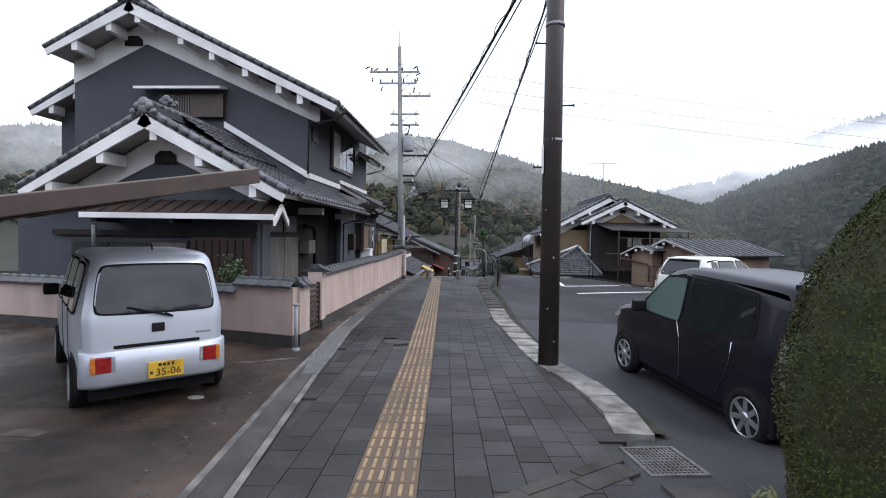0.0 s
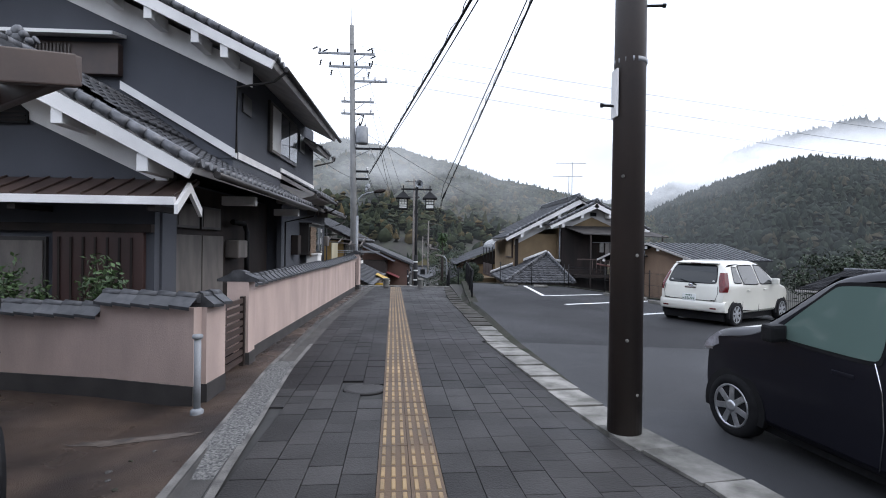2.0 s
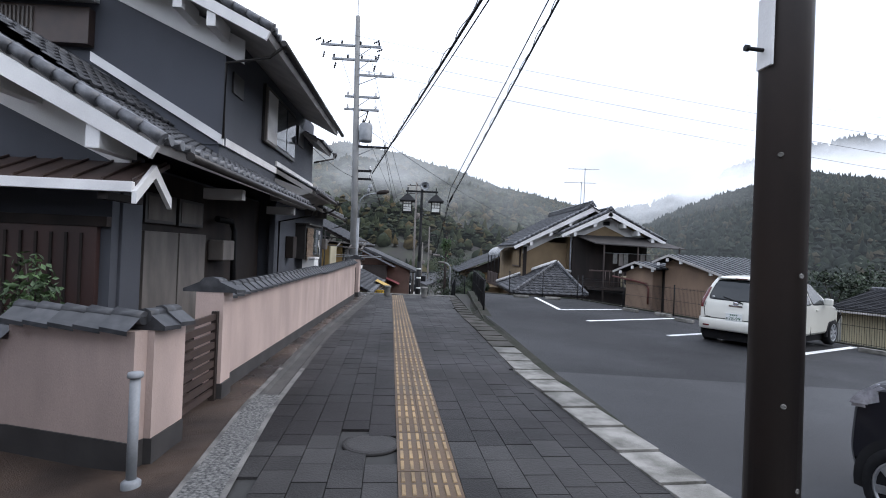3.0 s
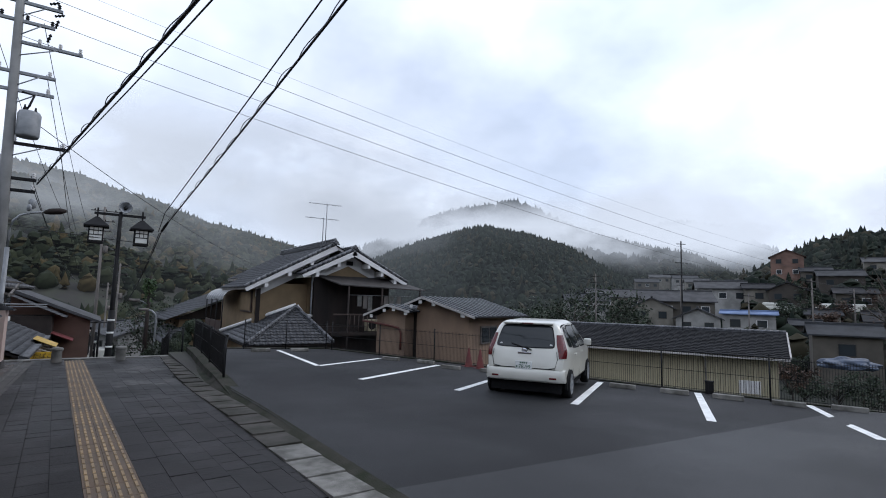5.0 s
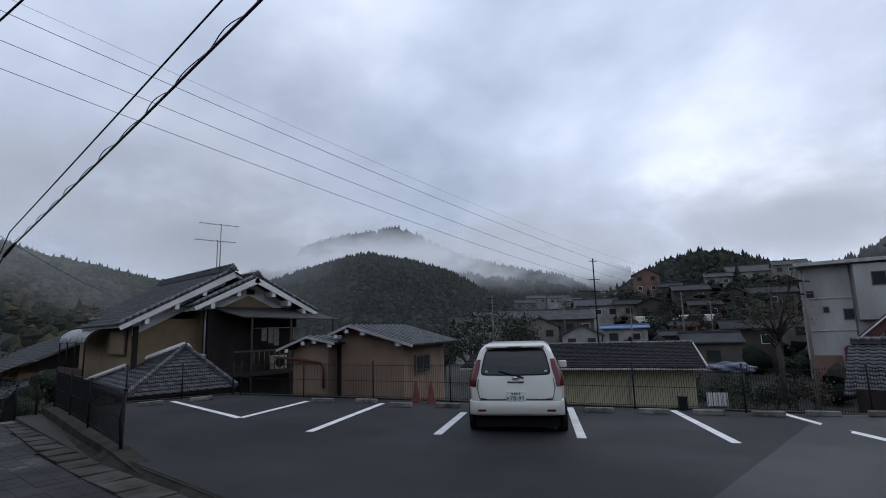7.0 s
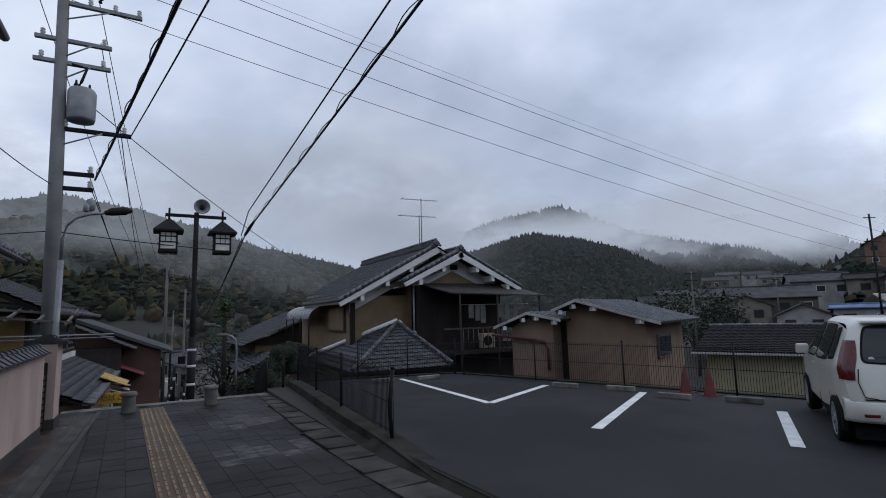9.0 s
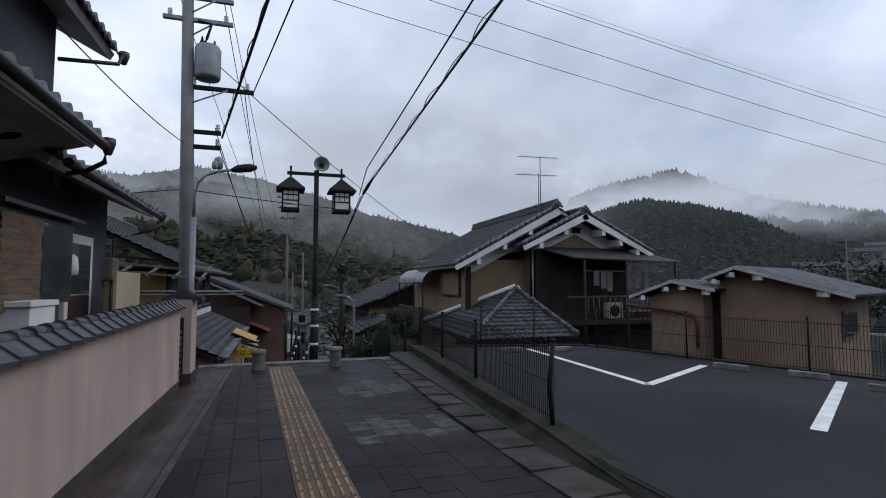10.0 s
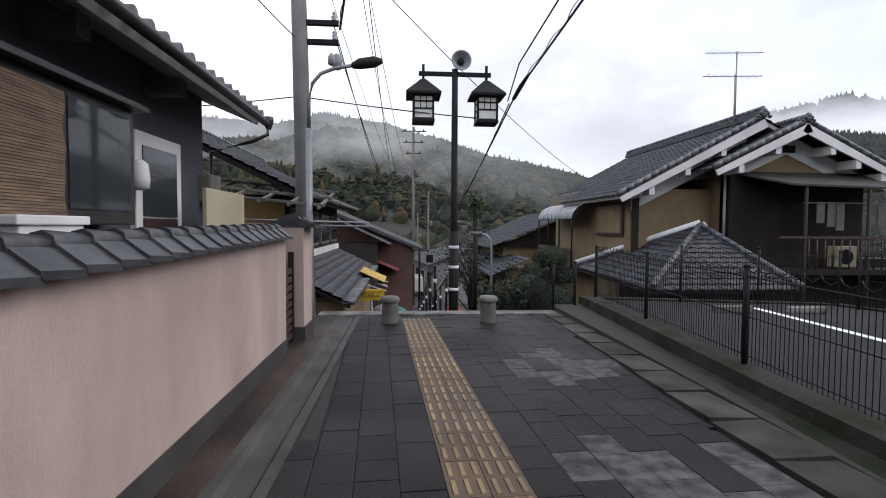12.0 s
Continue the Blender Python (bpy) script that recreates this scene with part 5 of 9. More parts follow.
def vehicle(name, m, label, outline, W, belt, roofz, tumble, paint, wheels, R, rimcol, side_windows, rear_glass, rear_y, tint, plate, plate_mat, plate_xz, lamps, handle_yz, mirror_yz, windscreen, seams=(), bumper=None, plan=0.10):
    """A car that faces +y, its rear at rear_y; outline is its side view in (y, z); the width narrows above the belt and towards the ends."""
    car = thing(name, m, label, "car")
    out = smooth_outline(outline, 3, 0.16)
    y0, y1 = min(p[0] for p in out), max(p[0] for p in out)
    cy, cz = (y0 + y1) / 2, (min(p[1] for p in out) + max(p[1] for p in out)) / 2

    def half(y, z):
        w = W / 2 - (tumble * (z - belt) / (roofz - belt) if z > belt else 0.035 * ((belt - z) / belt) ** 2)
        f = max(0.0, (abs(y - cy) / ((y1 - y0) / 2) - 0.72) / 0.28)
        return w - plan * f * f

    bm = B()
    fr = (0, 0.35, 0.62, 0.8, 0.9, 0.96, 1.0)
    fs = [-f for f in fr[:0:-1]] + list(fr)
    n = len(out)
    nrm = []
    for i in range(n):
        a, b = out[i - 1], out[(i + 1) % n]
        d = Vector((b[0] - a[0], b[1] - a[1]))
        q = Vector((d.y, -d.x)).normalized()
        if q.dot(Vector((out[i][0] - cy, out[i][1] - cz))) < 0:
            q = -q
        nrm.append(q)
    rings = []
    for f in fs:
        k = max(0.0, (abs(f) - 0.8) / 0.2)
        ins = 0.075 * (1 - math.sqrt(max(0.0, 1 - k * k)))
        ring = []
        for (y, z), q in zip(out, nrm):
            yy, zz = y - q.x * ins, z - q.y * ins
            ring.append(bm.verts.new((f * half(yy, zz), yy, zz)))
        rings.append(ring)
    for a, b in zip(rings, rings[1:]):
        for i in range(n):
            j = (i + 1) % n
            bm.faces.new((a[i], a[j], b[j], b[i])).smooth = True
    for ring, s in ((rings[0], -1), (rings[-1], 1)):
        # side: rows of quads between the front and rear edge at each height
        zs = np.linspace(min(v.co.z for v in ring) + 0.004, max(v.co.z for v in ring) - 0.004, 16)
        poly = [(v.co.y, v.co.z) for v in ring]
        rows = []
        for z in zs:
            xs = []
            for (ya, za), (yb, zb) in zip(poly, poly[1:] + poly[:1]):
                if (za > z) != (zb > z):
                    xs.append(ya + (yb - ya) * (z - za) / (zb - za))
            lo, hi = min(xs), max(xs)
            rows.append([bm.verts.new((s * (half(lo + (hi - lo) * k / 18, z) - 0.002), lo + (hi - lo) * k / 18, z)) for k in range(19)])
        for a, b in zip(rows, rows[1:]):
            for k in range(18):
                bm.faces.new((a[k], a[k + 1], b[k + 1], b[k])).smooth = True
    part("body", bm, paint, car)

    def side_panel(pname, pts, s, material, off=0.006, lab=""):
        q = B()
        cyy, czz = sum(p[0] for p in pts) / len(pts), sum(p[1] for p in pts) / len(pts)
        pp = smooth_outline([tuple(p) for p in pts], 3, 0.07)
        ring = [q.verts.new((s * (half(y, z) + off), y, z)) for y, z in pp]
        ctr = q.verts.new((s * (half(cyy, czz) + off), cyy, czz))
        for i in range(len(ring)):
            q.faces.new((ctr, ring[i], ring[(i + 1) % len(ring)]))
        return part(pname, q, material, car, lab)

    for s in (-1, 1):
        for i, pts in enumerate(side_windows):
            c0, c1 = sum(p[0] for p in pts) / len(pts), sum(p[1] for p in pts) / len(pts)
            big = [((y - c0) * 1.07 + c0, (z - c1) * 1.12 + c1) for y, z in pts]
            side_panel("window_seal", big, s, M_RUBBER, 0.004)
            side_panel("side_window", pts, s, tint[i], 0.008, "dark side glass")
        for ys_, zs_ in seams:
            q = B()
            P = [(s * (half(y, z) + 0.003), y, z) for y, z in zip(ys_, zs_)]
            tube(q, P, 0.006, 5)
            part("door_seam", q, M_CHROME if name == "black_car" else M_RUBBER, car)
        for y, z in handle_yz:
            q = B()
            box(q, s * half(y, z) - 0.004, s * half(y, z) + 0.024, y - 0.085, y + 0.085, z - 0.018, z + 0.018, 0.008)
            part("door_handle", q, paint, car)
        y, z = mirror_yz
        q = B()
        box(q, s * half(y, z) + (0.02 if s > 0 else -0.19), s * half(y, z) + (0.19 if s > 0 else -0.02), y - 0.05, y + 0.06, z - 0.07, z + 0.08, 0.03)
        part("wing_mirror", q, M_BLACK if name != "white_car" else paint, car)
        for wy in wheels:
            hx = W / 2 - 0.02
            q = B()
            a = [(s * (hx + 0.012), wy + (R + 0.055) * math.cos(t), R + (R + 0.055) * math.sin(t)) for t in np.linspace(-0.25, math.pi + 0.25, 22)]
            prism(q, a, (-s * 0.05, 0, 0))
            part("wheel_arch", q, M_BLACK, car)
            mw = pose(s * (hx + 0.045 - 0.1), wy, R, 0, 90 * s, 0)
            q = lathe(B(), [(R * 0.66, -0.08), (R * 0.92, -0.085), (R, -0.05), (R, 0.06), (R * 0.93, 0.092), (R * 0.72, 0.098), (R * 0.68, 0.08)], 28, mw)
            wheel = part("wheel", q, M_RUBBER, car, "black tyre on a metal wheel")
            q = lathe(B(), [(R * 0.70, 0.02), (R * 0.70, 0.094), (R * 0.645, 0.098), (R * 0.62, 0.05), (0.02, 0.045)], 28, mw)
            for k in range(7):
                obox(q, mw @ pose(0, 0, 0.075, 0, 0, k * 360 / 7) @ pose(R * 0.36, 0, 0), R * 0.62, 0.055, 0.03, 0.006)
            lathe(q, [(0.055, 0.05), (0.055, 0.092), (0.03, 0.1)], 12, mw)
            part("rim", q, rimcol, wheel)
            part("rim_shadow_disc", lathe(B(), [(0.01, 0.052), (R * 0.6, 0.054), (R * 0.6, 0.056), (0.01, 0.056)], 20, mw), M_BLACK, wheel)

    def rear_y_at(z, x=0.0):
        """The rear surface of the body at that height."""
        best = 9.0
        for (ya, za), (yb, zb) in zip(out, out[1:] + out[:1]):
            if (za > z) != (zb > z):
                best = min(best, ya + (yb - ya) * (z - za) / (zb - za))
        k = max(0.0, (abs(x) / max(half(best, z), 0.1) - 0.8) / 0.2)
        return best + 0.075 * (1 - math.sqrt(max(0.0, 1 - min(k, 1) ** 2)))

    def rear_patch(pname, x0, x1, z0, z1, off, material, lab="", topin=0.0, rnd=0.06):
        q = B()
        pts = smooth_outline([(x0, z0), (x1, z0), (x1 - topin, z1), (x0 + topin, z1)], 3, 0.08)
        cxx, czz = (x0 + x1) / 2, (z0 + z1) / 2
        rr = []
        for k in (1.0, 0.66, 0.33):
            rr.append([q.verts.new((cxx + (x - cxx) * k, rear_y_at(czz + (z - czz) * k, cxx + (x - cxx) * k) - off, czz + (z - czz) * k)) for x, z in pts])
        for a, b in zip(rr, rr[1:]):
            for i in range(len(pts)):
                q.faces.new((a[i], a[(i + 1) % len(pts)], b[(i + 1) % len(pts)], b[i])).smooth = True
        q.faces.new(rr[-1])
        return part(pname, q, material, car, lab)

    gx, gz0, gz1, gin = rear_glass
    rear_patch("rear_seal", -gx - 0.02, gx + 0.02, gz0 - 0.02, gz1 + 0.02, 0.005, M_RUBBER, topin=gin)
    rear_patch("rear_window", -gx, gx, gz0, gz1, 0.009, M_CARGLASS, "dark tinted rear glass", gin)
    for x0, x1, z0, z1, mt, lab in lamps:
        for s in (-1, 1):
            if x0 == 0:
                # tall lamp wrapped round the corner
                q = B()
                rows = []
                for z in np.linspace(z0, z1, 9):
                    yb = rear_y_at(z)
                    hw = half(yb + 0.05, z)
                    w_ = x1 * (0.55 + 0.45 * math.sin(math.pi * (0.15 + 0.75 * (z - z0) / (z1 - z0))))
                    rows.append([q.verts.new(c) for c in ((s * (hw - w_), rear_y_at(z, hw - w_) - 0.008, z), (s * (hw - 0.045), rear_y_at(z, hw - 0.05) - 0.014, z), (s * (hw - 0.006), rear_y_at(z, hw - 0.05) + 0.012, z), (s * (hw + 0.012), yb + 0.085, z), (s * (half(yb + 0.2, z) + 0.008), yb + 0.085 + w_ * 0.8, z))])
                for a, b in zip(rows, rows[1:]):
                    for k in range(4):
                        q.faces.new((a[k], a[k + 1], b[k + 1], b[k])).smooth = True
                part("tail_lamp", q, mt, car, lab)
                continue
            a, b = sorted((s * x0, s * x1))
            q = B()
            yy = min(rear_y_at((z0 + z1) / 2, a), rear_y_at((z0 + z1) / 2, b))
            if bumper and bumper[0] < (z0 + z1) / 2 < bumper[1]:
                yy = rear_y_at((bumper[0] + bumper[1]) / 2) - bumper[2] + 0.004
            box(q, a, b, yy - 0.014, yy + 0.10, z0, z1, 0.012)
            part("tail_lamp", q, mt, car, lab)
    px, pz = plate_xz
    py = rear_y_at(pz) - 0.02
    if bumper and bumper[0] < pz < bumper[1]:
        py = rear_y_at((bumper[0] + bumper[1]) / 2) - bumper[2] - 0.016
    q = B()
    box(q, px - 0.165, px + 0.165, py - 0.008, py + 0.02, pz - 0.083, pz + 0.083, 0.004)
    plt = part("number_plate", q, plate_mat[0], car, plate_mat[2])
    letters(plate, 0.105, plate_mat[1], plt, pose(px + 0.02, py - 0.012, pz - 0.028, 90, 0, 0), "plate_digits")
    bars = [(-0.075 + k * 0.042, 0.036, w, 0.03) for k, w in enumerate((0.03, 0.03, 0.022, 0.022))] + [(-0.15, -0.04, 0.025, 0.03)]
    for bx, bz, w, hgt in bars:
        q = B()
        box(q, px + bx, px + bx + w, py - 0.0105, py - 0.007, pz + bz, pz + bz + hgt)
        part("plate_bar", q, plate_mat[1], plt)
    if windscreen:
        (ya, za), (yb, zb) = windscreen
        q = B()
        pts = []
        for k in range(6):
            y, z = ya + (yb - ya) * k / 5, za + (zb - za) * k / 5
            hw = half(y, z) - 0.10
            d = Vector((-(zb - za), (yb - ya))).normalized() * -1
            pts.append([q.verts.new((hw * f, y + 0.012 * abs(d.x), z + 0.012)) for f in (-1, -0.5, 0, 0.5, 1)])
        for a, b in zip(pts, pts[1:]):
            for k in range(4):
                q.faces.new((a[k], a[k + 1], b[k + 1], b[k]))
        part("windscreen", q, M_CARGLASS, car, "dark windscreen glass")
    q = tube(B(), [(0.06, rear_y_at(gz0 - 0.02) - 0.03, gz0 - 0.02), (-0.02 + 0.16, rear_y_at(gz0 - 0.02) - 0.035, gz0 - 0.06), (-0.28, rear_y_at(gz0 + 0.05) - 0.025, gz0 + 0.06)], 0.011, 6)
    part("rear_wiper", q, M_BLACK, car)
    if bumper:
        z0, z1, dep = bumper
        q = B()
        yy = rear_y_at((z0 + z1) / 2) - dep
        xs = np.linspace(-W / 2 + 0.03, W / 2 - 0.03, 15)
        cols = []
        for x in xs:
            k = max(0.0, (abs(x) / (W / 2) - 0.7) / 0.3)
            yb = yy + 0.16 * k * k
            cols.append([q.verts.new((x, yb + 0.03, z0)), q.verts.new((x, yb, z0 + 0.04)), q.verts.new((x, yb, z1 - 0.03)), q.verts.new((x, yb + 0.03, z1)), q.verts.new((x, yb + 0.14, z1)), q.verts.new((x, yb + 0.14, z0))])
        for a, b in zip(cols, cols[1:]):
            for k in range(6):
                q.faces.new((a[k], a[(k + 1) % 6], b[(k + 1) % 6], b[k])).smooth = k < 3
        q.faces.new(cols[0]), q.faces.new(cols[-1][::-1])
        part("rear_bumper", q, paint, car)
    bm = B()
    box(bm, -W / 2 + 0.12, W / 2 - 0.12, y0 + 0.15, y1 - 0.2, 0.14, 0.3)
    part("underbody", bm, M_RUBBER, car)
    return car, rear_y_at, half


def paint_mat(name, col, metal, rough, coat=0.6):
    m = mat(name, col, rough, metal, col2=tuple(v * 0.9 for v in col), scale=1.5, fine=300, fineamt=0.1)
    b = m.node_tree.nodes["Principled BSDF"]
    b.inputs["Coat Weight"].default_value, b.inputs["Coat Roughness"].default_value = coat, 0.06
    return m


M_SILVER = paint_mat("silver_paint", (0.47, 0.50, 0.55), 0.5, 0.4, 0.3)
M_CARBLACK = paint_mat("black_car_paint", (0.006, 0.006, 0.010), 0.0, 0.4, 0.12)
M_CARBLACK.node_tree.nodes["Principled BSDF"].inputs["Specular IOR Level"].default_value = 0.25
M_CARWHITE = paint_mat("cream_white_paint", (0.60, 0.59, 0.53), 0.0, 0.3, 0.6)
M_RED = mat("red_lens", (0.26, 0.010, 0.010), 0.2, scale=20, spec=0.6)
M_REDDARK = mat("dark_red_lens", (0.11, 0.008, 0.010), 0.2, scale=20, spec=0.5)
M_AMBER = mat("amber_lens", (0.55, 0.17, 0.02), 0.2, scale=20, spec=0.6)
M_CLEAR = mat("clear_lens", (0.46, 0.46, 0.50), 0.15, metal=0.4, scale=20)
M_YPLATE = mat("yellow_plate", (0.60, 0.37, 0.025), 0.5, scale=6, fineamt=0.1)
M_PLATEINK = mat("plate_black", (0.012, 0.012, 0.012), 0.5, scale=6)
M_WPLATE = mat("white_plate", (0.74, 0.75, 0.73), 0.5, scale=6, fineamt=0.1)
M_GREENINK = mat("plate_green", (0.02, 0.10, 0.05), 0.5, scale=6)
M_ALLOY = mat("alloy", (0.55, 0.56, 0.58), 0.3, metal=0.8, scale=10)

VAN_OUT = [(-1.60, 0.36), (-1.66, 0.55), (-1.62, 0.95), (-1.50, 1.52), (-1.38, 1.645), (0.2, 1.66), (0.62, 1.58), (1.02, 1.06), (1.55, 0.92), (1.66, 0.75), (1.66, 0.34), (1.5, 0.30), (-1.5, 0.30)]
van, ry, hf = vehicle("silver_van", pose(-4.34, 6.32, -0.38, 0, 0, 43), "silver kei van with yellow plate parked on the driveway", VAN_OUT, 1.43, 0.98, 1.65, 0.15, M_SILVER, (-1.12, 1.2), 0.275, M_GALV,
    [[(-1.32, 1.02), (-0.72, 1.02), (-0.72, 1.50), (-1.28, 1.50)], [(-0.62, 1.02), (0.08, 1.02), (0.08, 1.52), (-0.62, 1.52)], [(0.18, 1.02), (0.86, 1.02), (0.42, 1.52), (0.18, 1.52)]], (0.565, 1.02, 1.50, 0.07), -1.66, [M_CARGLASS] * 3, "35-06", (M_YPLATE, M_PLATEINK, "yellow number plate with black digits"), (0.06, 0.42),
    [(0.555, 0.60, 0.45, 0.61, M_AMBER, "amber indicator lens"), (0.425, 0.555, 0.45, 0.61, M_RED, "red tail lamp lens"), (0.39, 0.425, 0.45, 0.61, M_CLEAR, "clear reversing lens")], ((-0.5, 0.86), (0.3, 0.86)), (0.78, 1.08), ((1.0, 1.09), (0.6, 1.575)), (((-0.67, -0.67), (0.4, 1.0)), ((0.13, 0.13), (0.4, 1.0))), (0.29, 0.67, 0.05))
bm = B()
box(bm, -0.06, 0.06, ry(0.86) - 0.02, ry(0.86) + 0.02, 0.81, 0.90, 0.012)
part("tailgate_handle", bm, M_BLACK, van)
bm = B()
box(bm, -0.4, 0.4, ry(0.69) - 0.012, ry(0.69) + 0.03, 0.67, 0.705, 0.01)
part("tailgate_seam", bm, M_RUBBER, van)
bm = B()
box(bm, 0.36, 0.52, ry(0.77) - 0.006, ry(0.77), 0.755, 0.775)
part("model_badge", bm, M_GALV, van)
bm = tube(B(), [(0.02, -1.2, 1.66), (0.0, -1.24, 1.72)], 0.012, 6)
part("roof_nozzle", bm, M_BLACK, van)

BC_OUT = [(-1.64, 0.26), (-1.69, 0.50), (-1.68, 0.95), (-1.60, 1.50), (-1.50, 1.64), (0.0, 1.665), (0.42, 1.56), (0.98, 1.06), (1.50, 0.95), (1.66, 0.78), (1.69, 0.40), (1.6, 0.20), (-1.5, 0.20)]
bc, ry, hf = vehicle("black_car", pose(3.26, 6.45, -0.512, 2.2, 0, 11.5), "glossy black kei car with alloy wheels in the car park", BC_OUT, 1.46, 0.98, 1.66, 0.13, M_CARBLACK, (-1.2, 1.2), 0.285, M_ALLOY,
    [[(-1.20, 1.06), (-0.16, 1.0), (-0.16, 1.52), (-1.16, 1.50)], [(-0.04, 1.0), (0.84, 1.02), (0.36, 1.50), (-0.04, 1.53)]], (0.55, 1.06, 1.46, 0.05), -1.69, [M_CARGLASS, M_GREENGLASS], "43-37", (M_YPLATE, M_PLATEINK, "yellow number plate with black digits"), (0.0, 0.62),
    [(0, 0.06, 0.70, 1.16, M_CLEAR, "tall clear tail lamp")], ((-0.62, 0.86), (0.22, 0.86)), (0.72, 1.06), ((0.96, 1.09), (0.42, 1.55)), (((-0.06, -0.08, -0.06, 0.0), (0.26, 0.55, 0.8, 1.0)), ((-0.95, -0.92, -0.84, -0.72), (0.98, 0.75, 0.58, 0.36))), (0.24, 0.58, 0.04))
for s in (-1, 1):
    bm = prism(B(), [(s * 0.50, y, z) for y, z in ((1.24, 0.93), (1.44, 0.94), (1.60, 0.82), (1.645, 0.72), (1.50, 0.74), (1.26, 0.87))], (s * 0.205, 0, 0))
    bmesh.ops.bevel(bm, geom=bm.edges[:], offset=0.025, segments=2, affect="EDGES")
    part("headlight", bm, M_CLEAR, bc, "clear headlight")
bm = B()
box(bm, -0.6, 0.6, -1.86, -1.55, 1.60, 1.66, 0.015)
part("roof_spoiler", bm, M_CARBLACK, bc)
for s in (-1, 1):
    bm = tube(B(), [(s * 0.60, -0.95, 1.53), (s * 0.60, -0.1, 1.56), (s * 0.61, 0.0, 1.56)], 0.02, 6)
    part("rain_visor", bm, M_BROWNMETAL, bc)

WC_OUT = [(-1.74, 0.40), (-1.81, 0.56), (-1.72, 0.98), (-1.45, 1.46), (-1.24, 1.535), (0.0, 1.55), (0.35, 1.48), (1.0, 1.0), (1.6, 0.86), (1.80, 0.68), (1.81, 0.38), (1.65, 0.26), (-1.2, 0.27), (-1.6, 0.36)]
wc, ry, hf = vehicle("white_car", pose(7.45, 15.88, -0.56, 0, 0, -57.5), "cream white hatchback parked in a bay", WC_OUT, 1.665, 0.95, 1.55, 0.25, M_CARWHITE, (-1.22, 1.22), 0.29, M_GALV,
    [[(-1.28, 1.04), (-0.92, 1.02), (-0.92, 1.38), (-1.14, 1.40)], [(-0.84, 1.0), (-0.10, 0.98), (-0.10, 1.42), (-0.84, 1.42)], [(0.0, 0.98), (0.80, 0.98), (0.30, 1.41), (0.0, 1.43)]], (0.60, 1.02, 1.43, 0.10), -1.82, [M_CARGLASS] * 3, "78-99", (M_WPLATE, M_GREENINK, "white number plate with green digits"), (0.0, 0.66),
    [(0, 0.11, 0.82, 1.27, M_REDDARK, "tall red tail lamp")], ((-0.6, 0.84), (0.25, 0.84)), (0.66, 1.02), ((0.96, 1.03), (0.36, 1.47)), (((-0.9, -0.86), (0.4, 1.0)), ((-0.05, -0.05), (0.3, 1.0))), (0.35, 0.60, 0.05))
bm = B()
box(bm, -0.14, 0.14, ry(0.90) - 0.02, ry(0.90) + 0.03, 0.88, 0.92, 0.01)
part("tailgate_handle", bm, M_CHROME, wc)
bm = B()
lathe(bm, [(0.045, 0), (0.05, 0.006), (0.02, 0.012)], 16, pose(0, ry(0.945) - 0.006, 0.955, 90, 0, 0) @ Matrix.Diagonal((1.3, 0.8, 1, 1)))
part("badge", bm, M_CHROME, wc)
# shut lines of the tailgate, the plate recess, bumper reflectors and roof spoiler
for s in (-1, 1):
    pts = [(s * x, ry(z, x) - 0.008, z) for x, z in ((0.50, 0.62), (0.62, 0.64), (0.66, 0.80), (0.64, 0.95))]
    part("tailgate_seam", tube(B(), pts, 0.006, 5), M_RUBBER, wc)
    bm = B()
    box(bm, s * 0.58 - 0.07, s * 0.58 + 0.07, ry(0.47) - 0.058, ry(0.47) - 0.04, 0.42, 0.455, 0.006)
    part("bumper_reflector", bm, M_REDDARK, wc, "dark red bumper reflector")
bm = B()
box(bm, -0.62, 0.62, ry(0.61) - 0.012, ry(0.61) + 0.03, 0.606, 0.618)
part("bumper_gap", bm, M_RUBBER, wc)
bm = B()
box(bm, -0.62, 0.62, ry(0.36) - 0.03, ry(0.36) + 0.05, 0.335, 0.365, 0.01)
part("lower_valance", bm, M_RUBBER, wc, "black lower bumper edge")
bm = B()
box(bm, -0.52, 0.52, ry(1.46) - 0.09, ry(1.46) + 0.12, 1.465, 1.50, 0.014)
spo = part("roof_spoiler", bm, M_CARWHITE, wc)
bm = B()
box(bm, -0.12, 0.12, ry(1.46) - 0.098, ry(1.46) - 0.088, 1.472, 1.488, 0.003)
part("brake_light", bm, M_REDDARK, spo, "high dark red brake light")
for s in (-0.5, 0.52):
    bm = lathe(B(), [(0.03, 0), (0.03, 0.003)], 12, pose(s, ry(1.08) - 0.016, 1.06, 90, 0, 0))
    part("window_sticker", bm, M_WHITE, wc)

# ---- hedge, carport, bollards, drain grate ----


def leaf_cloud(bm, n, place, size, rng):
    """Small bent leaves, one loose piece each."""
    for _ in range(n):
        p, out = place(rng)
        out = Vector(out).normalized()
        q = out.to_track_quat("Z", "Y").to_matrix().to_4x4()
        m = Matrix.Translation(p) @ q @ Euler((rng.uniform(-0.9, 0.9), rng.uniform(-0.9, 0.9), rng.uniform(0, 6.3))).to_matrix().to_4x4()
        s = size * rng.uniform(0.6, 1.3)
        v = [bm.verts.new(m @ Vector(c)) for c in ((-s * 0.5, 0, 0), (0, -s * 0.28, s * 0.08), (s * 0.6, 0, 0), (0, s * 0.28, s * 0.08))]
        bm.faces.new(v)


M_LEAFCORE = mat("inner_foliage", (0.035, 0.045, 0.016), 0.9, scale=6)


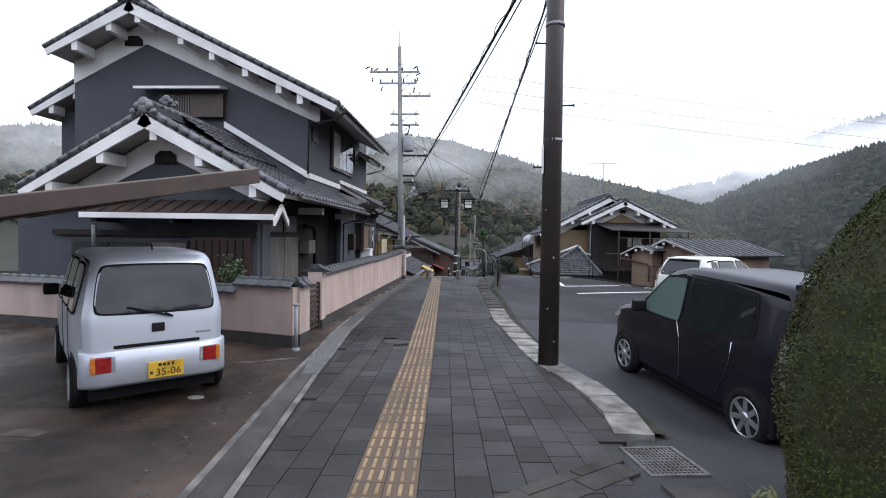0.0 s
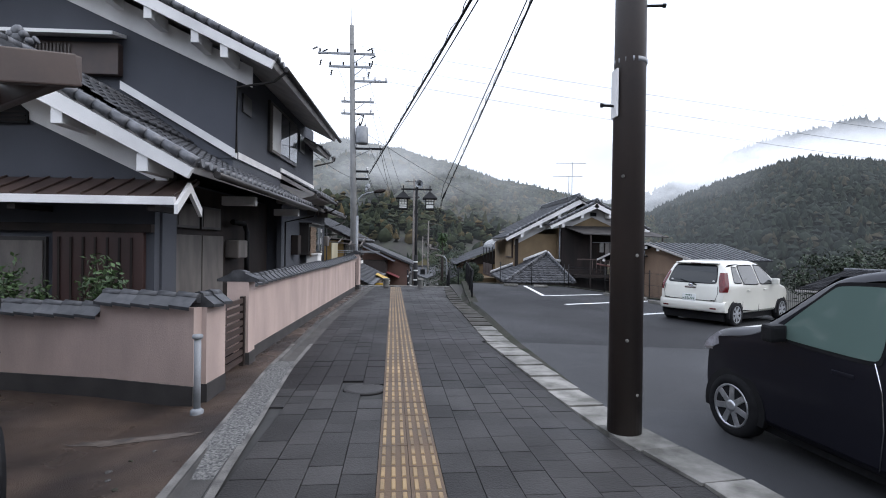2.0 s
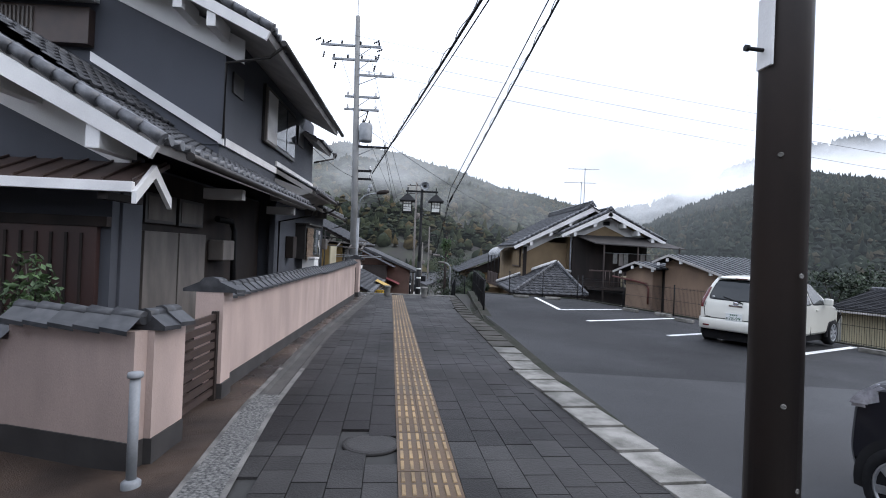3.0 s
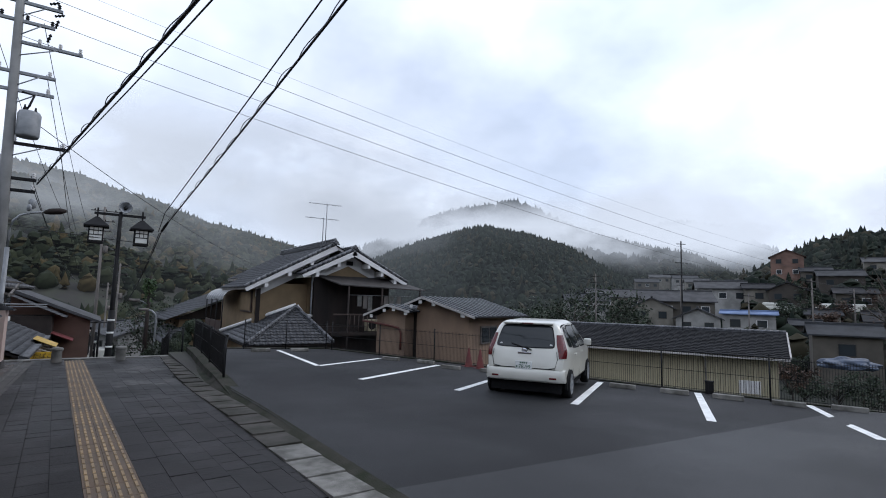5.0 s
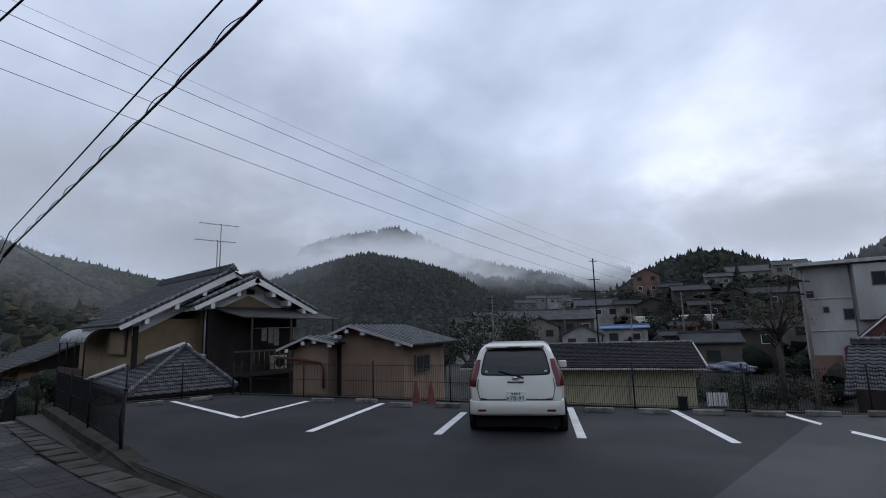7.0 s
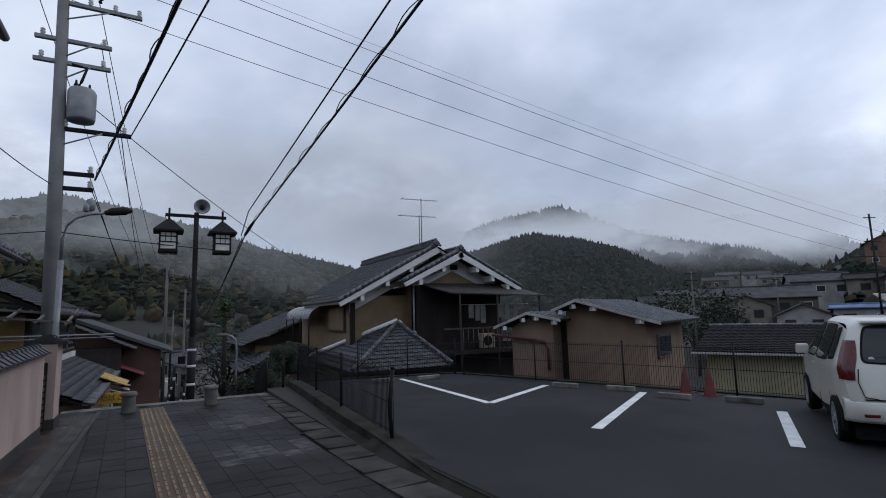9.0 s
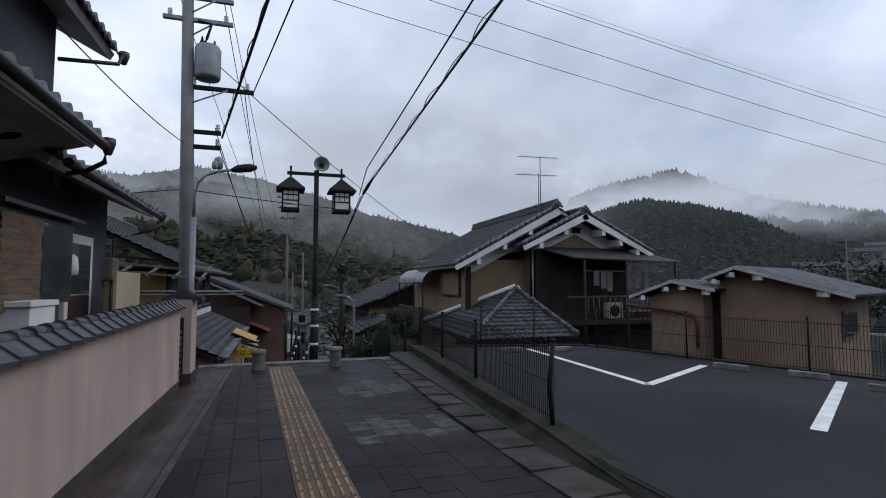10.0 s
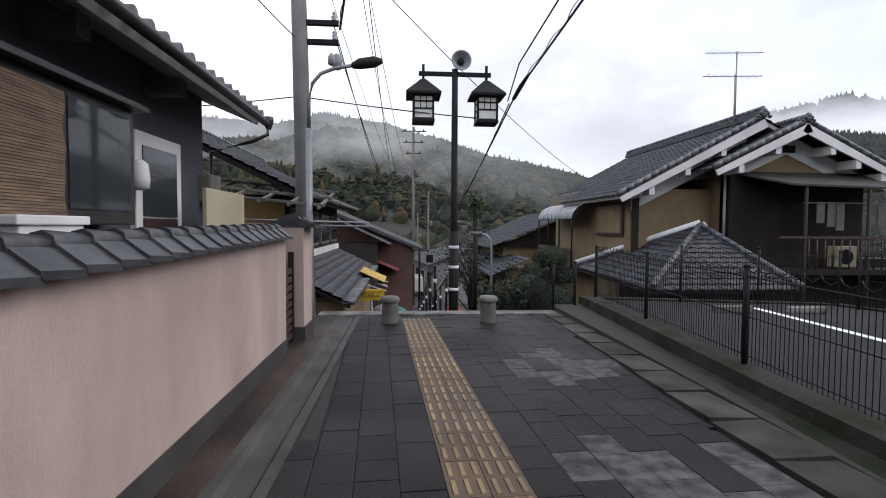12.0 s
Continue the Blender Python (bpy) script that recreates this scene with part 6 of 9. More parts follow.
def hedge_r(z, a):
    base = lerp(z, (-0.3, 0.0, 0.5, 0.9, 1.3, 1.6, 1.85, 2.05, 2.12), (0.74, 0.80, 0.86, 0.84, 0.72, 0.56, 0.36, 0.14, 0.0))
    return base * (1 + 0.06 * noise.noise(Vector((2 * math.cos(a), 2 * math.sin(a), z * 2.2))))


hedge = thing("clipped_hedge", pose(2.62, 2.62, 0), "clipped dome shaped evergreen hedge with browning leaves", "hedge")
bm = B()
rings = []
for j in range(15):
    z = -0.3 + 2.38 * j / 14
    rings.append([bm.verts.new((0.95 * hedge_r(z, a) * math.cos(a), 0.95 * hedge_r(z, a) * math.sin(a), z)) for a in np.linspace(0, 2 * math.pi, 29)[:-1]])
for a, b in zip(rings, rings[1:]):
    for k in range(28):
        bm.faces.new((a[k], a[(k + 1) % 28], b[(k + 1) % 28], b[k])).smooth = True
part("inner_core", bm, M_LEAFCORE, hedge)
bm = B()
rng = random.Random(5)


def on_hedge(r):
    z = -0.28 + 2.38 * r.random() ** 0.9
    a = r.uniform(0, 2 * math.pi)
    q = hedge_r(z, a) * r.uniform(0.93, 1.03)
    return Vector((q * math.cos(a), q * math.sin(a), z)), (math.cos(a), math.sin(a), 0.5)


leaf_cloud(bm, 95000, on_hedge, 0.019, rng)
tagged(part("leaves", bm, M_HEDGE, hedge), kind="stuff")

carport = thing("carport", None, "brown metal carport with weathered translucent roof panels", "carport")
C0 = Vector((-2.37, 5.59, 2.12))
CA, CB = Vector((-0.53, -0.85, -0.21)), Vector((-0.85, 0.53, -0.05))
bm = B()


def beam(bm, a, b, w, h):
    a, b = Vector(a), Vector(b)
    d = b - a
    m = Matrix.Translation((a + b) / 2) @ d.to_track_quat("Y", "Z").to_matrix().to_4x4()
    obox(bm, m, w, d.length, h, 0.008)
    return bm


part("edge_beam", beam(B(), C0, C0 + CA * 2.9, 0.07, 0.16), M_BROWNMETAL, carport)
part("front_beam", beam(B(), C0 + Vector((0, 0, 0.02)), C0 + CB * 4.9, 0.06, 0.13), M_BROWNMETAL, carport)
part("rear_beam", beam(B(), C0 + CA * 2.9, C0 + CA * 2.9 + CB * 4.9, 0.07, 0.16), M_BROWNMETAL, carport)
for k in range(1, 7):
    part("rafter", beam(B(), C0 + CB * 0.8 * k, C0 + CB * 0.8 * k + CA * 2.9, 0.05, 0.07), M_BROWNMETAL, carport)
M_PANEL = mat("weathered_sheet", (0.40, 0.35, 0.28), 0.6, col2=(0.26, 0.22, 0.17), scale=2)
for k in range(7):
    a = C0 + CB * (0.8 * k + 0.02) + Vector((0, 0, 0.085))
    part("roof_sheet", prism(B(), [a, a + CB * 0.76, a + CB * 0.76 + CA * 2.9, a + CA * 2.9], (0, 0, 0.006)), M_PANEL, carport, "weathered beige roof sheet")
for k in range(3):
    part("purlin", beam(B(), C0 + CA * (0.7 + 0.75 * k) + Vector((0, 0, -0.05)), C0 + CA * (0.7 + 0.75 * k) + CB * 4.9 + Vector((0, 0, -0.05)), 0.04, 0.06), M_BROWNMETAL, carport)
pb = C0 + CA * 2.75 + CB * 0.35
bm = B()
box(bm, pb.x - 0.06, pb.x + 0.06, pb.y - 0.06, pb.y + 0.06, gz(pb.y) - 0.2, pb.z, 0.01)
part("post", bm, M_BROWNMETAL, carport)
part("knee_brace", tube(B(), [pb + Vector((0, 0, -0.5)), pb + Vector((-0.06, 0.12, -0.2)), pb + CB * 0.45 + Vector((0, 0, -0.04))], 0.03, 8), M_BROWNMETAL, carport)
pb2 = C0 + CA * 2.75 + CB * 4.5
bm = B()
box(bm, pb2.x - 0.06, pb2.x + 0.06, pb2.y - 0.06, pb2.y + 0.06, gz(pb2.y) - 0.3, pb2.z, 0.01)
part("post", bm, M_BROWNMETAL, carport)

sb_ = thing("steel_bollard", pose(-2.68, 7.8, gz(7.8) - 0.1), "thin grey steel post beside the garden wall", "bollard")
part("tube", tube(B(), [(0, 0, 0), (0, 0, 0.78)], 0.032, 12), M_GALV, sb_)
part("cap", lathe(B(), [(0.045, 0), (0.05, 0.01), (0.045, 0.035), (0.0, 0.04)], 12, pose(0, 0, 0.78)), M_GALV, sb_)
part("foot", lathe(B(), [(0.06, 0), (0.06, 0.1), (0.034, 0.12)], 12, pose(0, 0, 0)), M_GALV, sb_)

for x in (-1.95, -0.52):
    o = thing("stone_bollard", pose(x, 24.2, gz(24.2) - 0.02), "short round stone bollard at the top of the steps", "bollard", "bollards at the steps")
    part("shaft", lathe(B(), [(0.115, 0), (0.12, 0.03), (0.115, 0.30), (0.12, 0.32)], 16), M_STONE, o)
    part("cap", lathe(B(), [(0.13, 0.32), (0.14, 0.335), (0.14, 0.37), (0.12, 0.40), (0.02, 0.41)], 16), M_STONE, o)

M_STEELGR = mat("grate_steel", (0.13, 0.125, 0.12), 0.75, spec=0.3, col2=(0.07, 0.064, 0.06), scale=8)
gr = thing("drain_grate", pose(1.5, 3.82, zp(1.5, 3.82) + 0.006, -2.4, 0, 7), "weathered grey steel drain grate beside the kerb", "drain grate")
bm = B()
for a in (-0.205, 0.205):
    box(bm, a - 0.014, a + 0.014, -0.27, 0.27, -0.05, 0.004)
for b in (-0.256, 0.256):
    box(bm, -0.191, 0.191, b - 0.014, b + 0.014, -0.05, 0.004)
part("rim", bm, M_STEELGR, gr)
for k in range(11):
    bm = B()
    x = -0.16 + 0.032 * k
    box(bm, x - 0.005, x + 0.005, -0.242, 0.242, -0.03, 0.001)
    part("bar", bm, M_STEELGR, gr)
for k in range(9):
    bm = B()
    y = -0.2 + 0.05 * k
    box(bm, -0.191, 0.191, y - 0.005, y + 0.005, -0.03, -0.001)
    part("cross_bar", bm, M_STEELGR, gr)
# Flat black plate below the bars: the hollow's darkness put in as colour.
bm = B()
box(bm, -0.191, 0.191, -0.242, 0.242, -0.062, -0.05)
part("pit", bm, M_BLACK, gr)
# a few dry weeds in the joint past the grate
rng = random.Random(8)
weed = thing("weed_tuft", pose(1.93, 3.16, zp(1.93, 3.16)), "small tuft of yellowed weeds on the asphalt", "weed")
bm = B()
for k in range(46):
    a, L = rng.uniform(0, 6.28), rng.uniform(0.03, 0.10)
    p = Vector((rng.gauss(0, 0.05), rng.gauss(0, 0.07), 0))
    d = Vector((math.cos(a), math.sin(a), 0))
    e = Vector((-d.y, d.x, 0)) * 0.006
    q = p + d * L * 0.55 + Vector((0, 0, L * 0.5))
    bm.faces.new([bm.verts.new(c) for c in (p - e, p + e, q + e * 1.6, q - e * 1.6)])
    w = q + d * L * 0.5 + Vector((0, 0, L * 0.1))
    bm.faces.new([bm.verts.new(c) for c in (q - e * 1.6, q + e * 1.6, w)])
tagged(part("blades", bm, mat("dry_weed", (0.16, 0.15, 0.05), 0.7, col2=(0.07, 0.09, 0.02), scale=9, island=0.5), weed), kind="stuff")
mh = thing("manhole_cover", pose(-1.19, 8.58, gz(8.58) - 0.005, -1.5, 0, 0), "round cast concrete manhole cover in the paving", "manhole cover")
part("disc", lathe(B(), [(0.20, -0.02), (0.21, 0), (0.20, 0.006), (0.17, 0.004), (0.03, 0.006)], 28), M_TILE, mh)
part("ring", lathe(B(), [(0.235, -0.02), (0.235, 0.003), (0.215, 0.003)], 28), M_TILE, mh)
wm = thing("water_meter_lid", pose(-2.75, 5.0, gz(5) - 0.005), "small pale oval water meter lid set in concrete", "meter lid")
part("lid", lathe(B(), [(0.055, 0), (0.055, 0.012), (0.04, 0.016)], 20, Matrix.Diagonal((1.2, 0.8, 1, 1))), M_KERB, wm)
part("collar", lathe(B(), [(0.07, 0), (0.07, 0.008), (0.057, 0.008)], 20, Matrix.Diagonal((1.2, 0.8, 1, 1))), M_KERB, wm)

# pale patches on the driveway and the broken edge beside the drain
M_PALE_PATCH = mat("pale_concrete_patch", (0.088, 0.068, 0.054), 0.8, col2=(0.034, 0.027, 0.023), scale=7, fine=60)
rng = random.Random(31)
for x, y, rx, ry_, seed in ((-4.75, 5.1, 0.55, 0.22, 1), (-3.85, 4.15, 0.2, 0.11, 2), (-2.9, 7.2, 0.5, 0.08, 4)):
    bm = B()
    ring = []
    for k in range(90):
        a = 2 * math.pi * k / 90
        d = Vector((math.cos(a), math.sin(a), seed * 3.1))
        f = 1 + 0.5 * noise.noise(d * 1.4) + 0.35 * noise.noise(d * 4.5) + 0.2 * noise.noise(d * 13)
        xx, yy = x + rx * f * math.cos(a), y + ry_ * f * math.sin(a)
        zz = drive(yy) + 0.003 if xx < -3.2 else drive(yy) + (gz(yy) - drive(yy)) * (xx + 3.2) / (gutter(yy) - 0.33 + 3.2) + 0.004
        ring.append(bm.verts.new((xx, yy, zz)))
    bm.faces.new(ring)
    solid("dry_patch", bm, M_PALE_PATCH, "pale ragged patch on the wet driveway concrete", "stain")
for k in range(26):
    y = 2.6 + 0.17 * k
    x = gutter(y) - 0.62 + 0.10 * math.sin(k * 1.3) - 0.03 * k * 0.2
    bm = B()
    bmesh.ops.create_icosphere(bm, subdivisions=1, radius=rng.uniform(0.012, 0.03))
    for v in bm.verts:
        v.co = Vector((v.co.x * rng.uniform(0.6, 1.6), v.co.y * rng.uniform(0.6, 1.8), v.co.z * 0.35))
    zz = drive(y) + (gz(y) - drive(y)) * (x + 3.2) / (gutter(y) - 0.33 + 3.2)
    bmesh.ops.translate(bm, verts=bm.verts[:], vec=(x, y, zz + 0.004))
    tagged(part("concrete_crumb", bm, M_DRAIN if k % 3 else M_MOSS), "broken crumb of concrete along the cracked edge", "rubble", "crumbs of the broken edge")

# ---- details of the grey house ----
# awning and window in the upper gable
aw = B()
prism(aw, [(-9.04, 13.68, 5.46), (-6.66, 13.68, 5.46), (-6.66, 13.2, 5.36), (-9.04, 13.2, 5.36)], (0, 0, -0.07))
part("window_hood", aw, M_WHITE, house, "white sheet window hood")
bm = B()
box(bm, -8.5, -6.72, 13.5, 13.68, 4.60, 5.24, 0.01)
w1 = part("gable_window", bm, M_BROWNMETAL, house, "dark brown shutter box window")
bm = B()
for k in range(12):
    box(bm, -8.45 + 0.07 * k, -8.42 + 0.07 * k, 13.47, 13.5, 4.66, 5.18)
part("grille", bm, M_GREYPANEL, w1)
# side window of the upper storey with a white louvre shutter
bm = B()
box(bm, XR - 0.02, XR + 0.07, 16.1, 18.95, 3.6, 4.9, 0.01)
w2 = part("side_window_frame", bm, M_BRONZE, house, "dark bronze window surround")
for y0_, y1_ in ((16.95, 17.9), (17.98, 18.86)):
    bm = B()
    box(bm, XR + 0.06, XR + 0.09, y0_, y1_, 3.7, 4.8)
    part("pane", bm, M_GLASS, w2)
bm = B()
box(bm, XR + 0.06, XR + 0.12, 16.1, 16.92, 3.58, 4.82, 0.008)
lv = part("louvre_shutter", bm, M_GREYPANEL, w2, "pale louvred shutter")
for k in range(9):
    bm = B()
    box(bm, XR + 0.12, XR + 0.135, 16.16 + 0.085 * k, 16.2 + 0.085 * k, 3.64, 4.76)
    part("slat", bm, M_WHITE, lv)
bm = B()
box(bm, XR, XR + 0.05, 19.4, 20.1, 4.2, 4.75, 0.008)
part("small_window", bm, M_BRONZE, house)
bm = B()
box(bm, XR, XR + 0.04, 14.2, 14.75, 4.1, 4.5, 0.008)
part("vent_grille", bm, M_BRONZE, house)
# pent roof, doors and windows of the entrance wing
pr = Vector((0, 0.72, 0.3))
bm = slab(B(), (-7.86, 9.88, 1.86), (1, 0, 0), pr, 4.0, pr.length, 0.05)
part("pent_roof", bm, M_BROWNMETAL, house, "brown sheet metal pent roof")
for k in range(14):
    bm = beam(B(), Vector((-7.8 + 0.3 * k, 9.88, 1.875)), Vector((-7.8 + 0.3 * k, 9.88, 1.875)) + pr, 0.02, 0.03)
    part("roof_seam", bm, M_BROWNMETAL, house)
bm = B()
box(bm, -7.86, -3.86, 9.82, 9.88, 1.74, 1.85, 0.006)
part("pent_fascia", bm, M_WHITE, house, "white pent roof fascia")
bm = prism(B(), [(-3.86, 9.82, 1.75), (-3.86, 10.2, 2.08), (-3.86, 10.58, 1.75), (-3.86, 10.58, 1.62), (-3.86, 10.2, 1.94), (-3.86, 9.82, 1.62)], (0.05, 0, 0))
part("pent_gable_trim", bm, M_WHITE, house)
for x in (-7.6, -6.0, -4.2):
    bm = B()
    box(bm, x - 0.05, x + 0.05, 9.9, 10.6, 1.66, 1.74)
    part("pent_bracket", bm, M_DARKWOOD, house)
bm = B()
box(bm, -5.9, -4.62, 10.52, 10.6, -0.5, 1.38, 0.008)
fd = part("sliding_door", bm, M_BROWNDOOR, house, "dark reddish brown sliding door")
for k in range(7):
    bm = B()
    box(bm, -5.82 + 0.17 * k, -5.79 + 0.17 * k, 10.5, 10.52, -0.45, 1.3)
    part("batten", bm, M_DARKWOOD, fd)
bm = B()
box(bm, -8.6, -6.0, 10.54, 10.6, 0.2, 1.3, 0.006)
fw = part("front_window", bm, M_BRONZE, house)
for k in range(3):
    bm = B()
    box(bm, -8.52 + 0.85 * k, -7.74 + 0.85 * k, 10.52, 10.54, 0.26, 1.24)
    part("pane", bm, M_GREYPANEL if k == 2 else M_GLASS, fw, "frosted glass pane" if k == 2 else "")
bm = B()
box(bm, -9.0, -4.5, 10.5, 10.6, 1.38, 1.5, 0.006)
part("lintel", bm, M_DARKWOOD, house)
bm = tube(B(), [(-7.9, 10.3, 1.15), (-7.9, 10.3, 1.6)], 0.05, 10)
part("pipe_cowl", bm, M_GALV, house)
# porch side: panels, transom lights and a dark sheet filling the recess
bm = B()
box(bm, -5.0, -4.9, 11.3, 17.5, -0.5, 2.3)
part("porch_lining", bm, M_DARKWOOD, house)
for k in range(2):
    bm = B()
    box(bm, -4.9, -4.84, 12.0 + 1.1 * k, 13.05 + 1.1 * k, -0.45, 1.38, 0.008)
    part("porch_panel", bm, M_GREYPANEL, house, "weathered grey plywood panel")
for k in range(2):
    bm = B()
    box(bm, -4.9, -4.82, 11.95 + 1.05 * k, 12.9 + 1.05 * k, 1.5, 1.95, 0.008)
    o = part("transom_light", bm, M_BRONZE, house)
    bm = B()
    box(bm, -4.82, -4.81, 12.02 + 1.05 * k, 12.83 + 1.05 * k, 1.55, 1.9)
    part("pane", bm, M_GREYPANEL, o)
bm = B()
box(bm, -4.9, -4.6, 14.4, 15.0, 0.9, 1.3, 0.03)
part("meter_box", bm, M_GREYPANEL, house, "grey meter box")
part("porch_pipe", tube(B(), [(-4.7, 14.3, 1.7), (-4.65, 14.9, 1.68), (-4.65, 15.1, 1.5), (-4.65, 15.1, 0.2)], 0.06, 8), M_BLACK, house)
# far part of the long side: oriel window with blind, service door, boards
bm = B()
box(bm, XR - 0.02, XR + 0.3, 19.72, 21.72, 0.86, 1.9, 0.012)
orl = part("oriel_window", bm, M_BRONZE, house, "dark bronze box window")
for y0_, y1_ in ((19.8, 20.72), (20.8, 21.64)):
    bm = B()
    box(bm, XR + 0.295, XR + 0.31, y0_, y1_, 0.98, 1.8)
    part("pane", bm, M_GLASS, orl)
bm = B()
box(bm, XR - 0.02, XR + 0.42, 19.66, 21.78, 1.88, 1.93, 0.006)
part("sill_top", bm, M_BRONZE, orl)
M_BLIND = mat("bamboo_blind", (0.20, 0.135, 0.085), 0.8, col2=(0.11, 0.075, 0.05), scale=3, fine=90, stretchz=9)
blind = thing("bamboo_blind", None, "brown split bamboo blind hanging over the window", "blind")
for k in range(46):
    bl = B()
    box(bl, XR + 0.33 + 0.006 * math.sin(k * 0.5), XR + 0.342 + 0.006 * math.sin(k * 0.5), 19.8 + 0.012 * math.sin(k * 1.7), 20.7 + 0.012 * math.sin(k * 0.33), 0.82 + 0.0215 * k, 0.838 + 0.0215 * k)
    part("slat", bl, M_BLIND, blind)
bm = B()
box(bm, XR, XR + 0.07, 22.2, 23.25, -0.6, 1.82, 0.01)
sd = part("service_door", bm, M_WHITE, house, "white framed service door")
bm = B()
box(bm, XR + 0.06, XR + 0.085, 22.33, 23.1, 0.95, 1.68)
part("pane", bm, M_GLASS, sd)
bm = B()
box(bm, XR + 0.06, XR + 0.085, 22.33, 23.1, -0.6, 0.93)
part("door_panel", bm, M_BROWNDOOR, sd)
bm = B()
lathe(bm, [(0.03, 0), (0.085, 0.02), (0.09, 0.12), (0.075, 0.26), (0.03, 0.3)], 14, pose(XR + 0.16, 22.1, 1.2))
wlp = part("wall_lamp", bm, M_WHITE, house, "white glass wall lamp")
bm = B()
box(bm, XR, XR + 0.1, 22.0, 22.14, 1.34, 1.44, 0.01)
part("bracket", bm, M_GALV, wlp)
bm = B()
box(bm, -4.0, -3.95, 22.75, 24.1, 0.2, 1.28, 0.01)
ob = tagged(part("screen_board", bm, M_CREAM), "plain beige screen board beside the door", "screen board")
bm = B()
box(bm, -4.1, -3.9, 22.9, 23.0, -0.6, 0.2)
box(bm, -4.1, -3.9, 23.8, 23.9, -0.6, 0.2)
part("leg", bm, M_GALV, ob)
bm = B()
box(bm, -4.32, -3.95, 19.95, 20.55, 0.4, 0.86, 0.012)
ob = tagged(part("storage_box", bm, M_WHITE), "white metal storage cabinet below the window", "cabinet")
bm = B()
box(bm, -4.34, -3.93, 19.91, 20.59, 0.86, 0.92, 0.01)
part("lid", bm, M_WHITE, ob)
bm = B()
box(bm, -4.28, -4.0, 20.0, 20.5, -0.7, 0.4)
part("stand", bm, M_GREYPANEL, ob)
bm = B()
box(bm, XR, XR + 0.22, 18.6, 19.0, 0.9, 1.5, 0.02)
part("electric_box", bm, M_DARKWOOD, house)
bm = B()
box(bm, XR - 0.1, XR + 0.16, 23.95, 24.35, 1.15, 1.55, 0.04)
part("water_heater", bm, M_GREYPANEL, house, "grey wall mounted heater")
# timber gates in the wall
for y0_, y1_, x in ((8.62, 9.7, -2.9), (22.4, 23.0, -3.08)):
    g = thing("slatted_gate", pose(x, 0, 0), "dark brown slatted gate in the garden wall", "gate", "garden gates")
    for ya in (y0_, y1_ - 0.05):
        bm = B()
        box(bm, -0.03, 0.03, ya, ya + 0.05, gz(y0_) - 0.1, 0.55)
        part("stile", bm, M_DARKWOOD, g)
    for k in range(9):
        bm = B()
        z = gz(y0_) + 0.05 + 0.095 * k
        box(bm, -0.015, 0.015, y0_ + 0.04, y1_ - 0.04, z, z + 0.06)
        part("slat", bm, M_BROWNMETAL, g)
# plants behind the wall
for px_, py_, h_, n_ in ((-4.45, 9.35, 0.75, 420), (-5.55, 9.5, 0.6, 380), (-6.0, 9.7, 0.8, 420), (-7.2, 9.9, 0.55, 260)):
    sh = thing("shrub", pose(px_, py_, 0.1), "small green garden shrub behind the wall", "shrub", "garden shrubs")
    rng = random.Random(int(px_ * 100))
    stems = B()
    tips = []
    for k in range(6):
        a = rng.uniform(0, 6.3)
        t = Vector((0.22 * math.cos(a), 0.18 * math.sin(a), h_ * rng.uniform(0.7, 1.2)))
        tube(stems, [(0, 0, -0.4), t * 0.5 + Vector((0, 0, 0.06)), t], [0.014, 0.01, 0.004], 5)
        tips += [t, t * 0.8, t * 0.62]
    part("stem", stems, M_BARK, sh)
    lv = B()
    leaf_cloud(lv, n_, lambda r: (r.choice(tips) + Vector((r.gauss(0, 0.065), r.gauss(0, 0.06), r.gauss(0, 0.06))), (r.uniform(-1, 1), r.uniform(-1, 1), 0.8)), 0.07, rng)
    tagged(part("foliage", lv, M_LEAF, sh), kind="stuff")

# ---- car park fences ----


def mesh_panel(parent, a, b, h, pitch=0.05, zrow=(0.06, 0.5, 0.95)):
    """Welded wire: one joined part of thin uprights, and its rails."""
    a, b = Vector(a), Vector(b)
    L = (b - a).length
    n = int(L / pitch)
    verts, faces = [], []
    u = (b - a).normalized()
    s = Vector((-u.y, u.x, 0)).normalized() * 0.0042
    t = u * 0.0042
    for i in range(n + 1):
        p = a.lerp(b, i / n)
        o = len(verts)
        for q in (p - t, p + s, p + t, p - s):
            verts += [q[:], (q.x, q.y, q.z + h)]
        for k in range(4):
            j = (k + 1) % 4
            faces.append((o + 2 * k, o + 2 * j, o + 2 * j + 1, o + 2 * k + 1))
    me = bpy.data.meshes.new("wires")
    me.from_pydata(verts, [], faces)
    me.materials.append(M_BLACK)
    ob = new("wire_mesh", me)
    ob.parent = parent
    tagged(ob, kind="stuff")
    for f in zrow:
        part("rail", tube(B(), [a + Vector((0, 0, h * f)), b + Vector((0, 0, h * f))], 0.006, 5), M_BLACK, parent)


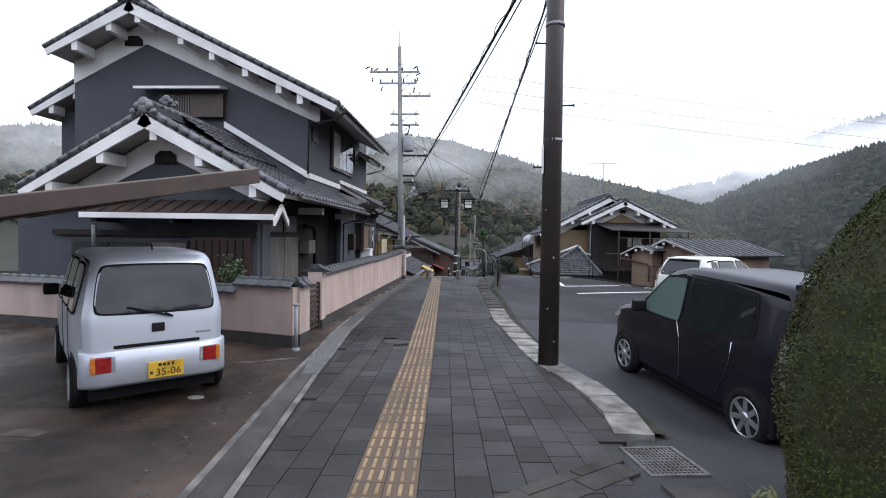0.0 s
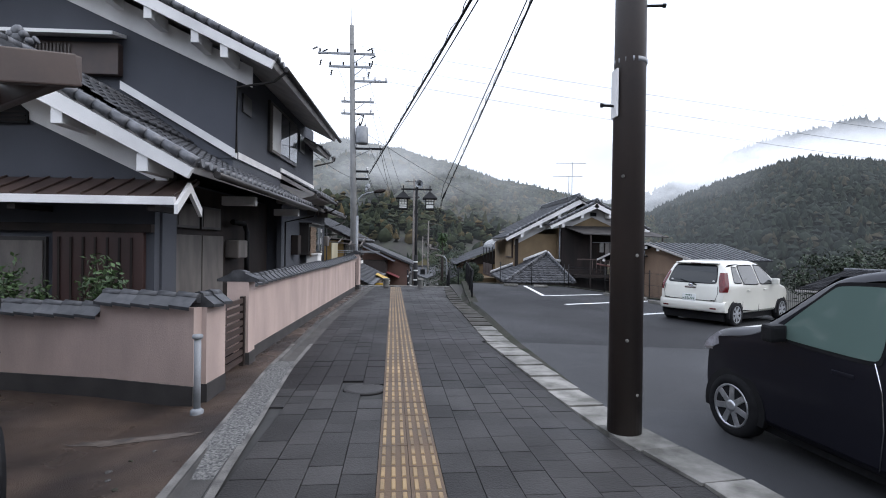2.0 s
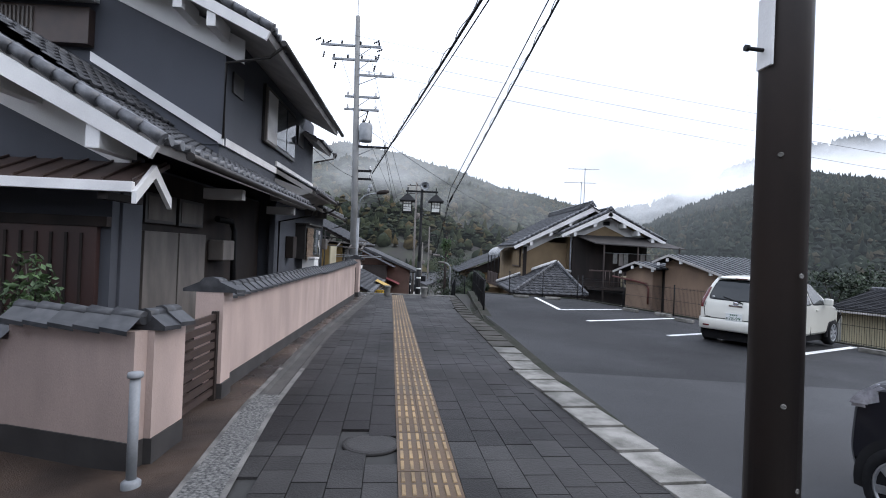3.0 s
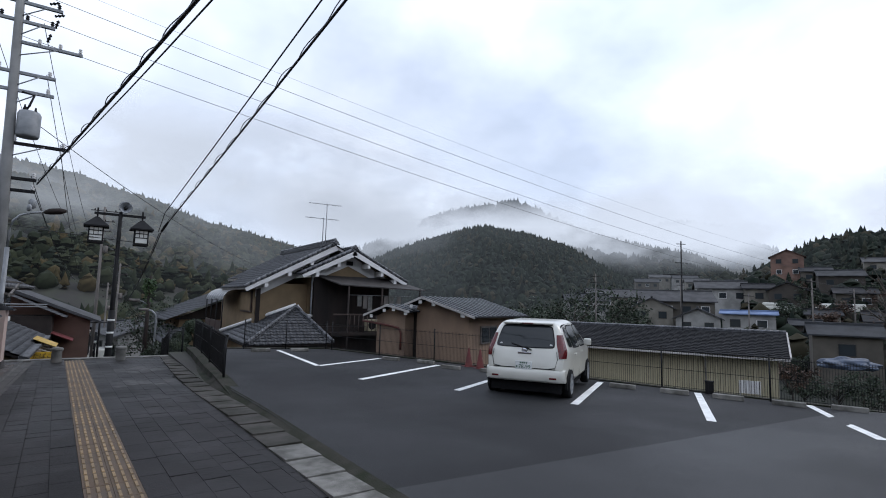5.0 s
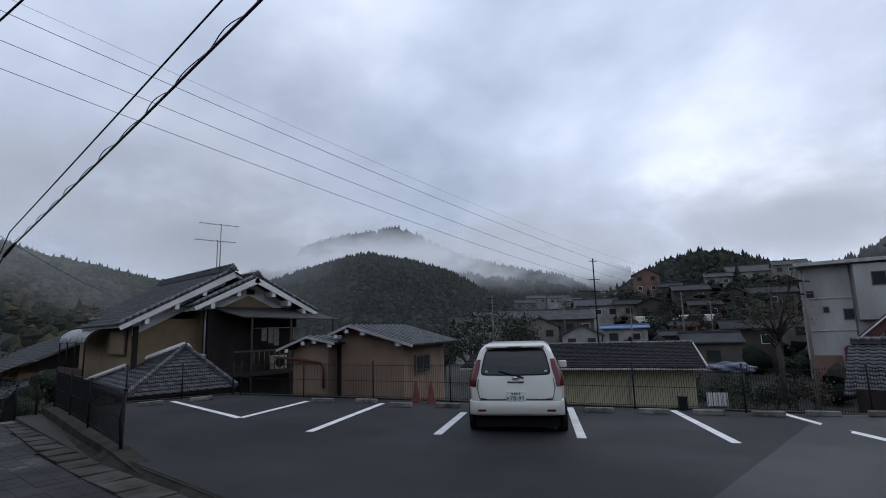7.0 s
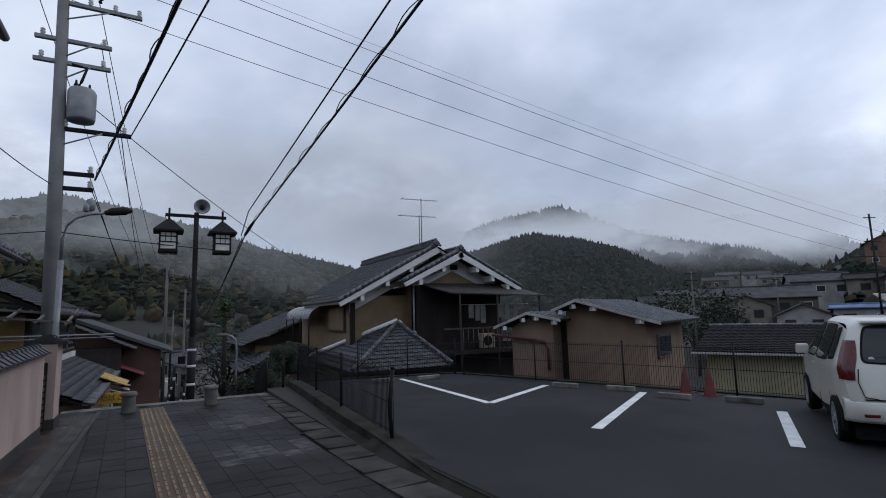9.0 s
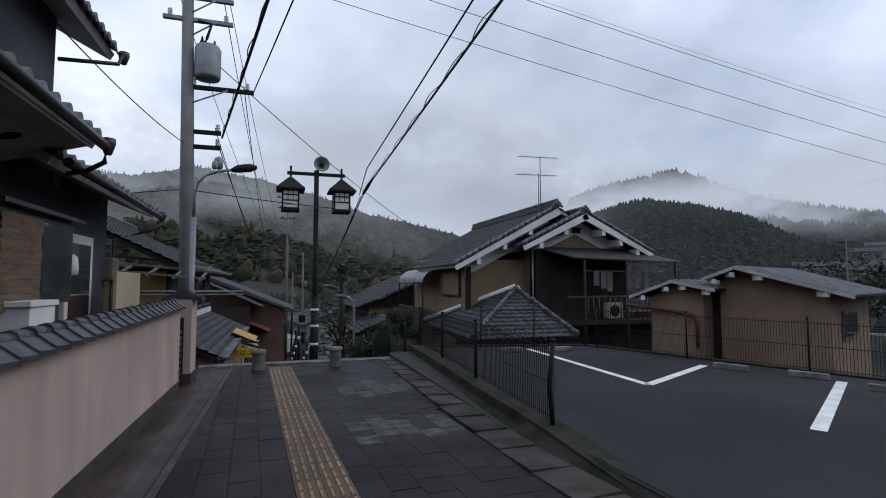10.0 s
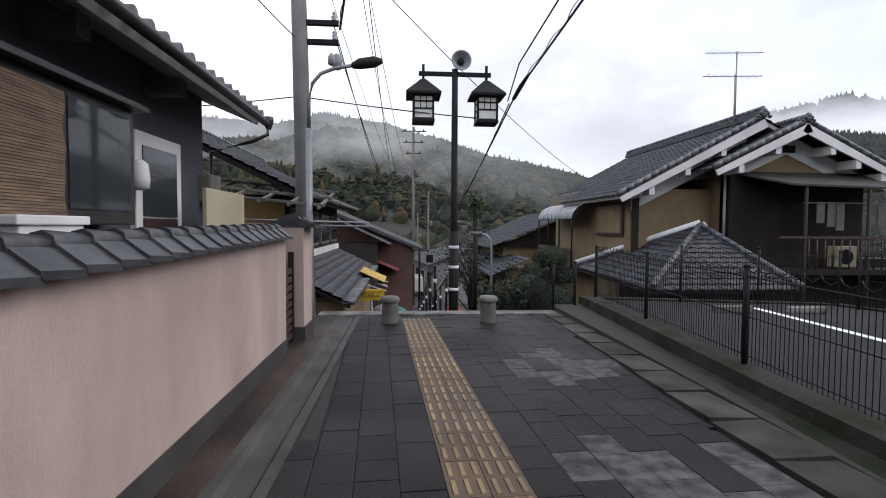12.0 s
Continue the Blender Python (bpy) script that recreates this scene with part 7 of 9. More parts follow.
def fence(name, posts, h, label, pr=0.022, lean=0.0, wave=True):
    f = thing(name, None, label, "fence")
    for i, p in enumerate(posts):
        part("post", tube(B(), [(p[0], p[1], p[2] - 0.25), (p[0] - (0.05 if wave and i == 0 else 0.0), p[1], p[2] + 0.5 * h), (p[0] + lean, p[1], p[2] + h)], pr, 10), M_BLACK, f)
        part("post_cap", lathe(B(), [(pr * 1.2, 0), (pr * 1.25, 0.02), (0.004, 0.035)], 8, pose(p[0] + lean, p[1], p[2] + h)), M_BLACK, f)
    for a, b in zip(posts, posts[1:]):
        mesh_panel(f, (a[0], a[1], a[2] + 0.04), (b[0], b[1], b[2] + 0.04), h - 0.08)
        if wave:
            n = 60
            av, bv = Vector(a) + Vector((0, 0, h - 0.04)), Vector(b) + Vector((0, 0, h - 0.04))
            part("top_coil", tube(B(), [av.lerp(bv, i / n) + Vector((0.02 * math.sin(i * 1.57), 0, 0.03 + 0.03 * math.cos(i * 1.57))) for i in range(n + 1)], 0.005, 4), M_BLACK, f)
    return f


# the low mossy upstand and the fence along the path
bm = B()
cols = []
for y, rise in ((16.9, -0.03), (17.6, 0.01), (18.3, 0.05), (19, 0.06), (20.5, 0.055), (22, 0.065), (23.5, 0.06), (25.3, 0.06)):
    top = zp(1.3, 12) + rise
    cols.append([bm.verts.new((fence_line(y) - 0.14, y, gz(y) - 0.1)), bm.verts.new((fence_line(y) - 0.09, y, top - 0.015)), bm.verts.new((fence_line(y) + 0.16, y, top)), bm.verts.new((fence_line(y) + 0.16, y, gz(y) - 0.1))])
for a, b in zip(cols, cols[1:]):
    for k in range(3):
        bm.faces.new((a[k], a[k + 1], b[k + 1], b[k]))
bm.faces.new(cols[0]), bm.faces.new(cols[-1])
solid("upstand", bm, M_MOSS, "low mossy concrete upstand below the fence", "kerb wall")
bm = ribbon(B(), lambda y: inner(y) + kwidth(y) - 0.02, lambda y: fence_line(y) - 0.10, [18.6 + 0.45 * i for i in range(15)], lambda y: gz(y) - 0.004, lambda y: gz(y) + 0.05)
solid("verge_strip", bm, M_MOSS, "dirt and moss filling the joint beside the kerb", "verge")
zt = zp(1.3, 12) + 0.05
fence("path_fence", [(1.07, 18.5, zt - 0.03), (1.22, 21.05, zt), (1.38, 23.2, zt), (1.48, 25.2, zt)], 0.85, "black welded wire mesh fence along the car park", 0.025)
fence("short_fence", [(1.15, 25.3, -0.5), (0.75, 25.2, -0.5), (0.72, 26.6, -0.9)], 0.75, "short black mesh fence at the top of the steps", 0.025, wave=False)
posts = [(3.0, 25.25, -0.42), (4.4, 25.25, -0.45), (5.85, 25.2, -0.5)]
fence("rear_fence", posts, 0.95, "black mesh fence along the back of the car park", 0.02, wave=False)
posts = []
for k in range(9):
    f = k / 8
    x, y = 5.95 + (12.9 - 5.95) * f, 24.9 + (8.6 - 24.9) * f
    posts.append((x, y, zp(x, 12)))
fence("boundary_fence", posts, 1.0, "black mesh fence with thin posts round the car park", 0.02, wave=False)

for x, y in ((8.5, 19.6), (8.52, 19.08)):
    o = thing("traffic_cone", pose(x - 0.38, y, zp(x, 12)) @ Matrix.Scale(0.82, 4), "faded red plastic traffic cone by the fence", "traffic cone", "traffic cones")
    cmat = bpy.data.materials.get("cone_red") or mat("cone_red", (0.12, 0.012, 0.010), 0.6, scale=4)
    part("cone", lathe(B(), [(0.15, 0.03), (0.14, 0.05), (0.03, 0.66), (0.02, 0.68)], 18), cmat, o)
    bm = B()
    box(bm, -0.19, 0.19, -0.19, 0.19, 0, 0.035, 0.01)
    part("base", bm, cmat, o)

# ---- tan house details ----
vent = B()
box(vent, 8.72, 9.05, 30.3, 30.36, 2.95, 3.15, 0.006)
part("gable_vent", vent, M_BLACK, rh)
bm = B()
box(bm, 7.15, 11.9, 29.6, 30.38, -3.6, 0.05)
part("lower_lean_to", bm, M_DARKWOOD, rh)
# Wall boards in near-black: the canopy's shade is put into their colour.
bm = B()
box(bm, 7.12, 11.02, 30.2, 30.37, -0.3, 2.32)
part("dark_boarding", bm, M_DARKWOOD, rh, "dark board cladding, its tone deepened for the shade under the canopy")
can = B()
prism(can, [(7.2, 30.4, 2.42), (11.2, 30.4, 2.42), (12.4, 28.9, 1.86), (7.9, 28.9, 1.98)], (0, 0, -0.05))
part("canopy", can, M_BASE, rh, "weathered grey sheet canopy")
bm = B()
box(bm, 7.5, 12.3, 28.9, 30.3, -0.32, -0.18)
part("balcony_floor", bm, M_DARKWOOD, rh)
for x in (8.3, 10.0, 12.1):
    part("balcony_post", tube(B(), [(x, 28.95, -3.6), (x, 28.95, 1.9)], 0.045, 8), M_DARKWOOD, rh)
for k in range(18):
    x = 8.4 + 0.22 * k
    part("baluster", tube(B(), [(x, 28.93, -0.2), (x, 28.93, 0.62)], 0.018, 6), M_BROWNMETAL, rh)
bm = B()
box(bm, 7.6, 12.2, 28.9, 28.98, 0.6, 0.66)
part("handrail", bm, M_BROWNMETAL, rh)
for k, x in enumerate((8.9, 9.2, 9.45, 10.3, 10.6, 11.0)):
    bm = B()
    box(bm, x, x + 0.22, 29.3, 29.33, 1.0 - 0.1 * (k % 3), 1.5, 0.01)
    ob = tagged(part("hanging_laundry", bm, M_GREYPANEL if k % 2 else M_STONE), "pale laundry hanging under the canopy", "laundry", "laundry on the line")
part("laundry_pole", tube(B(), [(8.5, 29.31, 1.52), (11.8, 29.31, 1.52)], 0.014, 6), M_GALV, rh)
bm = B()
box(bm, 9.4, 10.0, 29.2, 29.5, -0.15, 0.4, 0.02)
ac = tagged(part("air_conditioner", bm, M_CREAM), "cream outdoor air conditioner unit on the balcony", "air conditioner")
part("fan_grille", lathe(B(), [(0.19, 0), (0.2, 0.01), (0.17, 0.012)], 16, pose(9.66, 29.2, 0.13, 90, 0, 0)), M_BLACK, ac)
part("rain_pipe", tube(B(), [(7.05, 30.32, 2.4), (7.05, 30.32, -0.2)], 0.04, 8), M_GALV, rh)
for y0_, y1_ in ((31.4, 33.4),):
    bm = B()
    box(bm, 4.62, 4.7, y0_, y1_, 0.6, 1.6, 0.01)
    o = part("side_window", bm, M_BROWNMETAL, rh)
    bm = B()
    box(bm, 4.6, 4.63, y0_ + 0.08, y1_ - 0.08, 0.68, 1.52)
    part("pane", bm, M_TANWALL, o, "tan shutter panel")
bm = B()
prism(bm, [(4.72, 30.95, 1.66), (4.72, 30.95, -0.3), (4.9, 30.95, -0.3), (4.9, 30.95, 1.7)], (0, -0.05, 0))
part("corner_trim", bm, M_DARKWOOD, rh)
# barrel-roofed balcony on its left side
bm = B()
n = 9
for i in range(n):
    a0, a1 = math.pi / 2 * i / n, math.pi / 2 * (i + 1) / n
    pr0, pr1 = (4.6 - 0.75 * math.sin(a0), 1.15 + 0.55 * math.cos(a0)), (4.6 - 0.75 * math.sin(a1), 1.15 + 0.55 * math.cos(a1))
    prism(bm, [(pr0[0], 33.6, pr0[1]), (pr1[0], 33.6, pr1[1]), (pr1[0] + 0.02, 33.6, pr1[1] - 0.02), (pr0[0] + 0.01, 33.6, pr0[1] - 0.03)], (0, 4.2, 0))
part("barrel_canopy", bm, M_GALV, rh, "ribbed translucent grey barrel canopy")
for k in range(8):
    P = [(4.6 - 0.76 * math.sin(a), 33.6 + 0.6 * k, 1.15 + 0.56 * math.cos(a)) for a in np.linspace(0, math.pi / 2, 8)]
    part("canopy_rib", tube(B(), P, 0.02, 6), M_WHITE, rh)
for k in range(4):
    part("balcony_post", tube(B(), [(3.86, 33.6 + 1.4 * k, -0.6), (3.86, 33.6 + 1.4 * k, 1.2)], 0.03, 8), M_BLACK, rh)
bm = B()
box(bm, 3.82, 4.7, 33.5, 37.9, -0.65, -0.5)
box(bm, 3.84, 3.88, 33.6, 37.8, -0.5, 0.12)
part("balcony_parapet", bm, M_BROWNMETAL, rh)
# television aerials on the ridge
for x, y, h_ in ((8.0, 31.4, 2.1), (7.7, 31.0, 1.3)):
    an = thing("tv_aerial", pose(x, y, 3.95), "thin rooftop television aerial on a mast", "aerial", "aerials on the ridge")
    part("mast", tube(B(), [(0, 0, -0.3), (0, 0, h_)], 0.02, 6), M_GALV, an)
    part("boom", tube(B(), [(-0.9, 0.1, h_ - 0.05), (0.75, -0.1, h_ - 0.05)], 0.012, 6), M_GALV, an)
    for k in range(9):
        q = -0.85 + 0.19 * k
        part("element", tube(B(), [(q, -0.16, h_ - 0.05), (q, 0.2, h_ - 0.05)], 0.007, 4), M_GALV, an)

# ---- small hipped roof beside the car park ----
hip = thing("hip_roofed_outbuilding", None, "low outbuilding with a hipped grey tile roof", "outbuilding")
AP, LX, RX, FY, BY = Vector((6.3, 30.2, 0.86)), 3.6, 7.03, 27.45, 30.3
EZ = -0.52
cl, cr2, cb = Vector((LX, FY, EZ)), Vector((RX, FY, EZ)), Vector((3.6, 32.4, -0.4))


def hip_face(bm, a, b, c):
    """Tiles filling the triangle a b (eave) to c (apex)."""
    a, b, c = Vector(a), Vector(b), Vector(c)
    u = (b - a).normalized()
    foot = a + u * (c - a).dot(u)
    up_ = c - foot
    W_, R_ = (b - a).length, up_.length
    fx_ = (foot - a).length
    return tile_slope(bm, a, u, up_, W_, R_, 0.26, 0.24, 0.03, trim=lambda p, q: fx_ * q / R_ - 0.05 < p < W_ - (W_ - fx_) * q / R_ + 0.05)


bm = hip_face(B(), cl, cr2, AP)
hip_face(bm, cb, cl, AP)
tagged(part("roof_tiles", bm, M_KAWARA, hip, "grey pan tiles"), kind="stuff")
part("roof_deck", prism(B(), [cl + Vector((0, 0, -0.03)), cr2 + Vector((0, 0, -0.03)), AP + Vector((0, 0, -0.05)), cb + Vector((0, 0, -0.03))], (0, 0.02, -0.05)), M_DARKWOOD, hip)
for a, b in ((AP, cl), (AP, cr2), (AP, cb)):
    ridge(hip, a + Vector((0, 0, 0.03)), b + Vector((0, 0, 0.05)), 1, 0.2)
bm = B()
tube(bm, [AP + Vector((0.06, 0.0, 0.12)), Vector((6.75, 30.25, 0.56)), Vector((7.1, 30.3, 0.5))], 0.07, 8)
tube(bm, [AP + Vector((0.0, 0.0, 0.14)), cb + Vector((0, 0, 0.14))], 0.085, 8)
part("white_flashing", bm, M_WHITE, hip)
bm = B()
box(bm, LX + 0.5, RX - 0.5, FY + 0.5, BY, -4.5, EZ + 0.02)
part("wall", bm, M_DARKWOOD, hip)

# ---- shed with two pitched roofs ----
shed = thing("garden_shed", None, "tan walled shed with a low pitched dark metal roof", "shed")
# axis along the far edge of the car park
SU = Vector((0.40, -0.92, 0)).normalized()
SV = Vector((0.92, 0.40, 0)).normalized()
S0 = Vector((7.58, 25.1, 0))
sh_p = lambda u, v, z: S0 + SU * u + SV * v + Vector((0, 0, z))


def sbox(bm, u0, u1, v0, v1, z0, z1):
    return prism(bm, [sh_p(u0, v0, z0), sh_p(u1, v0, z0), sh_p(u1, v1, z0), sh_p(u0, v1, z0)], (0, 0, z1 - z0))


def gable_s(bm, u0, u1, up_, zl, zr, zpk, v0, v1):
    return prism(bm, [sh_p(u0, v0, -3.5), sh_p(u1, v0, -3.5), sh_p(u1, v0, zr), sh_p(up_, v0, zpk), sh_p(u0, v0, zl)], SV * (v1 - v0))


part("small_wall", gable_s(B(), 0.0, 1.35, 0.7, 0.72, 0.85, 1.05, 0.35, 2.6), M_SHEDWALL, shed)
part("main_wall", gable_s(B(), 1.6, 3.85, 2.1, 1.15, 0.82, 1.38, 0.75, 4.6), M_SHEDWALL, shed)
part("link_wall", sbox(B(), 1.3, 1.65, 0.9, 3, -3.5, 0.9), M_DARKWOOD, shed)
# windows and pipe on the yard side
M_SROOF = mat("dark_sheet_roof", (0.026, 0.027, 0.031), 0.7, col2=(0.012, 0.012, 0.014), scale=3, spec=0.12)
def roof_s(u0, z0, u1, z1, v0, v1, ribs):
    bm = prism(B(), [sh_p(u0, v0, z0), sh_p(u1, v0, z1), sh_p(u1, v1, z1), sh_p(u0, v1, z0)], (0, 0, 0.05))
    r = part("roof_sheet", bm, M_SROOF, shed, "dark sheet metal roof")
    for k in range(ribs):
        v = v0 + (v1 - v0) * (k + 0.5) / ribs
        part("roof_rib", beam(B(), sh_p(u0, v, z0 + 0.06), sh_p(u1, v, z1 + 0.06), 0.022, 0.03), M_GALV, r)
    bm = prism(B(), [sh_p(u0, v0 - 0.03, z0 - 0.03), sh_p(u1, v0 - 0.03, z1 - 0.03), sh_p(u1, v0 - 0.03, z1 + 0.055), sh_p(u0, v0 - 0.03, z0 + 0.055)], SV * 0.028)
    part("verge_board", bm, M_SOFFIT, shed)
    for f in (0.2, 0.75):
        q = sh_p(u0 + (u1 - u0) * f, v0 + 0.12, z0 + (z1 - z0) * f - 0.1)
        bm = obox(B(), Matrix.Translation(q) @ pose(0, 0, 0, 0, 0, -23.5), 0.1, 0.3, 0.12, 0.01)
        part("rafter_end", bm, M_WHITE, shed)


roof_s(2.1, 1.44, 4.35, 0.78, 0.3, 5.0, 13)
roof_s(2.1, 1.44, 1.35, 1.16, 0.3, 5.0, 13)
roof_s(0.7, 1.12, -0.45, 0.70, 0.05, 2.8, 7)
roof_s(0.7, 1.12, 1.75, 0.90, 0.05, 2.8, 7)
part("red_pipe", tube(B(), [sh_p(-0.6, 0.2, 0.5), sh_p(0.6, 0.25, 0.38), sh_p(1.1, 0.28, 0.3), sh_p(1.2, 0.3, 0.1), sh_p(1.2, 0.3, -0.5)], 0.04, 8), mat("red_oxide", (0.12, 0.032, 0.024), 0.6, scale=5), shed, "red oxide painted pipe")
bm = B()
prism(bm, [sh_p(3.86, 1.6, -0.2), sh_p(3.86, 2.9, -0.2), sh_p(3.86, 2.9, 0.45), sh_p(3.86, 1.6, 0.45)], SU * 0.05)
sw = part("yard_window", bm, M_GREYPANEL, shed)
for k in range(2):
    bm = prism(B(), [sh_p(3.915, 1.66 + 0.62 * k, -0.14), sh_p(3.915, 2.22 + 0.62 * k, -0.14), sh_p(3.915, 2.22 + 0.62 * k, 0.39), sh_p(3.915, 1.66 + 0.62 * k, 0.39)], SU * 0.01)
    part("pane", bm, M_GLASS, sw)

# ---- buildings beyond the car park ----
lb_p = lambda u, v, z: Vector((8.3, 27.98, 0)) + SU * 1.29 * u + SV * 1.29 * v + Vector((0, 0, 1.27 + (z - 1.27) * 1.29))
lb = thing("long_roofed_building", None, "low cream walled building with a long dark tile roof", "building")
part("wall", prism(B(), [lb_p(4.6, 5.9, -4.0), lb_p(12.0, 5.9, -4.0), lb_p(12.0, 11.1, -4.0), lb_p(4.6, 11.1, -4.0)], (0, 0, 4.95)), M_CREAM, lb)
for k in range(48):
    part("siding_rib", beam(B(), lb_p(4.65 + 0.155 * k, 5.88, -2.6), lb_p(4.65 + 0.155 * k, 5.88, -0.2), 0.02, 0.03), M_CREAM, lb)
up_ = (lb_p(4.3, 8.5, 0.5) - lb_p(4.3, 5.4, -0.12))
bm = tile_slope(B(), lb_p(4.3, 5.4, -0.12), SU, up_, 10.32, up_.length, 0.3, 0.26, 0.02)
upb = (lb_p(4.3, 8.5, 0.5) - lb_p(4.3, 11.6, -0.12))
tile_slope(bm, lb_p(4.3, 11.6, -0.12), SU, upb, 10.32, upb.length, 0.3, 0.26, 0.02)
tagged(part("roof_tiles", bm, mat("flat_roof_tile", (0.023, 0.023, 0.025), 0.65, spec=0.18, island=0.4, scale=2), lb, "dark flat roof tiles"), kind="stuff")
ridge(lb, lb_p(4.3, 8.5, 0.52), lb_p(12.3, 8.5, 0.52), 1, 0.2)
part("eave_gutter", beam(B(), lb_p(4.3, 5.34, -0.17), lb_p(12.3, 5.34, -0.17), 0.09, 0.07), M_SOFFIT, lb)
part("verge", beam(B(), lb_p(12.32, 5.4, -0.1), lb_p(12.32, 8.5, 0.52), 0.06, 0.1), M_SOFFIT, lb)
part("down_pipe", tube(B(), [lb_p(10.0, 5.34, -0.2), lb_p(10.0, 5.8, -0.4), lb_p(10.0, 5.85, -3)], 0.035, 8), M_SOFFIT, lb)
mastp = thing("antenna_mast", pose(*lb_p(9.0, 8.5, 0.5)), "tall thin antenna mast behind the long roof", "aerial")
part("mast", tube(B(), [(0, 0, -1), (0, 0, 4.4)], [0.045, 0.035], 6), M_BLACK, mastp)
for z, w in ((4.25, 0.22), (2.7, 0.9), (3.3, 0.3)):
    part("element", tube(B(), [(-w, w * 0.5, z), (w, -w * 0.5, z)], 0.02, 5), M_BLACK, mastp)
for a in (-0.45, 0.45):
    part("stay", tube(B(), [(a, a * 0.6, -0.6), (0, 0, 1.4)], 0.015, 5), M_BLACK, mastp)

nr = thing("tile_roofed_house", None, "low house with a grey pan tile roof below the car park", "house")
up_ = Vector((3.0, 0, 1.25))
bm = tile_slope(B(), (15.6, 2.5, -0.80), (0.08, 1, 0), up_, 9.0, up_.length)
tagged(part("roof_tiles", bm, M_KAWARA, nr), kind="stuff")
bm = B()
box(bm, 16.2, 22, 3.0, 11.2, -5, -0.6)
part("wall", bm, M_DARKWOOD, nr)
ridge(nr, (18.65, 2.5, 0.5), (19.3, 11.4, 0.5), 2)

# generic far house: walls, gable roof, windows
M_FW = [mat("far_wall_%d" % i, c, 0.85, scale=0.6) for i, c in enumerate(((0.20, 0.185, 0.155), (0.095, 0.084, 0.068), (0.29, 0.285, 0.27), (0.055, 0.046, 0.038), (0.18, 0.105, 0.08)))]
M_FR = [mat("far_roof_%d" % i, c, 0.85, scale=0.8, spec=0.2) for i, c in enumerate(((0.050, 0.052, 0.056), (0.075, 0.075, 0.078), (0.10, 0.065, 0.052), (0.16, 0.22, 0.36), (0.035, 0.035, 0.038)))]


def far_house(x, y, z, w, d, h, turn, wm_, rm, storeys=2, name="town_house", roof=0.35, label="", windows=True):
    hs = thing(name, pose(x, y, z, 0, 0, turn), label or "distant hillside house with a pitched tiled roof", "house", "houses of the valley town")
    bm = B()
    box(bm, -w / 2, w / 2, -d / 2, d / 2, -4.5, h)
    part("wall", bm, wm_, hs)
    rz = h + d / 2 * roof
    bm = prism(B(), [(-w / 2 - 0.4, -d / 2 - 0.5, h - 0.15), (-w / 2 - 0.4, 0, rz), (-w / 2 - 0.4, d / 2 + 0.5, h - 0.15), (-w / 2 - 0.4, d / 2 + 0.5, h - 0.02), (-w / 2 - 0.4, 0, rz + 0.18), (-w / 2 - 0.4, -d / 2 - 0.5, h - 0.02)], (w + 0.8, 0, 0))
    part("roof", bm, rm, hs)
    part("gable_infill", prism(B(), [(-w / 2, -d / 2, h), (-w / 2, d / 2, h), (-w / 2, 0, rz)], (w, 0, 0)), wm_, hs)
    bm = B()
    box(bm, -w / 2 - 0.4, w / 2 + 0.4, -0.14, 0.14, rz + 0.1, rz + 0.36, 0.05)
    part("ridge", bm, rm, hs)
    if windows:
        for s in range(storeys):
            for k in range(max(1, int(w / 2.6))):
                xx = -w / 2 + (k + 0.5) * w / max(1, int(w / 2.6))
                bm = B()
                box(bm, xx - 0.65, xx + 0.65, -d / 2 - 0.06, -d / 2 + 0.02, h - 1.9 - 2.6 * s, h - 0.8 - 2.6 * s)
                wn_ = part("window", bm, M_WHITE if k % 2 else M_BRONZE, hs)
                bm = B()
                box(bm, xx - 0.58, xx + 0.58, -d / 2 - 0.075, -d / 2 - 0.06, h - 1.83 - 2.6 * s, h - 0.87 - 2.6 * s)
                part("pane", bm, M_GLASS, wn_)
    return hs


# the hillside below and behind the houses
bm = B()
rows = []
for i in range(25):
    b = 54 + 1.5 * i
    drop = 9 * (1 - min(1.0, max(0.0, (b - 57) / 9)))
    row = []
    for d in (52, 66, 80, 92, 104, 118, 135, 155, 185):
        x, y = bearing(b, d)
        row.append(bm.verts.new((x, y, lerp(d, (50, 80, 100, 120, 150, 185), (-7, -3.4, 0.2, 3.2, 7.6, 12.5)) - drop + 0.9 * noise.noise(Vector((b * 0.4, d * 0.06, 2))))))
    rows.append(row)
for a, b in zip(rows, rows[1:]):
    for k in range(8):
        bm.faces.new((a[k], b[k], b[k + 1], a[k + 1])).smooth = True
solid("hillside", bm, mat("hillside_scrub", (0.028, 0.030, 0.018), 0.95, col2=(0.012, 0.013, 0.010), scale=0.5, fine=5, bump=0.5), "dark scrubby hillside under the town houses", "hillside")

rw = random.Random(21)
places = []
for k in range(420):
    b, d = rw.uniform(56, 84), rw.uniform(58, 182)
    x, y = bearing(b, d)
    drop = 9 * (1 - min(1.0, max(0.0, (b - 57) / 9)))
    places.append((x, y, lerp(d, (50, 80, 100, 120, 150, 185), (-7, -3.4, 0.2, 3.2, 7.6, 12.5)) - drop, rw.uniform(1.4, 3.4) * (1.0 if d < 110 else 1.3), rw.random() < 0.25))
crowns(places, rw, M_WOOD_D, "dark trees and bushes between the hillside houses")


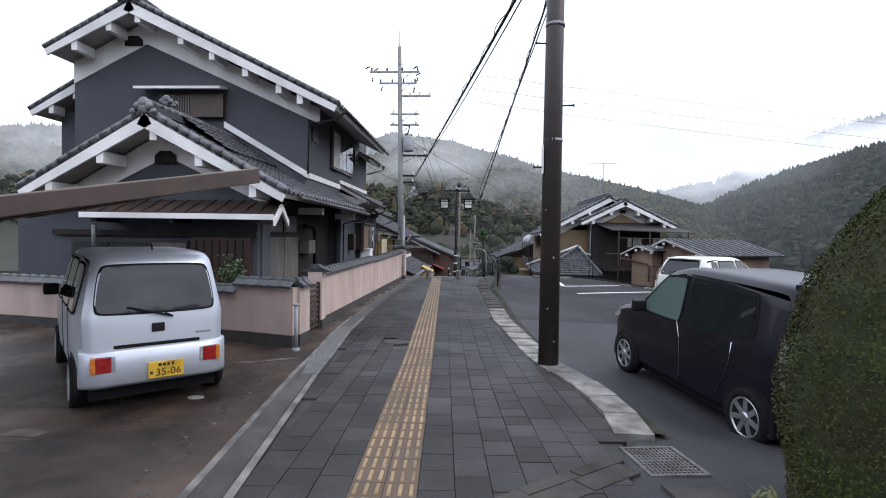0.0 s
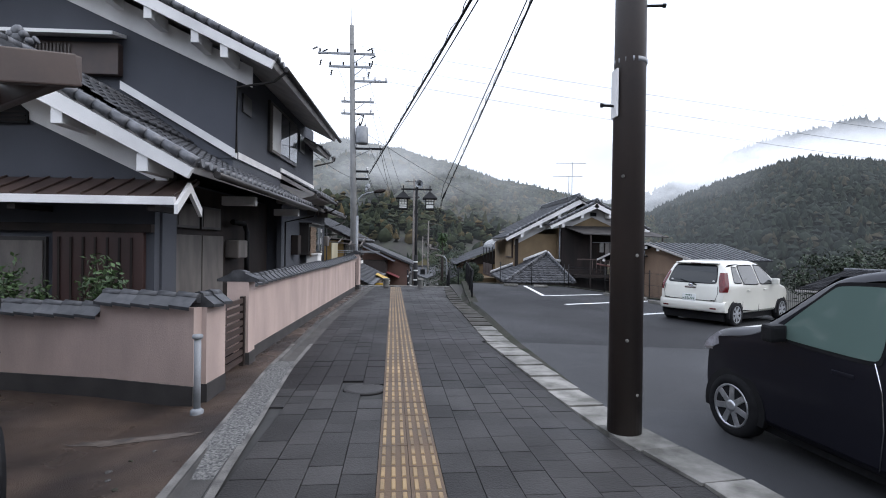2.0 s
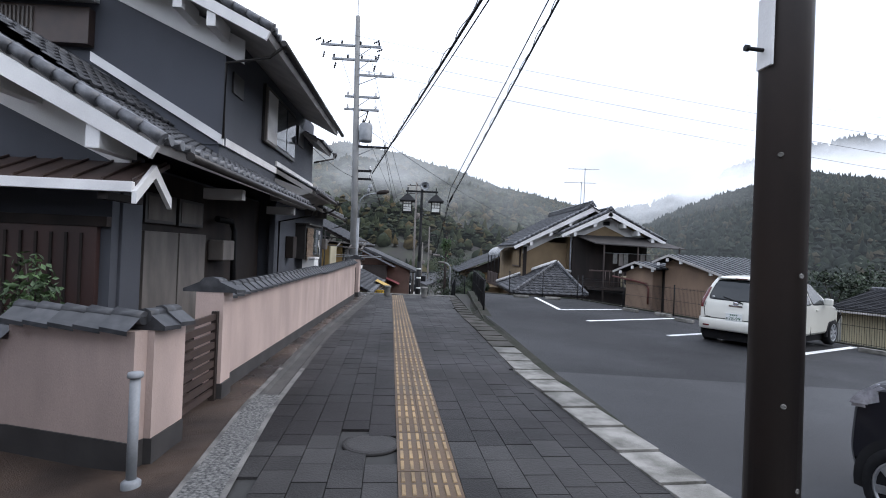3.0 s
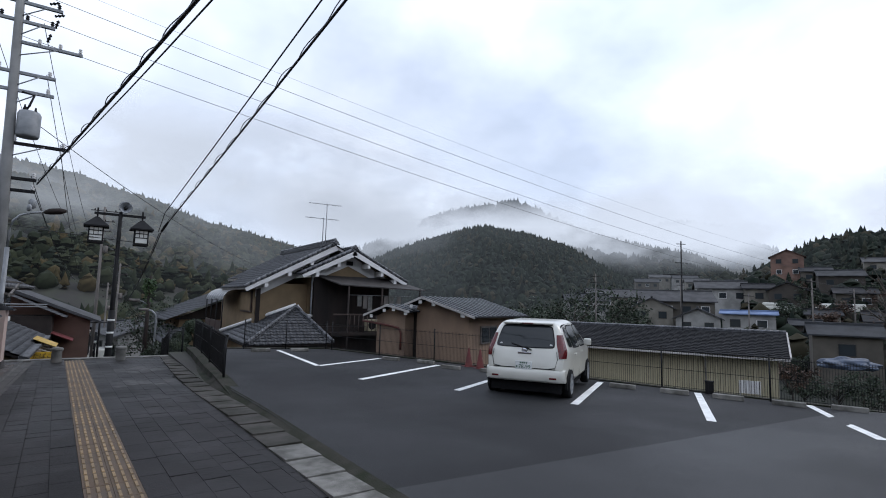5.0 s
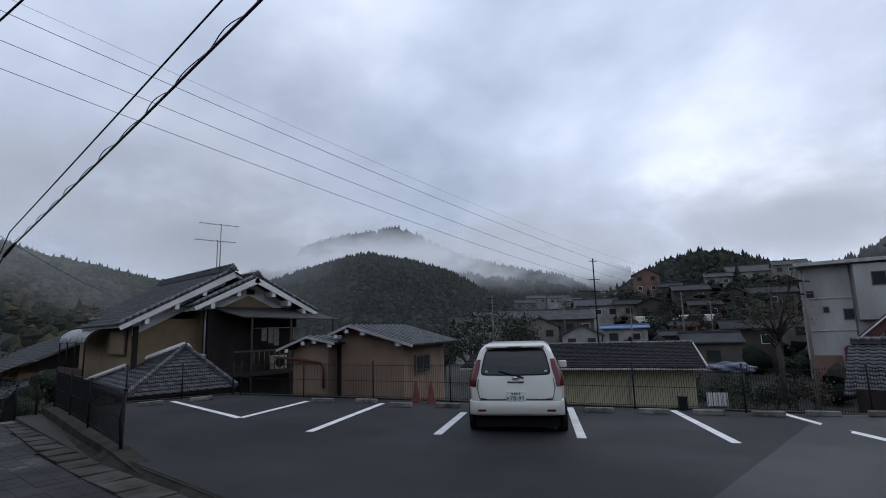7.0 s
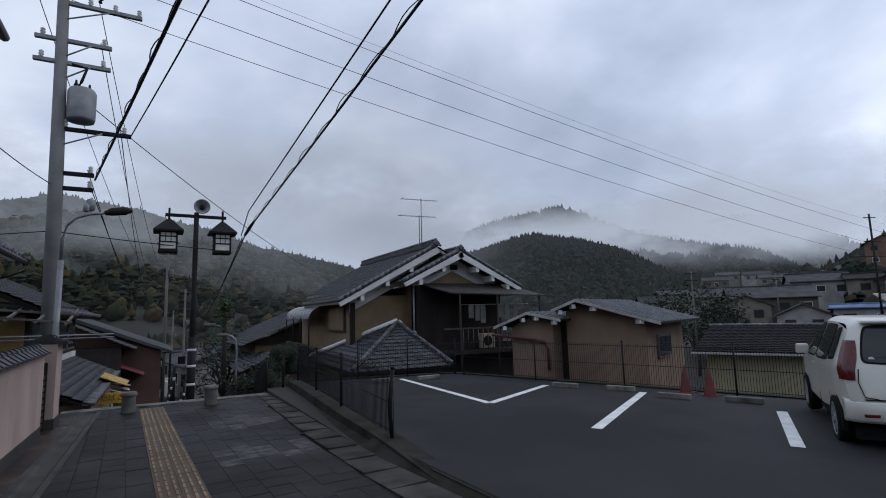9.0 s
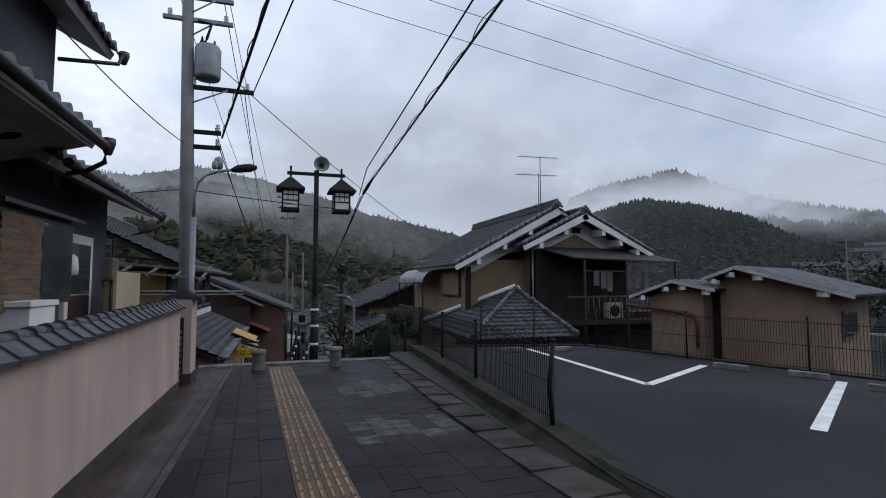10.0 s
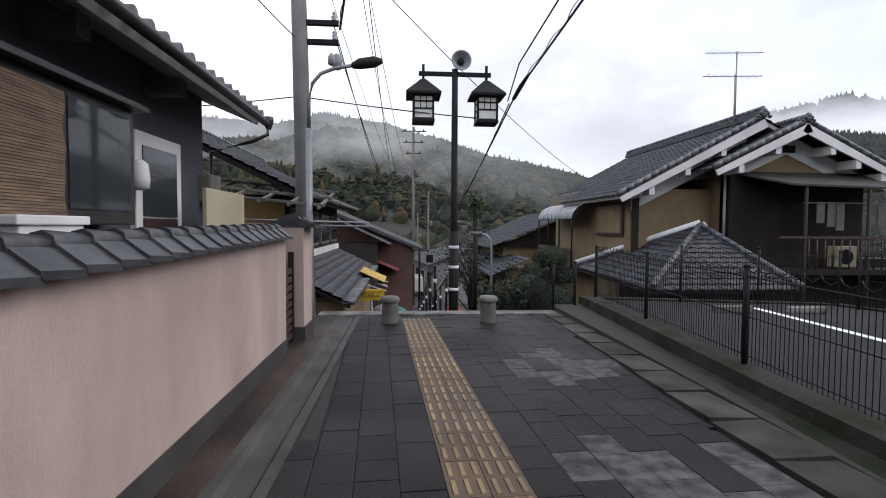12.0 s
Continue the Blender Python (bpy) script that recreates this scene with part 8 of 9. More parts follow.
def town(b, el, d, w, h, gable, wi, ri, storeys=1, deep=0.75, name="town_house", label=""):
    """A house whose foot is seen at that bearing and elevation."""
    x, y = bearing(b, d)
    z = 1.2 + d * math.tan(radians(el))
    dp = w * deep
    pitch = 0.5 if gable else 0.38
    rise = pitch * (w if gable else dp) / 2
    a, c = (dp, w) if gable else (w, dp)
    hs = far_house(x, y, z, a, c, max(1.6, h - rise), -b + (90 if gable else 8), M_FW[wi], M_FR[ri], storeys, name, pitch, label or "distant hillside house with a pitched tiled roof", not gable)
    if gable:
        for k in (-0.25, 0.25):
            for s in range(storeys):
                zz = max(1.6, h - rise) - 1.6 - 2.6 * s
                bm = B()
                box(bm, -a / 2 - 0.06, -a / 2 + 0.02, k * c - 0.6, k * c + 0.6, zz, zz + 1.1)
                wn_ = part("window", bm, M_WHITE if s else M_BRONZE, hs)
                bm = B()
                box(bm, -a / 2 - 0.08, -a / 2 - 0.06, k * c - 0.52, k * c + 0.52, zz + 0.08, zz + 1.02)
                part("pane", bm, M_GLASS, wn_)


for row in ((68.8, 2.9, 152, 6.8, 7.3, True, 4, 2, 2), (78.4, 3.4, 178, 14, 5.8, False, 2, 1, 1), (75.4, 3.3, 168, 7, 4.2, False, 0, 1, 1), (72.7, 1.8, 132, 7.5, 4.4, False, 3, 0, 1), (70.9, 2.4, 150, 6, 4.2, False, 1, 0, 1), (66.6, 0.2, 108, 4.6, 4.3, False, 0, 4, 1), (69.0, 0.1, 107, 5.5, 4.8, True, 3, 4, 1), (63.4, 0.0, 110, 8.4, 5.2, False, 2, 1, 1)):
    town(*row)
for row in ((59.3, -1.3, 95, 11, 5.0, False, 1, 1, 1), (61.6, -2.0, 84, 5.8, 3.0, True, 2, 1, 1), (70.4, -2.3, 86, 3.2, 2.2, False, 3, 0, 1), (55.1, 0.4, 170, 8, 4.2, False, 0, 1, 2), (57.4, 2.3, 262, 9, 5, False, 0, 1, 1), (59.8, 2.2, 255, 10, 5, False, 2, 0, 1), (56.2, 1.7, 230, 9, 5, False, 1, 0, 1), (61.0, 1.7, 225, 9, 5, False, 0, 1, 1)):
    town(*row)
for row in ((57.3, -1.6, 88, 6, 4, True, 0, 1, 1), (53.0, -0.2, 130, 12, 4.5, False, 0, 1, 1), (50.4, -1.2, 105, 8, 4.5, False, 2, 0, 1), (73.8, 0.3, 112, 5.5, 3.6, False, 1, 4, 1), (76.6, 1.4, 128, 6.5, 4.2, True, 3, 1, 1), (79.6, 1.0, 122, 8, 4.5, False, 1, 4, 1), (81.4, 3.6, 170, 8, 5.5, False, 0, 1, 2), (65.0, 1.2, 140, 6, 4.0, False, 1, 0, 1), (73.6, -3.6, 60, 5, 2.6, False, 1, 0, 1), (77.2, -2.4, 74, 6, 3.2, False, 3, 4, 1), (80.2, -1.6, 82, 6.5, 3.6, True, 0, 1, 1), (71.6, -1.4, 94, 4, 2.6, False, 0, 0, 1)):
    town(*row)
x, y = bearing(66.0, 84)
far_house(x, y, -2.2, 6.4, 4, 3.0, -66, M_FW[2], M_FR[3], 1, "blue_roofed_shed", 0.08, "low white shed with a pale blue metal roof")
# small parked cars on the hillside road
for i, (b, d) in enumerate(((67.4, 101), (68.6, 101), (71.8, 101), (72.9, 101), (73.8, 102))):
    x, y = bearing(b, d)
    o = thing("distant_car", pose(x, y, 1.2, 0, 0, 20), "small white car parked on the far road", "car", "far parked cars")
    bm = B()
    box(bm, -0.8, 0.8, -1.7, 1.7, 0.25, 0.85, 0.12)
    part("body", bm, M_CARWHITE, o)
    bm = B()
    box(bm, -0.7, 0.7, -1.5, 0.7, 0.85, 1.45, 0.18)
    part("cabin", bm, M_CARGLASS if i % 2 else M_CARWHITE, o)
    for a in (-0.72, 0.72):
        for c in (-1.1, 1.1):
            part("wheel", lathe(B(), [(0.3, -0.08), (0.3, 0.08)], 12, pose(a, c, 0.3, 0, 90, 0)), M_RUBBER, o)
bm = B()
for (b0, d0), (b1, d1) in (((65, 99), (82, 101)),):
    p, q = bearing(b0, d0), bearing(b1, d1)
    prism(bm, [(*p, -8), (*q, -8), (*q, 1.2), (*p, 1.2)], (5, 1, 0))
solid("far_road_terrace", bm, M_EARTH, "concrete terrace of the hillside road", "terrace")
for b, d in ((75.0, 92), (75.9, 92), (76.7, 92)):
    x, y = bearing(b, d)
    bm = B()
    box(bm, x - 0.4, x + 0.4, y - 0.5, y + 0.5, -0.8, 0.1, 0.05)
    tagged(part("yellow_container", bm, M_YPLATE), "bright yellow container beside the far road", "container", "yellow containers")

M_OLDWHITE = mat("weathered_white_render", (0.40, 0.40, 0.39), 0.85, col2=(0.24, 0.235, 0.22), scale=0.35, fine=12, stretchz=0.25)
wb = thing("white_building", pose(*bearing(84.8, 66), -2.8, 0, 0, -84.8), "white plastered three-storey building with an outside stair", "building")
bm = B()
box(bm, -3.7, 3.4, 0, 9, -6, 9.6)
part("wall", bm, M_OLDWHITE, wb)
bm = B()
box(bm, 0.9, 5.2, -0.9, 0.0, 3.9, 9.4)
part("bay", bm, M_OLDWHITE, wb)
bm = B()
box(bm, -4.0, 5.3, -1.2, 9.3, 9.6, 9.95)
part("roof_slab", bm, M_SOFFIT, wb)
for x, z, w, yy in ((2.8, 7.9, 0.5, -0.9), (0.15, 4.5, 0.4, 0.0), (-1.7, 5.0, 0.2, 0.0), (-2.9, 6.6, 0.3, 0.0)):
    bm = B()
    box(bm, x - w - 0.08, x + w + 0.08, yy - 0.08, yy + 0.02, z - w * 1.2 - 0.08, z + w * 1.2 + 0.08)
    o = part("window", bm, M_GREYPANEL, wb)
    bm = B()
    box(bm, x - w, x + w, yy - 0.1, yy - 0.08, z - w * 1.2, z + w * 1.2)
    part("pane", bm, M_GLASS, o)
for z in (2.9, 6.2):
    bm = B()
    box(bm, -3.75, 0.88, -0.1, 0.02, z - 0.06, z + 0.06)
    part("string_course", bm, M_SOFFIT, wb)
for x in (-3.4, 0.6):
    part("down_pipe", tube(B(), [(x, -0.1, 9.5), (x, -0.1, -2)], 0.07, 8), M_GREYPANEL, wb)
M_STAIRRED = mat("dark_red_stair", (0.075, 0.022, 0.020), 0.7, scale=2)
st = B()
prism(st, [(-0.7, -2.6, -0.2), (4.6, -2.6, 4.6), (4.6, -2.6, 6.0), (-0.7, -2.6, 1.2)], (0, 1.0, 0))
box(st, 4.6, 8.5, -2.6, -1.4, 4.4, 6.0)
box(st, 2.6, 6.5, -2.4, -0.9, -3, 3.2)
part("outside_stair", st, M_STAIRRED, wb, "dark red metal stair")
for za, zb, yy in ((1.4, 6.2, -2.7), (-1.0, 3.2, -3.4), (-2.2, 2.0, -3.4)):
    part("stair_rail", tube(B(), [(-0.2, yy, za), (5.0, yy, zb)], 0.09, 6), M_WHITE, wb)
for k in range(5):
    part("stair_post", tube(B(), [(0.3 + 1.1 * k, -3.4, -4), (0.3 + 1.1 * k, -3.4, -0.6 + 0.88 * k)], 0.06, 6), M_WHITE, wb)
bm = B()
box(bm, -3.4, -0.9, -1.6, -0.2, -6, 0.4)
part("lower_wing", bm, M_FW[4], wb, "pinkish plastered lower wing")
bm = B()
box(bm, 5.2, 9.0, -1.0, 3.0, -6, 4.3)
part("side_wing", bm, M_FW[4], wb, "pinkish plastered side wing")
far_house(*bearing(91.5, 74), -1.5, 8, 8, 10.3, -91.5, M_FW[0], M_FR[1], 3, "beige_block", 0.05, "beige three-storey block beside the white building")
tp = thing("blue_tarpaulin", pose(*bearing(74.7, 38), -1.75, 0, 0, -74.7), "crumpled dark blue tarpaulin over a heap", "tarpaulin")
bm = B()
bmesh.ops.create_icosphere(bm, subdivisions=4, radius=1.0)
for v in bm.verts:
    v.co *= 1 + 0.3 * noise.noise(v.co * 2.1)
    v.co = Vector((v.co.x * 1.4, v.co.y * 0.9, max(v.co.z, -0.5) * 0.45))
part("cover", bm, mat("blue_tarp", (0.045, 0.065, 0.105), 0.5, scale=2), tp)
x, y = bearing(71.2, 13.6)
wsh = thing("white_mesh_sheet", pose(x, y, -0.78, 0, 0, -62), "white plastic sheet hung on the fence", "sheet")
bm = B()
box(bm, -0.22, 0.22, -0.012, 0.012, 0.12, 0.42, 0.004)
part("sheet", bm, M_WHITE, wsh)
for k in range(5):
    bm = B()
    box(bm, -0.2 + 0.1 * k - 0.006, -0.2 + 0.1 * k + 0.006, -0.018, -0.013, 0.12, 0.42)
    part("rib", bm, M_GREYPANEL, wsh)
for a in (-0.2, 0.2):
    part("leg", tube(B(), [(a, 0, -0.02), (a, 0, 0.14)], 0.01, 6), M_GALV, wsh)
x, y = bearing(67.9, 12.9)
bxo = thing("black_box", pose(x, y, zp(x, y), 0, 0, -60), "small black plastic box beside a wheel stop", "box")
bm = B()
box(bm, -0.09, 0.09, -0.08, 0.08, 0, 0.27, 0.012)
part("casing", bm, M_BLACK, bxo)
bm = B()
box(bm, -0.1, 0.1, -0.09, 0.09, 0.27, 0.29, 0.006)
part("lid", bm, M_RUBBER, bxo)
for b, d, h_ in ((81.2, 33, 5.6), (71.5, 60, 6.5), (74.2, 75, 6), (66.5, 58, 5), (52, 60, 7), (60, 90, 8)):
    x, y = bearing(b, d)
    o = thing("distant_pole", pose(x, y, -4), "grey utility pole among the houses", "utility pole", "far utility poles")
    part("shaft", tube(B(), [(0, 0, 0), (0, 0, h_ + 2)], [0.10, 0.07 if d < 40 else 0.06], 8), M_GREYPANEL, o)
    for k in range(2):
        part("crossarm", tube(B(), [(-0.7, 0.2, h_ + 1.7 - 0.7 * k), (0.7, -0.2, h_ + 1.7 - 0.7 * k)], 0.05, 6), M_BLACK, o)

# ---- trees ----


def tree(x, y, z, h, crown, leaves, material, label, bare=False, seed=0, leafsize=0.16):
    rng = random.Random(seed)
    t = thing("tree", pose(x, y, z), label, "tree")
    trunk = B()
    tube(trunk, [(0, 0, -0.5), (0.04 * h, 0, h * 0.25), (0.02 * h, 0.03 * h, h * 0.55)], [0.045 * h * 0.6, 0.035 * h * 0.6, 0.02 * h * 0.6], 8)
    part("trunk", trunk, M_BARK, t)
    limbs = B()
    tips = []
    for k in range(16 if bare else 11):
        a = k * 2.4 + rng.uniform(-0.4, 0.4)
        z0 = h * rng.uniform(0.22, 0.55)
        end = Vector((crown * rng.uniform(0.55, 1.0) * math.cos(a), crown * rng.uniform(0.55, 1.0) * math.sin(a), h * rng.uniform(0.5, 1.0)))
        mid = Vector((0.02 * h, 0.01 * h, z0)).lerp(end, 0.5) + Vector((0, 0, 0.04 * h))
        tube(limbs, [(0.03 * h, 0.01 * h, z0), mid, end], [0.012 * h, 0.008 * h, 0.003 * h], 5)
        tips += [end, mid.lerp(end, 0.6)]
        for j in range(4 if bare else 2):
            e2 = end + Vector((rng.gauss(0, 0.25), rng.gauss(0, 0.25), rng.uniform(0, 0.3))) * crown
            tube(limbs, [mid.lerp(end, 0.3 + 0.17 * j), e2], [0.005 * h, 0.0015 * h], 4)
            tips.append(e2)
    part("branchwork", limbs, M_BARK, t)
    lv = B()
    leaf_cloud(lv, leaves, lambda r: (r.choice(tips) + Vector((r.gauss(0, 0.17), r.gauss(0, 0.17), r.gauss(0, 0.14))) * crown, (r.uniform(-1, 1), r.uniform(-1, 1), 0.8)), leafsize, rng)
    tagged(part("crown", lv, material, t), kind="stuff")


M_LEAFRED = mat("russet_leaf", (0.070, 0.036, 0.020), 0.7, col2=(0.035, 0.022, 0.015), scale=2, island=0.9)
M_LEAFDARK = mat("dark_leaf", (0.030, 0.045, 0.022), 0.7, col2=(0.016, 0.026, 0.014), scale=2, island=0.9)
tree(*bearing(79, 42), -3.6, 8.0, 2.2, 900, M_LEAFRED, "bare russet tree with fine branches", True, 3, 0.12)
for b, d, h_, c_ in ((49.5, 66, 9.5, 4.2), (52.5, 72, 8.5, 3.6), (46.5, 75, 8, 3.6), (43.5, 62, 7, 3.2), (55.2, 78, 7, 3.0)):
    tree(*bearing(b, d), -6.5, h_, c_, 1700, M_LEAFDARK, "dark evergreen tree above the valley houses", False, int(b * 7), 0.42)
rq = random.Random(9)
for k in range(22):
    b = rq.uniform(69, 83)
    d = rq.uniform(88, 150)
    tree(*bearing(b, d), lerp(d, (50, 80, 100, 120, 150), (-7, -3.6, 0.0, 3.0, 7.4)) - 9 * (1 - min(1.0, max(0.0, (b - 57) / 9))), rq.uniform(2.6, 4.4), rq.uniform(1.2, 2.0), 1300, M_LEAFDARK if k % 4 else M_LEAFRED, "tree between the hillside houses", False, 100 + k, 0.3)
for k in range(16):
    b = 70.2 + 0.75 * k + rq.uniform(-0.3, 0.3)
    d = rq.uniform(42, 74)
    tree(*bearing(b, d), lerp(d, (40, 50, 80), (-4.6, -6.6, -3.7)), rq.uniform(1.8, 3.0), rq.uniform(1.0, 1.6), 900, M_LEAFDARK if k % 5 else M_LEAFRED, "low dark bush in the gardens below", False, 300 + k, 0.2)
for x, y, z, h_, c_, k in ((0.9, 29.5, -2.2, 1.6, 0.5, 3), (1.9, 33, -3, 2.6, 0.9, 4), (1.4, 42, -4.5, 4.2, 1.4, 5), (2.2, 48, -5, 5.5, 1.8, 6)):
    tree(x, y, z, h_, c_, 1300, M_LEAFDARK, "dark garden shrub beside the steps", False, k, 0.085 if y < 35 else 0.16)


def topiary(x, y, ground, balls, seed):
    """A clipped garden tree: rounded pads of leaves on a bent trunk."""
    rng = random.Random(seed)
    t = thing("clipped_tree", pose(x, y, 0), "dark green clipped garden tree with rounded pads", "tree")
    part("trunk", tube(B(), [(0, 0, ground - 0.3), (0.1, 0, (ground + balls[0][2]) / 2), (balls[0][0], balls[0][1], balls[0][2])], [0.09, 0.07, 0.04], 8), M_BARK, t)
    for bx, by, bz, r in balls:
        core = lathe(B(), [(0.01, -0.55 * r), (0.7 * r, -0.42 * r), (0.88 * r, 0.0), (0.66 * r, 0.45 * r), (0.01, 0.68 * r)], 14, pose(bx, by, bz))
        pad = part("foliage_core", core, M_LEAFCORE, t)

        def on_pad(q):
            a, e = q.uniform(0, 6.283), math.asin(q.uniform(-0.75, 1))
            d = Vector((math.cos(a) * math.cos(e), math.sin(a) * math.cos(e), 0.75 * math.sin(e)))
            k = 1 + 0.12 * noise.noise(d * 2.5 + Vector((bx, by, bz)))
            return Vector((bx, by, bz)) + d * r * k * q.uniform(0.9, 1.04), d
        lv = B()
        leaf_cloud(lv, int(5200 * r), on_pad, 0.06, rng)
        tagged(part("leaves", lv, M_LEAFDARK, pad), kind="stuff")


topiary(2.25, 30.6, -3.0, ((0.0, 0.0, 0.0, 0.44), (-0.45, -0.1, -0.42, 0.38), (0.35, 0.1, -0.5, 0.36)), 1)
topiary(1.45, 29.6, -2.6, ((0.0, 0.0, -0.75, 0.5), (0.5, -0.3, -0.98, 0.5), (-0.35, 0.1, -1.2, 0.4)), 2)

# ---- steps and the street below ----
stairs = thing("stairs", None, "wide concrete steps leading down from the path", "stairs", kind="structure")
bm = B()
box(bm, -3.1, 0.75, 24.88, 25.2, -1.2, gz(25) + 0.02, 0.012)
part("top_edge", bm, M_KERB, stairs, "pale concrete edge of the top step")
for k in range(20):
    bm = B()
    y0_ = 25.2 + 0.74 * k
    box(bm, -3.1, 0.75, y0_, y0_ + 0.76, -5.5, gz(25) - 0.165 * (k + 1), 0.01)
    part("step", bm, M_DRAIN, stairs)
bm = B()
prism(bm, [(-3.2, 39.9, -3.86), (1.2, 39.9, -3.86), (1.2, 75, -6.1), (-3.2, 75, -6.1)], (0, 0, -0.2))
solid("lower_street", bm, M_ASPH, "grey asphalt street below the steps", "street")
hr = thing("stair_handrail", None, "black steel handrail with white bands down the steps", "handrail")
for k in range(7):
    y = 27.2 + 2.0 * k
    z = gz(25) - 0.165 * ((y - 25.2) / 0.74)
    for x in (-1.12, -0.72):
        p = part("post", tube(B(), [(x, y, z - 0.1), (x, y, z + 1.05)], 0.03, 8), M_BLACK, hr)
        part("white_band", tube(B(), [(x, y, z + 0.7), (x, y, z + 0.78)], 0.034, 8), M_PAINT, p)
for x in (-1.12, -0.72):
    part("rail", tube(B(), [(x, 27.2, gz(25) - 0.45 + 1.05), (x, 39.2, gz(25) - 3.12 + 1.05)], 0.024, 8), M_GALV, hr)

# houses down the hill, left of the steps
h2 = thing("corner_shop_house", None, "old two-storey wooden shop house with grey tiled roofs", "house")
bm = B()
box(bm, -10, -4.3, 27.8, 36.5, -4, 1.5)
part("wall", bm, M_DARKWOOD, h2)
bm = B()
box(bm, -10, -4.25, 27.75, 27.8, -0.1, 1.4)
part("yellow_plaster", bm, mat("ochre_plaster", (0.36, 0.23, 0.08), 0.85, scale=2), h2, "ochre plastered end wall")
s_ = Vector((-3.6, 0, 1.75))
bm = tile_slope(B(), (-3.55, 26.9, 1.42), (0, 1, 0), s_, 10.2, s_.length)
s2_ = Vector((-1.5, 0, 0.72))
tile_slope(bm, (-2.75, 27.0, -0.72), (0, 1, 0), s2_, 9.2, s2_.length)
tagged(part("roof_tiles", bm, M_KAWARA, h2), kind="stuff")
part("soffit", slab(slab(B(), (-3.6, 26.95, 1.42), (0, 1, 0), s_, 10.1, s_.length, 0.1), (-2.8, 27.05, -0.72), (0, 1, 0), s2_, 9.1, s2_.length, 0.08), M_DARKWOOD, h2)
ridge(h2, (-7.15, 26.9, 3.2), (-7.15, 37.0, 3.2), 3)
n = 34
for i in range(n):
    piece("eave_tile", EAVE_ME, h2, pose(-3.52, 27.05 + i * 10.0 / n, 1.47, 0, 26, 90))
for i in range(n - 4):
    piece("eave_tile", EAVE_ME, h2, pose(-2.72, 27.1 + i * 9.0 / (n - 4), -0.67, 0, 26, 90))
bm = B()
box(bm, -4.28, -4.2, 27.9, 36.2, 0.02, 0.2)
part("white_sill", bm, M_WHITE, h2)
for k in range(4):
    bm = B()
    box(bm, -4.29, -4.22, 28.3 + 2.0 * k, 29.9 + 2.0 * k, 0.3, 1.25, 0.01)
    o = part("window", bm, M_GREYPANEL, h2)
    bm = B()
    box(bm, -4.22, -4.21, 28.38 + 2.0 * k, 29.82 + 2.0 * k, 0.38, 1.17)
    part("pane", bm, M_GLASS, o)
bm = B()
box(bm, -4.3, -3.0, 27.4, 35.8, -4, -0.7)
part("shop_front", bm, M_TANWALL, h2)
lean = thing("timber_lean_to", None, "open timber lean-to frame behind the house", "lean-to")
for k in range(7):
    part("rafter", beam(B(), Vector((-6.2 + 0.5 * k, 25.6, 1.45 - 0.05 * k)), Vector((-6.2 + 0.5 * k, 27.7, 1.85 - 0.05 * k)), 0.05, 0.05), M_GREYPANEL, lean)
for k in range(3):
    part("batten", beam(B(), Vector((-6.3, 25.7 + 0.9 * k, 1.5 + 0.17 * k)), Vector((-3.1, 25.7 + 0.9 * k, 1.2 + 0.17 * k)), 0.05, 0.05), M_GREYPANEL, lean)
ob = tagged(part("drying_pole", tube(B(), [(-4.3, 25.0, 0.95), (-2.4, 26.5, 0.92)], 0.018, 6), M_GALV), "metal laundry drying pole", "pole")
part("second_rod", tube(B(), [(-4.3, 25.1, 0.88), (-2.4, 26.6, 0.85)], 0.015, 6), M_GALV, ob)
sg = thing("tobacco_sign", pose(-2.62, 30.6, -1.0, 0, 0, 4), "yellow shop sign board with black letters", "sign")
bm = B()
box(bm, -0.34, 0.34, 0, 0.06, -0.15, 0.15, 0.008)
part("board", bm, M_YPLATE, sg)
letters("\u305f\u3070\u3053", 0.2, M_PLATEINK, sg, pose(0, -0.004, 0, 90, 0, 0), "sign_letters", "black sign letters")
part("post", tube(B(), [(0, 0.03, -1.6), (0, 0.03, -0.15)], 0.03, 8), M_GALV, sg)
aw2 = thing("yellow_awning", pose(-2.4, 31.4, -0.95), "faded yellow folding awning on a white frame", "awning")
part("cloth", prism(B(), [(-0.6, 0, 0.5), (0.1, -0.1, 0.2), (0.1, 1.5, 0.2), (-0.6, 1.6, 0.5)], (0, 0, 0.02)), mat("yellow_cloth", (0.55, 0.36, 0.08), 0.8, scale=4), aw2)
for k in range(4):
    part("strut", tube(B(), [(-0.6, 0.5 * k, 0.2), (0.15, 0.5 * k, -0.05 + 0.1 * (k % 2))], 0.02, 6), M_WHITE, aw2)
for k, (x, y, c) in enumerate(((-1.9, 38, (0.03, 0.20, 0.16)), (-2.2, 41, (0.30, 0.30, 0.32)), (0.1, 36, (0.40, 0.09, 0.03)), (-2.4, 35, (0.35, 0.35, 0.33)))):
    z = terrain(x, y)
    bm = B()
    bmesh.ops.create_icosphere(bm, subdivisions=3, radius=0.5)
    for v in bm.verts:
        v.co *= 1 + 0.25 * noise.noise(v.co * 2.3 + Vector((k, 0, 0)))
        v.co.z = max(v.co.z * 1.3, -0.3)
    bmesh.ops.translate(bm, verts=bm.verts[:], vec=(x, y, z + 0.35))
    tagged(part("covered_goods", bm, mat("cover_%d" % k, c, 0.7, scale=3)), "heap of goods under a crumpled plastic cover", "goods", "goods along the street")

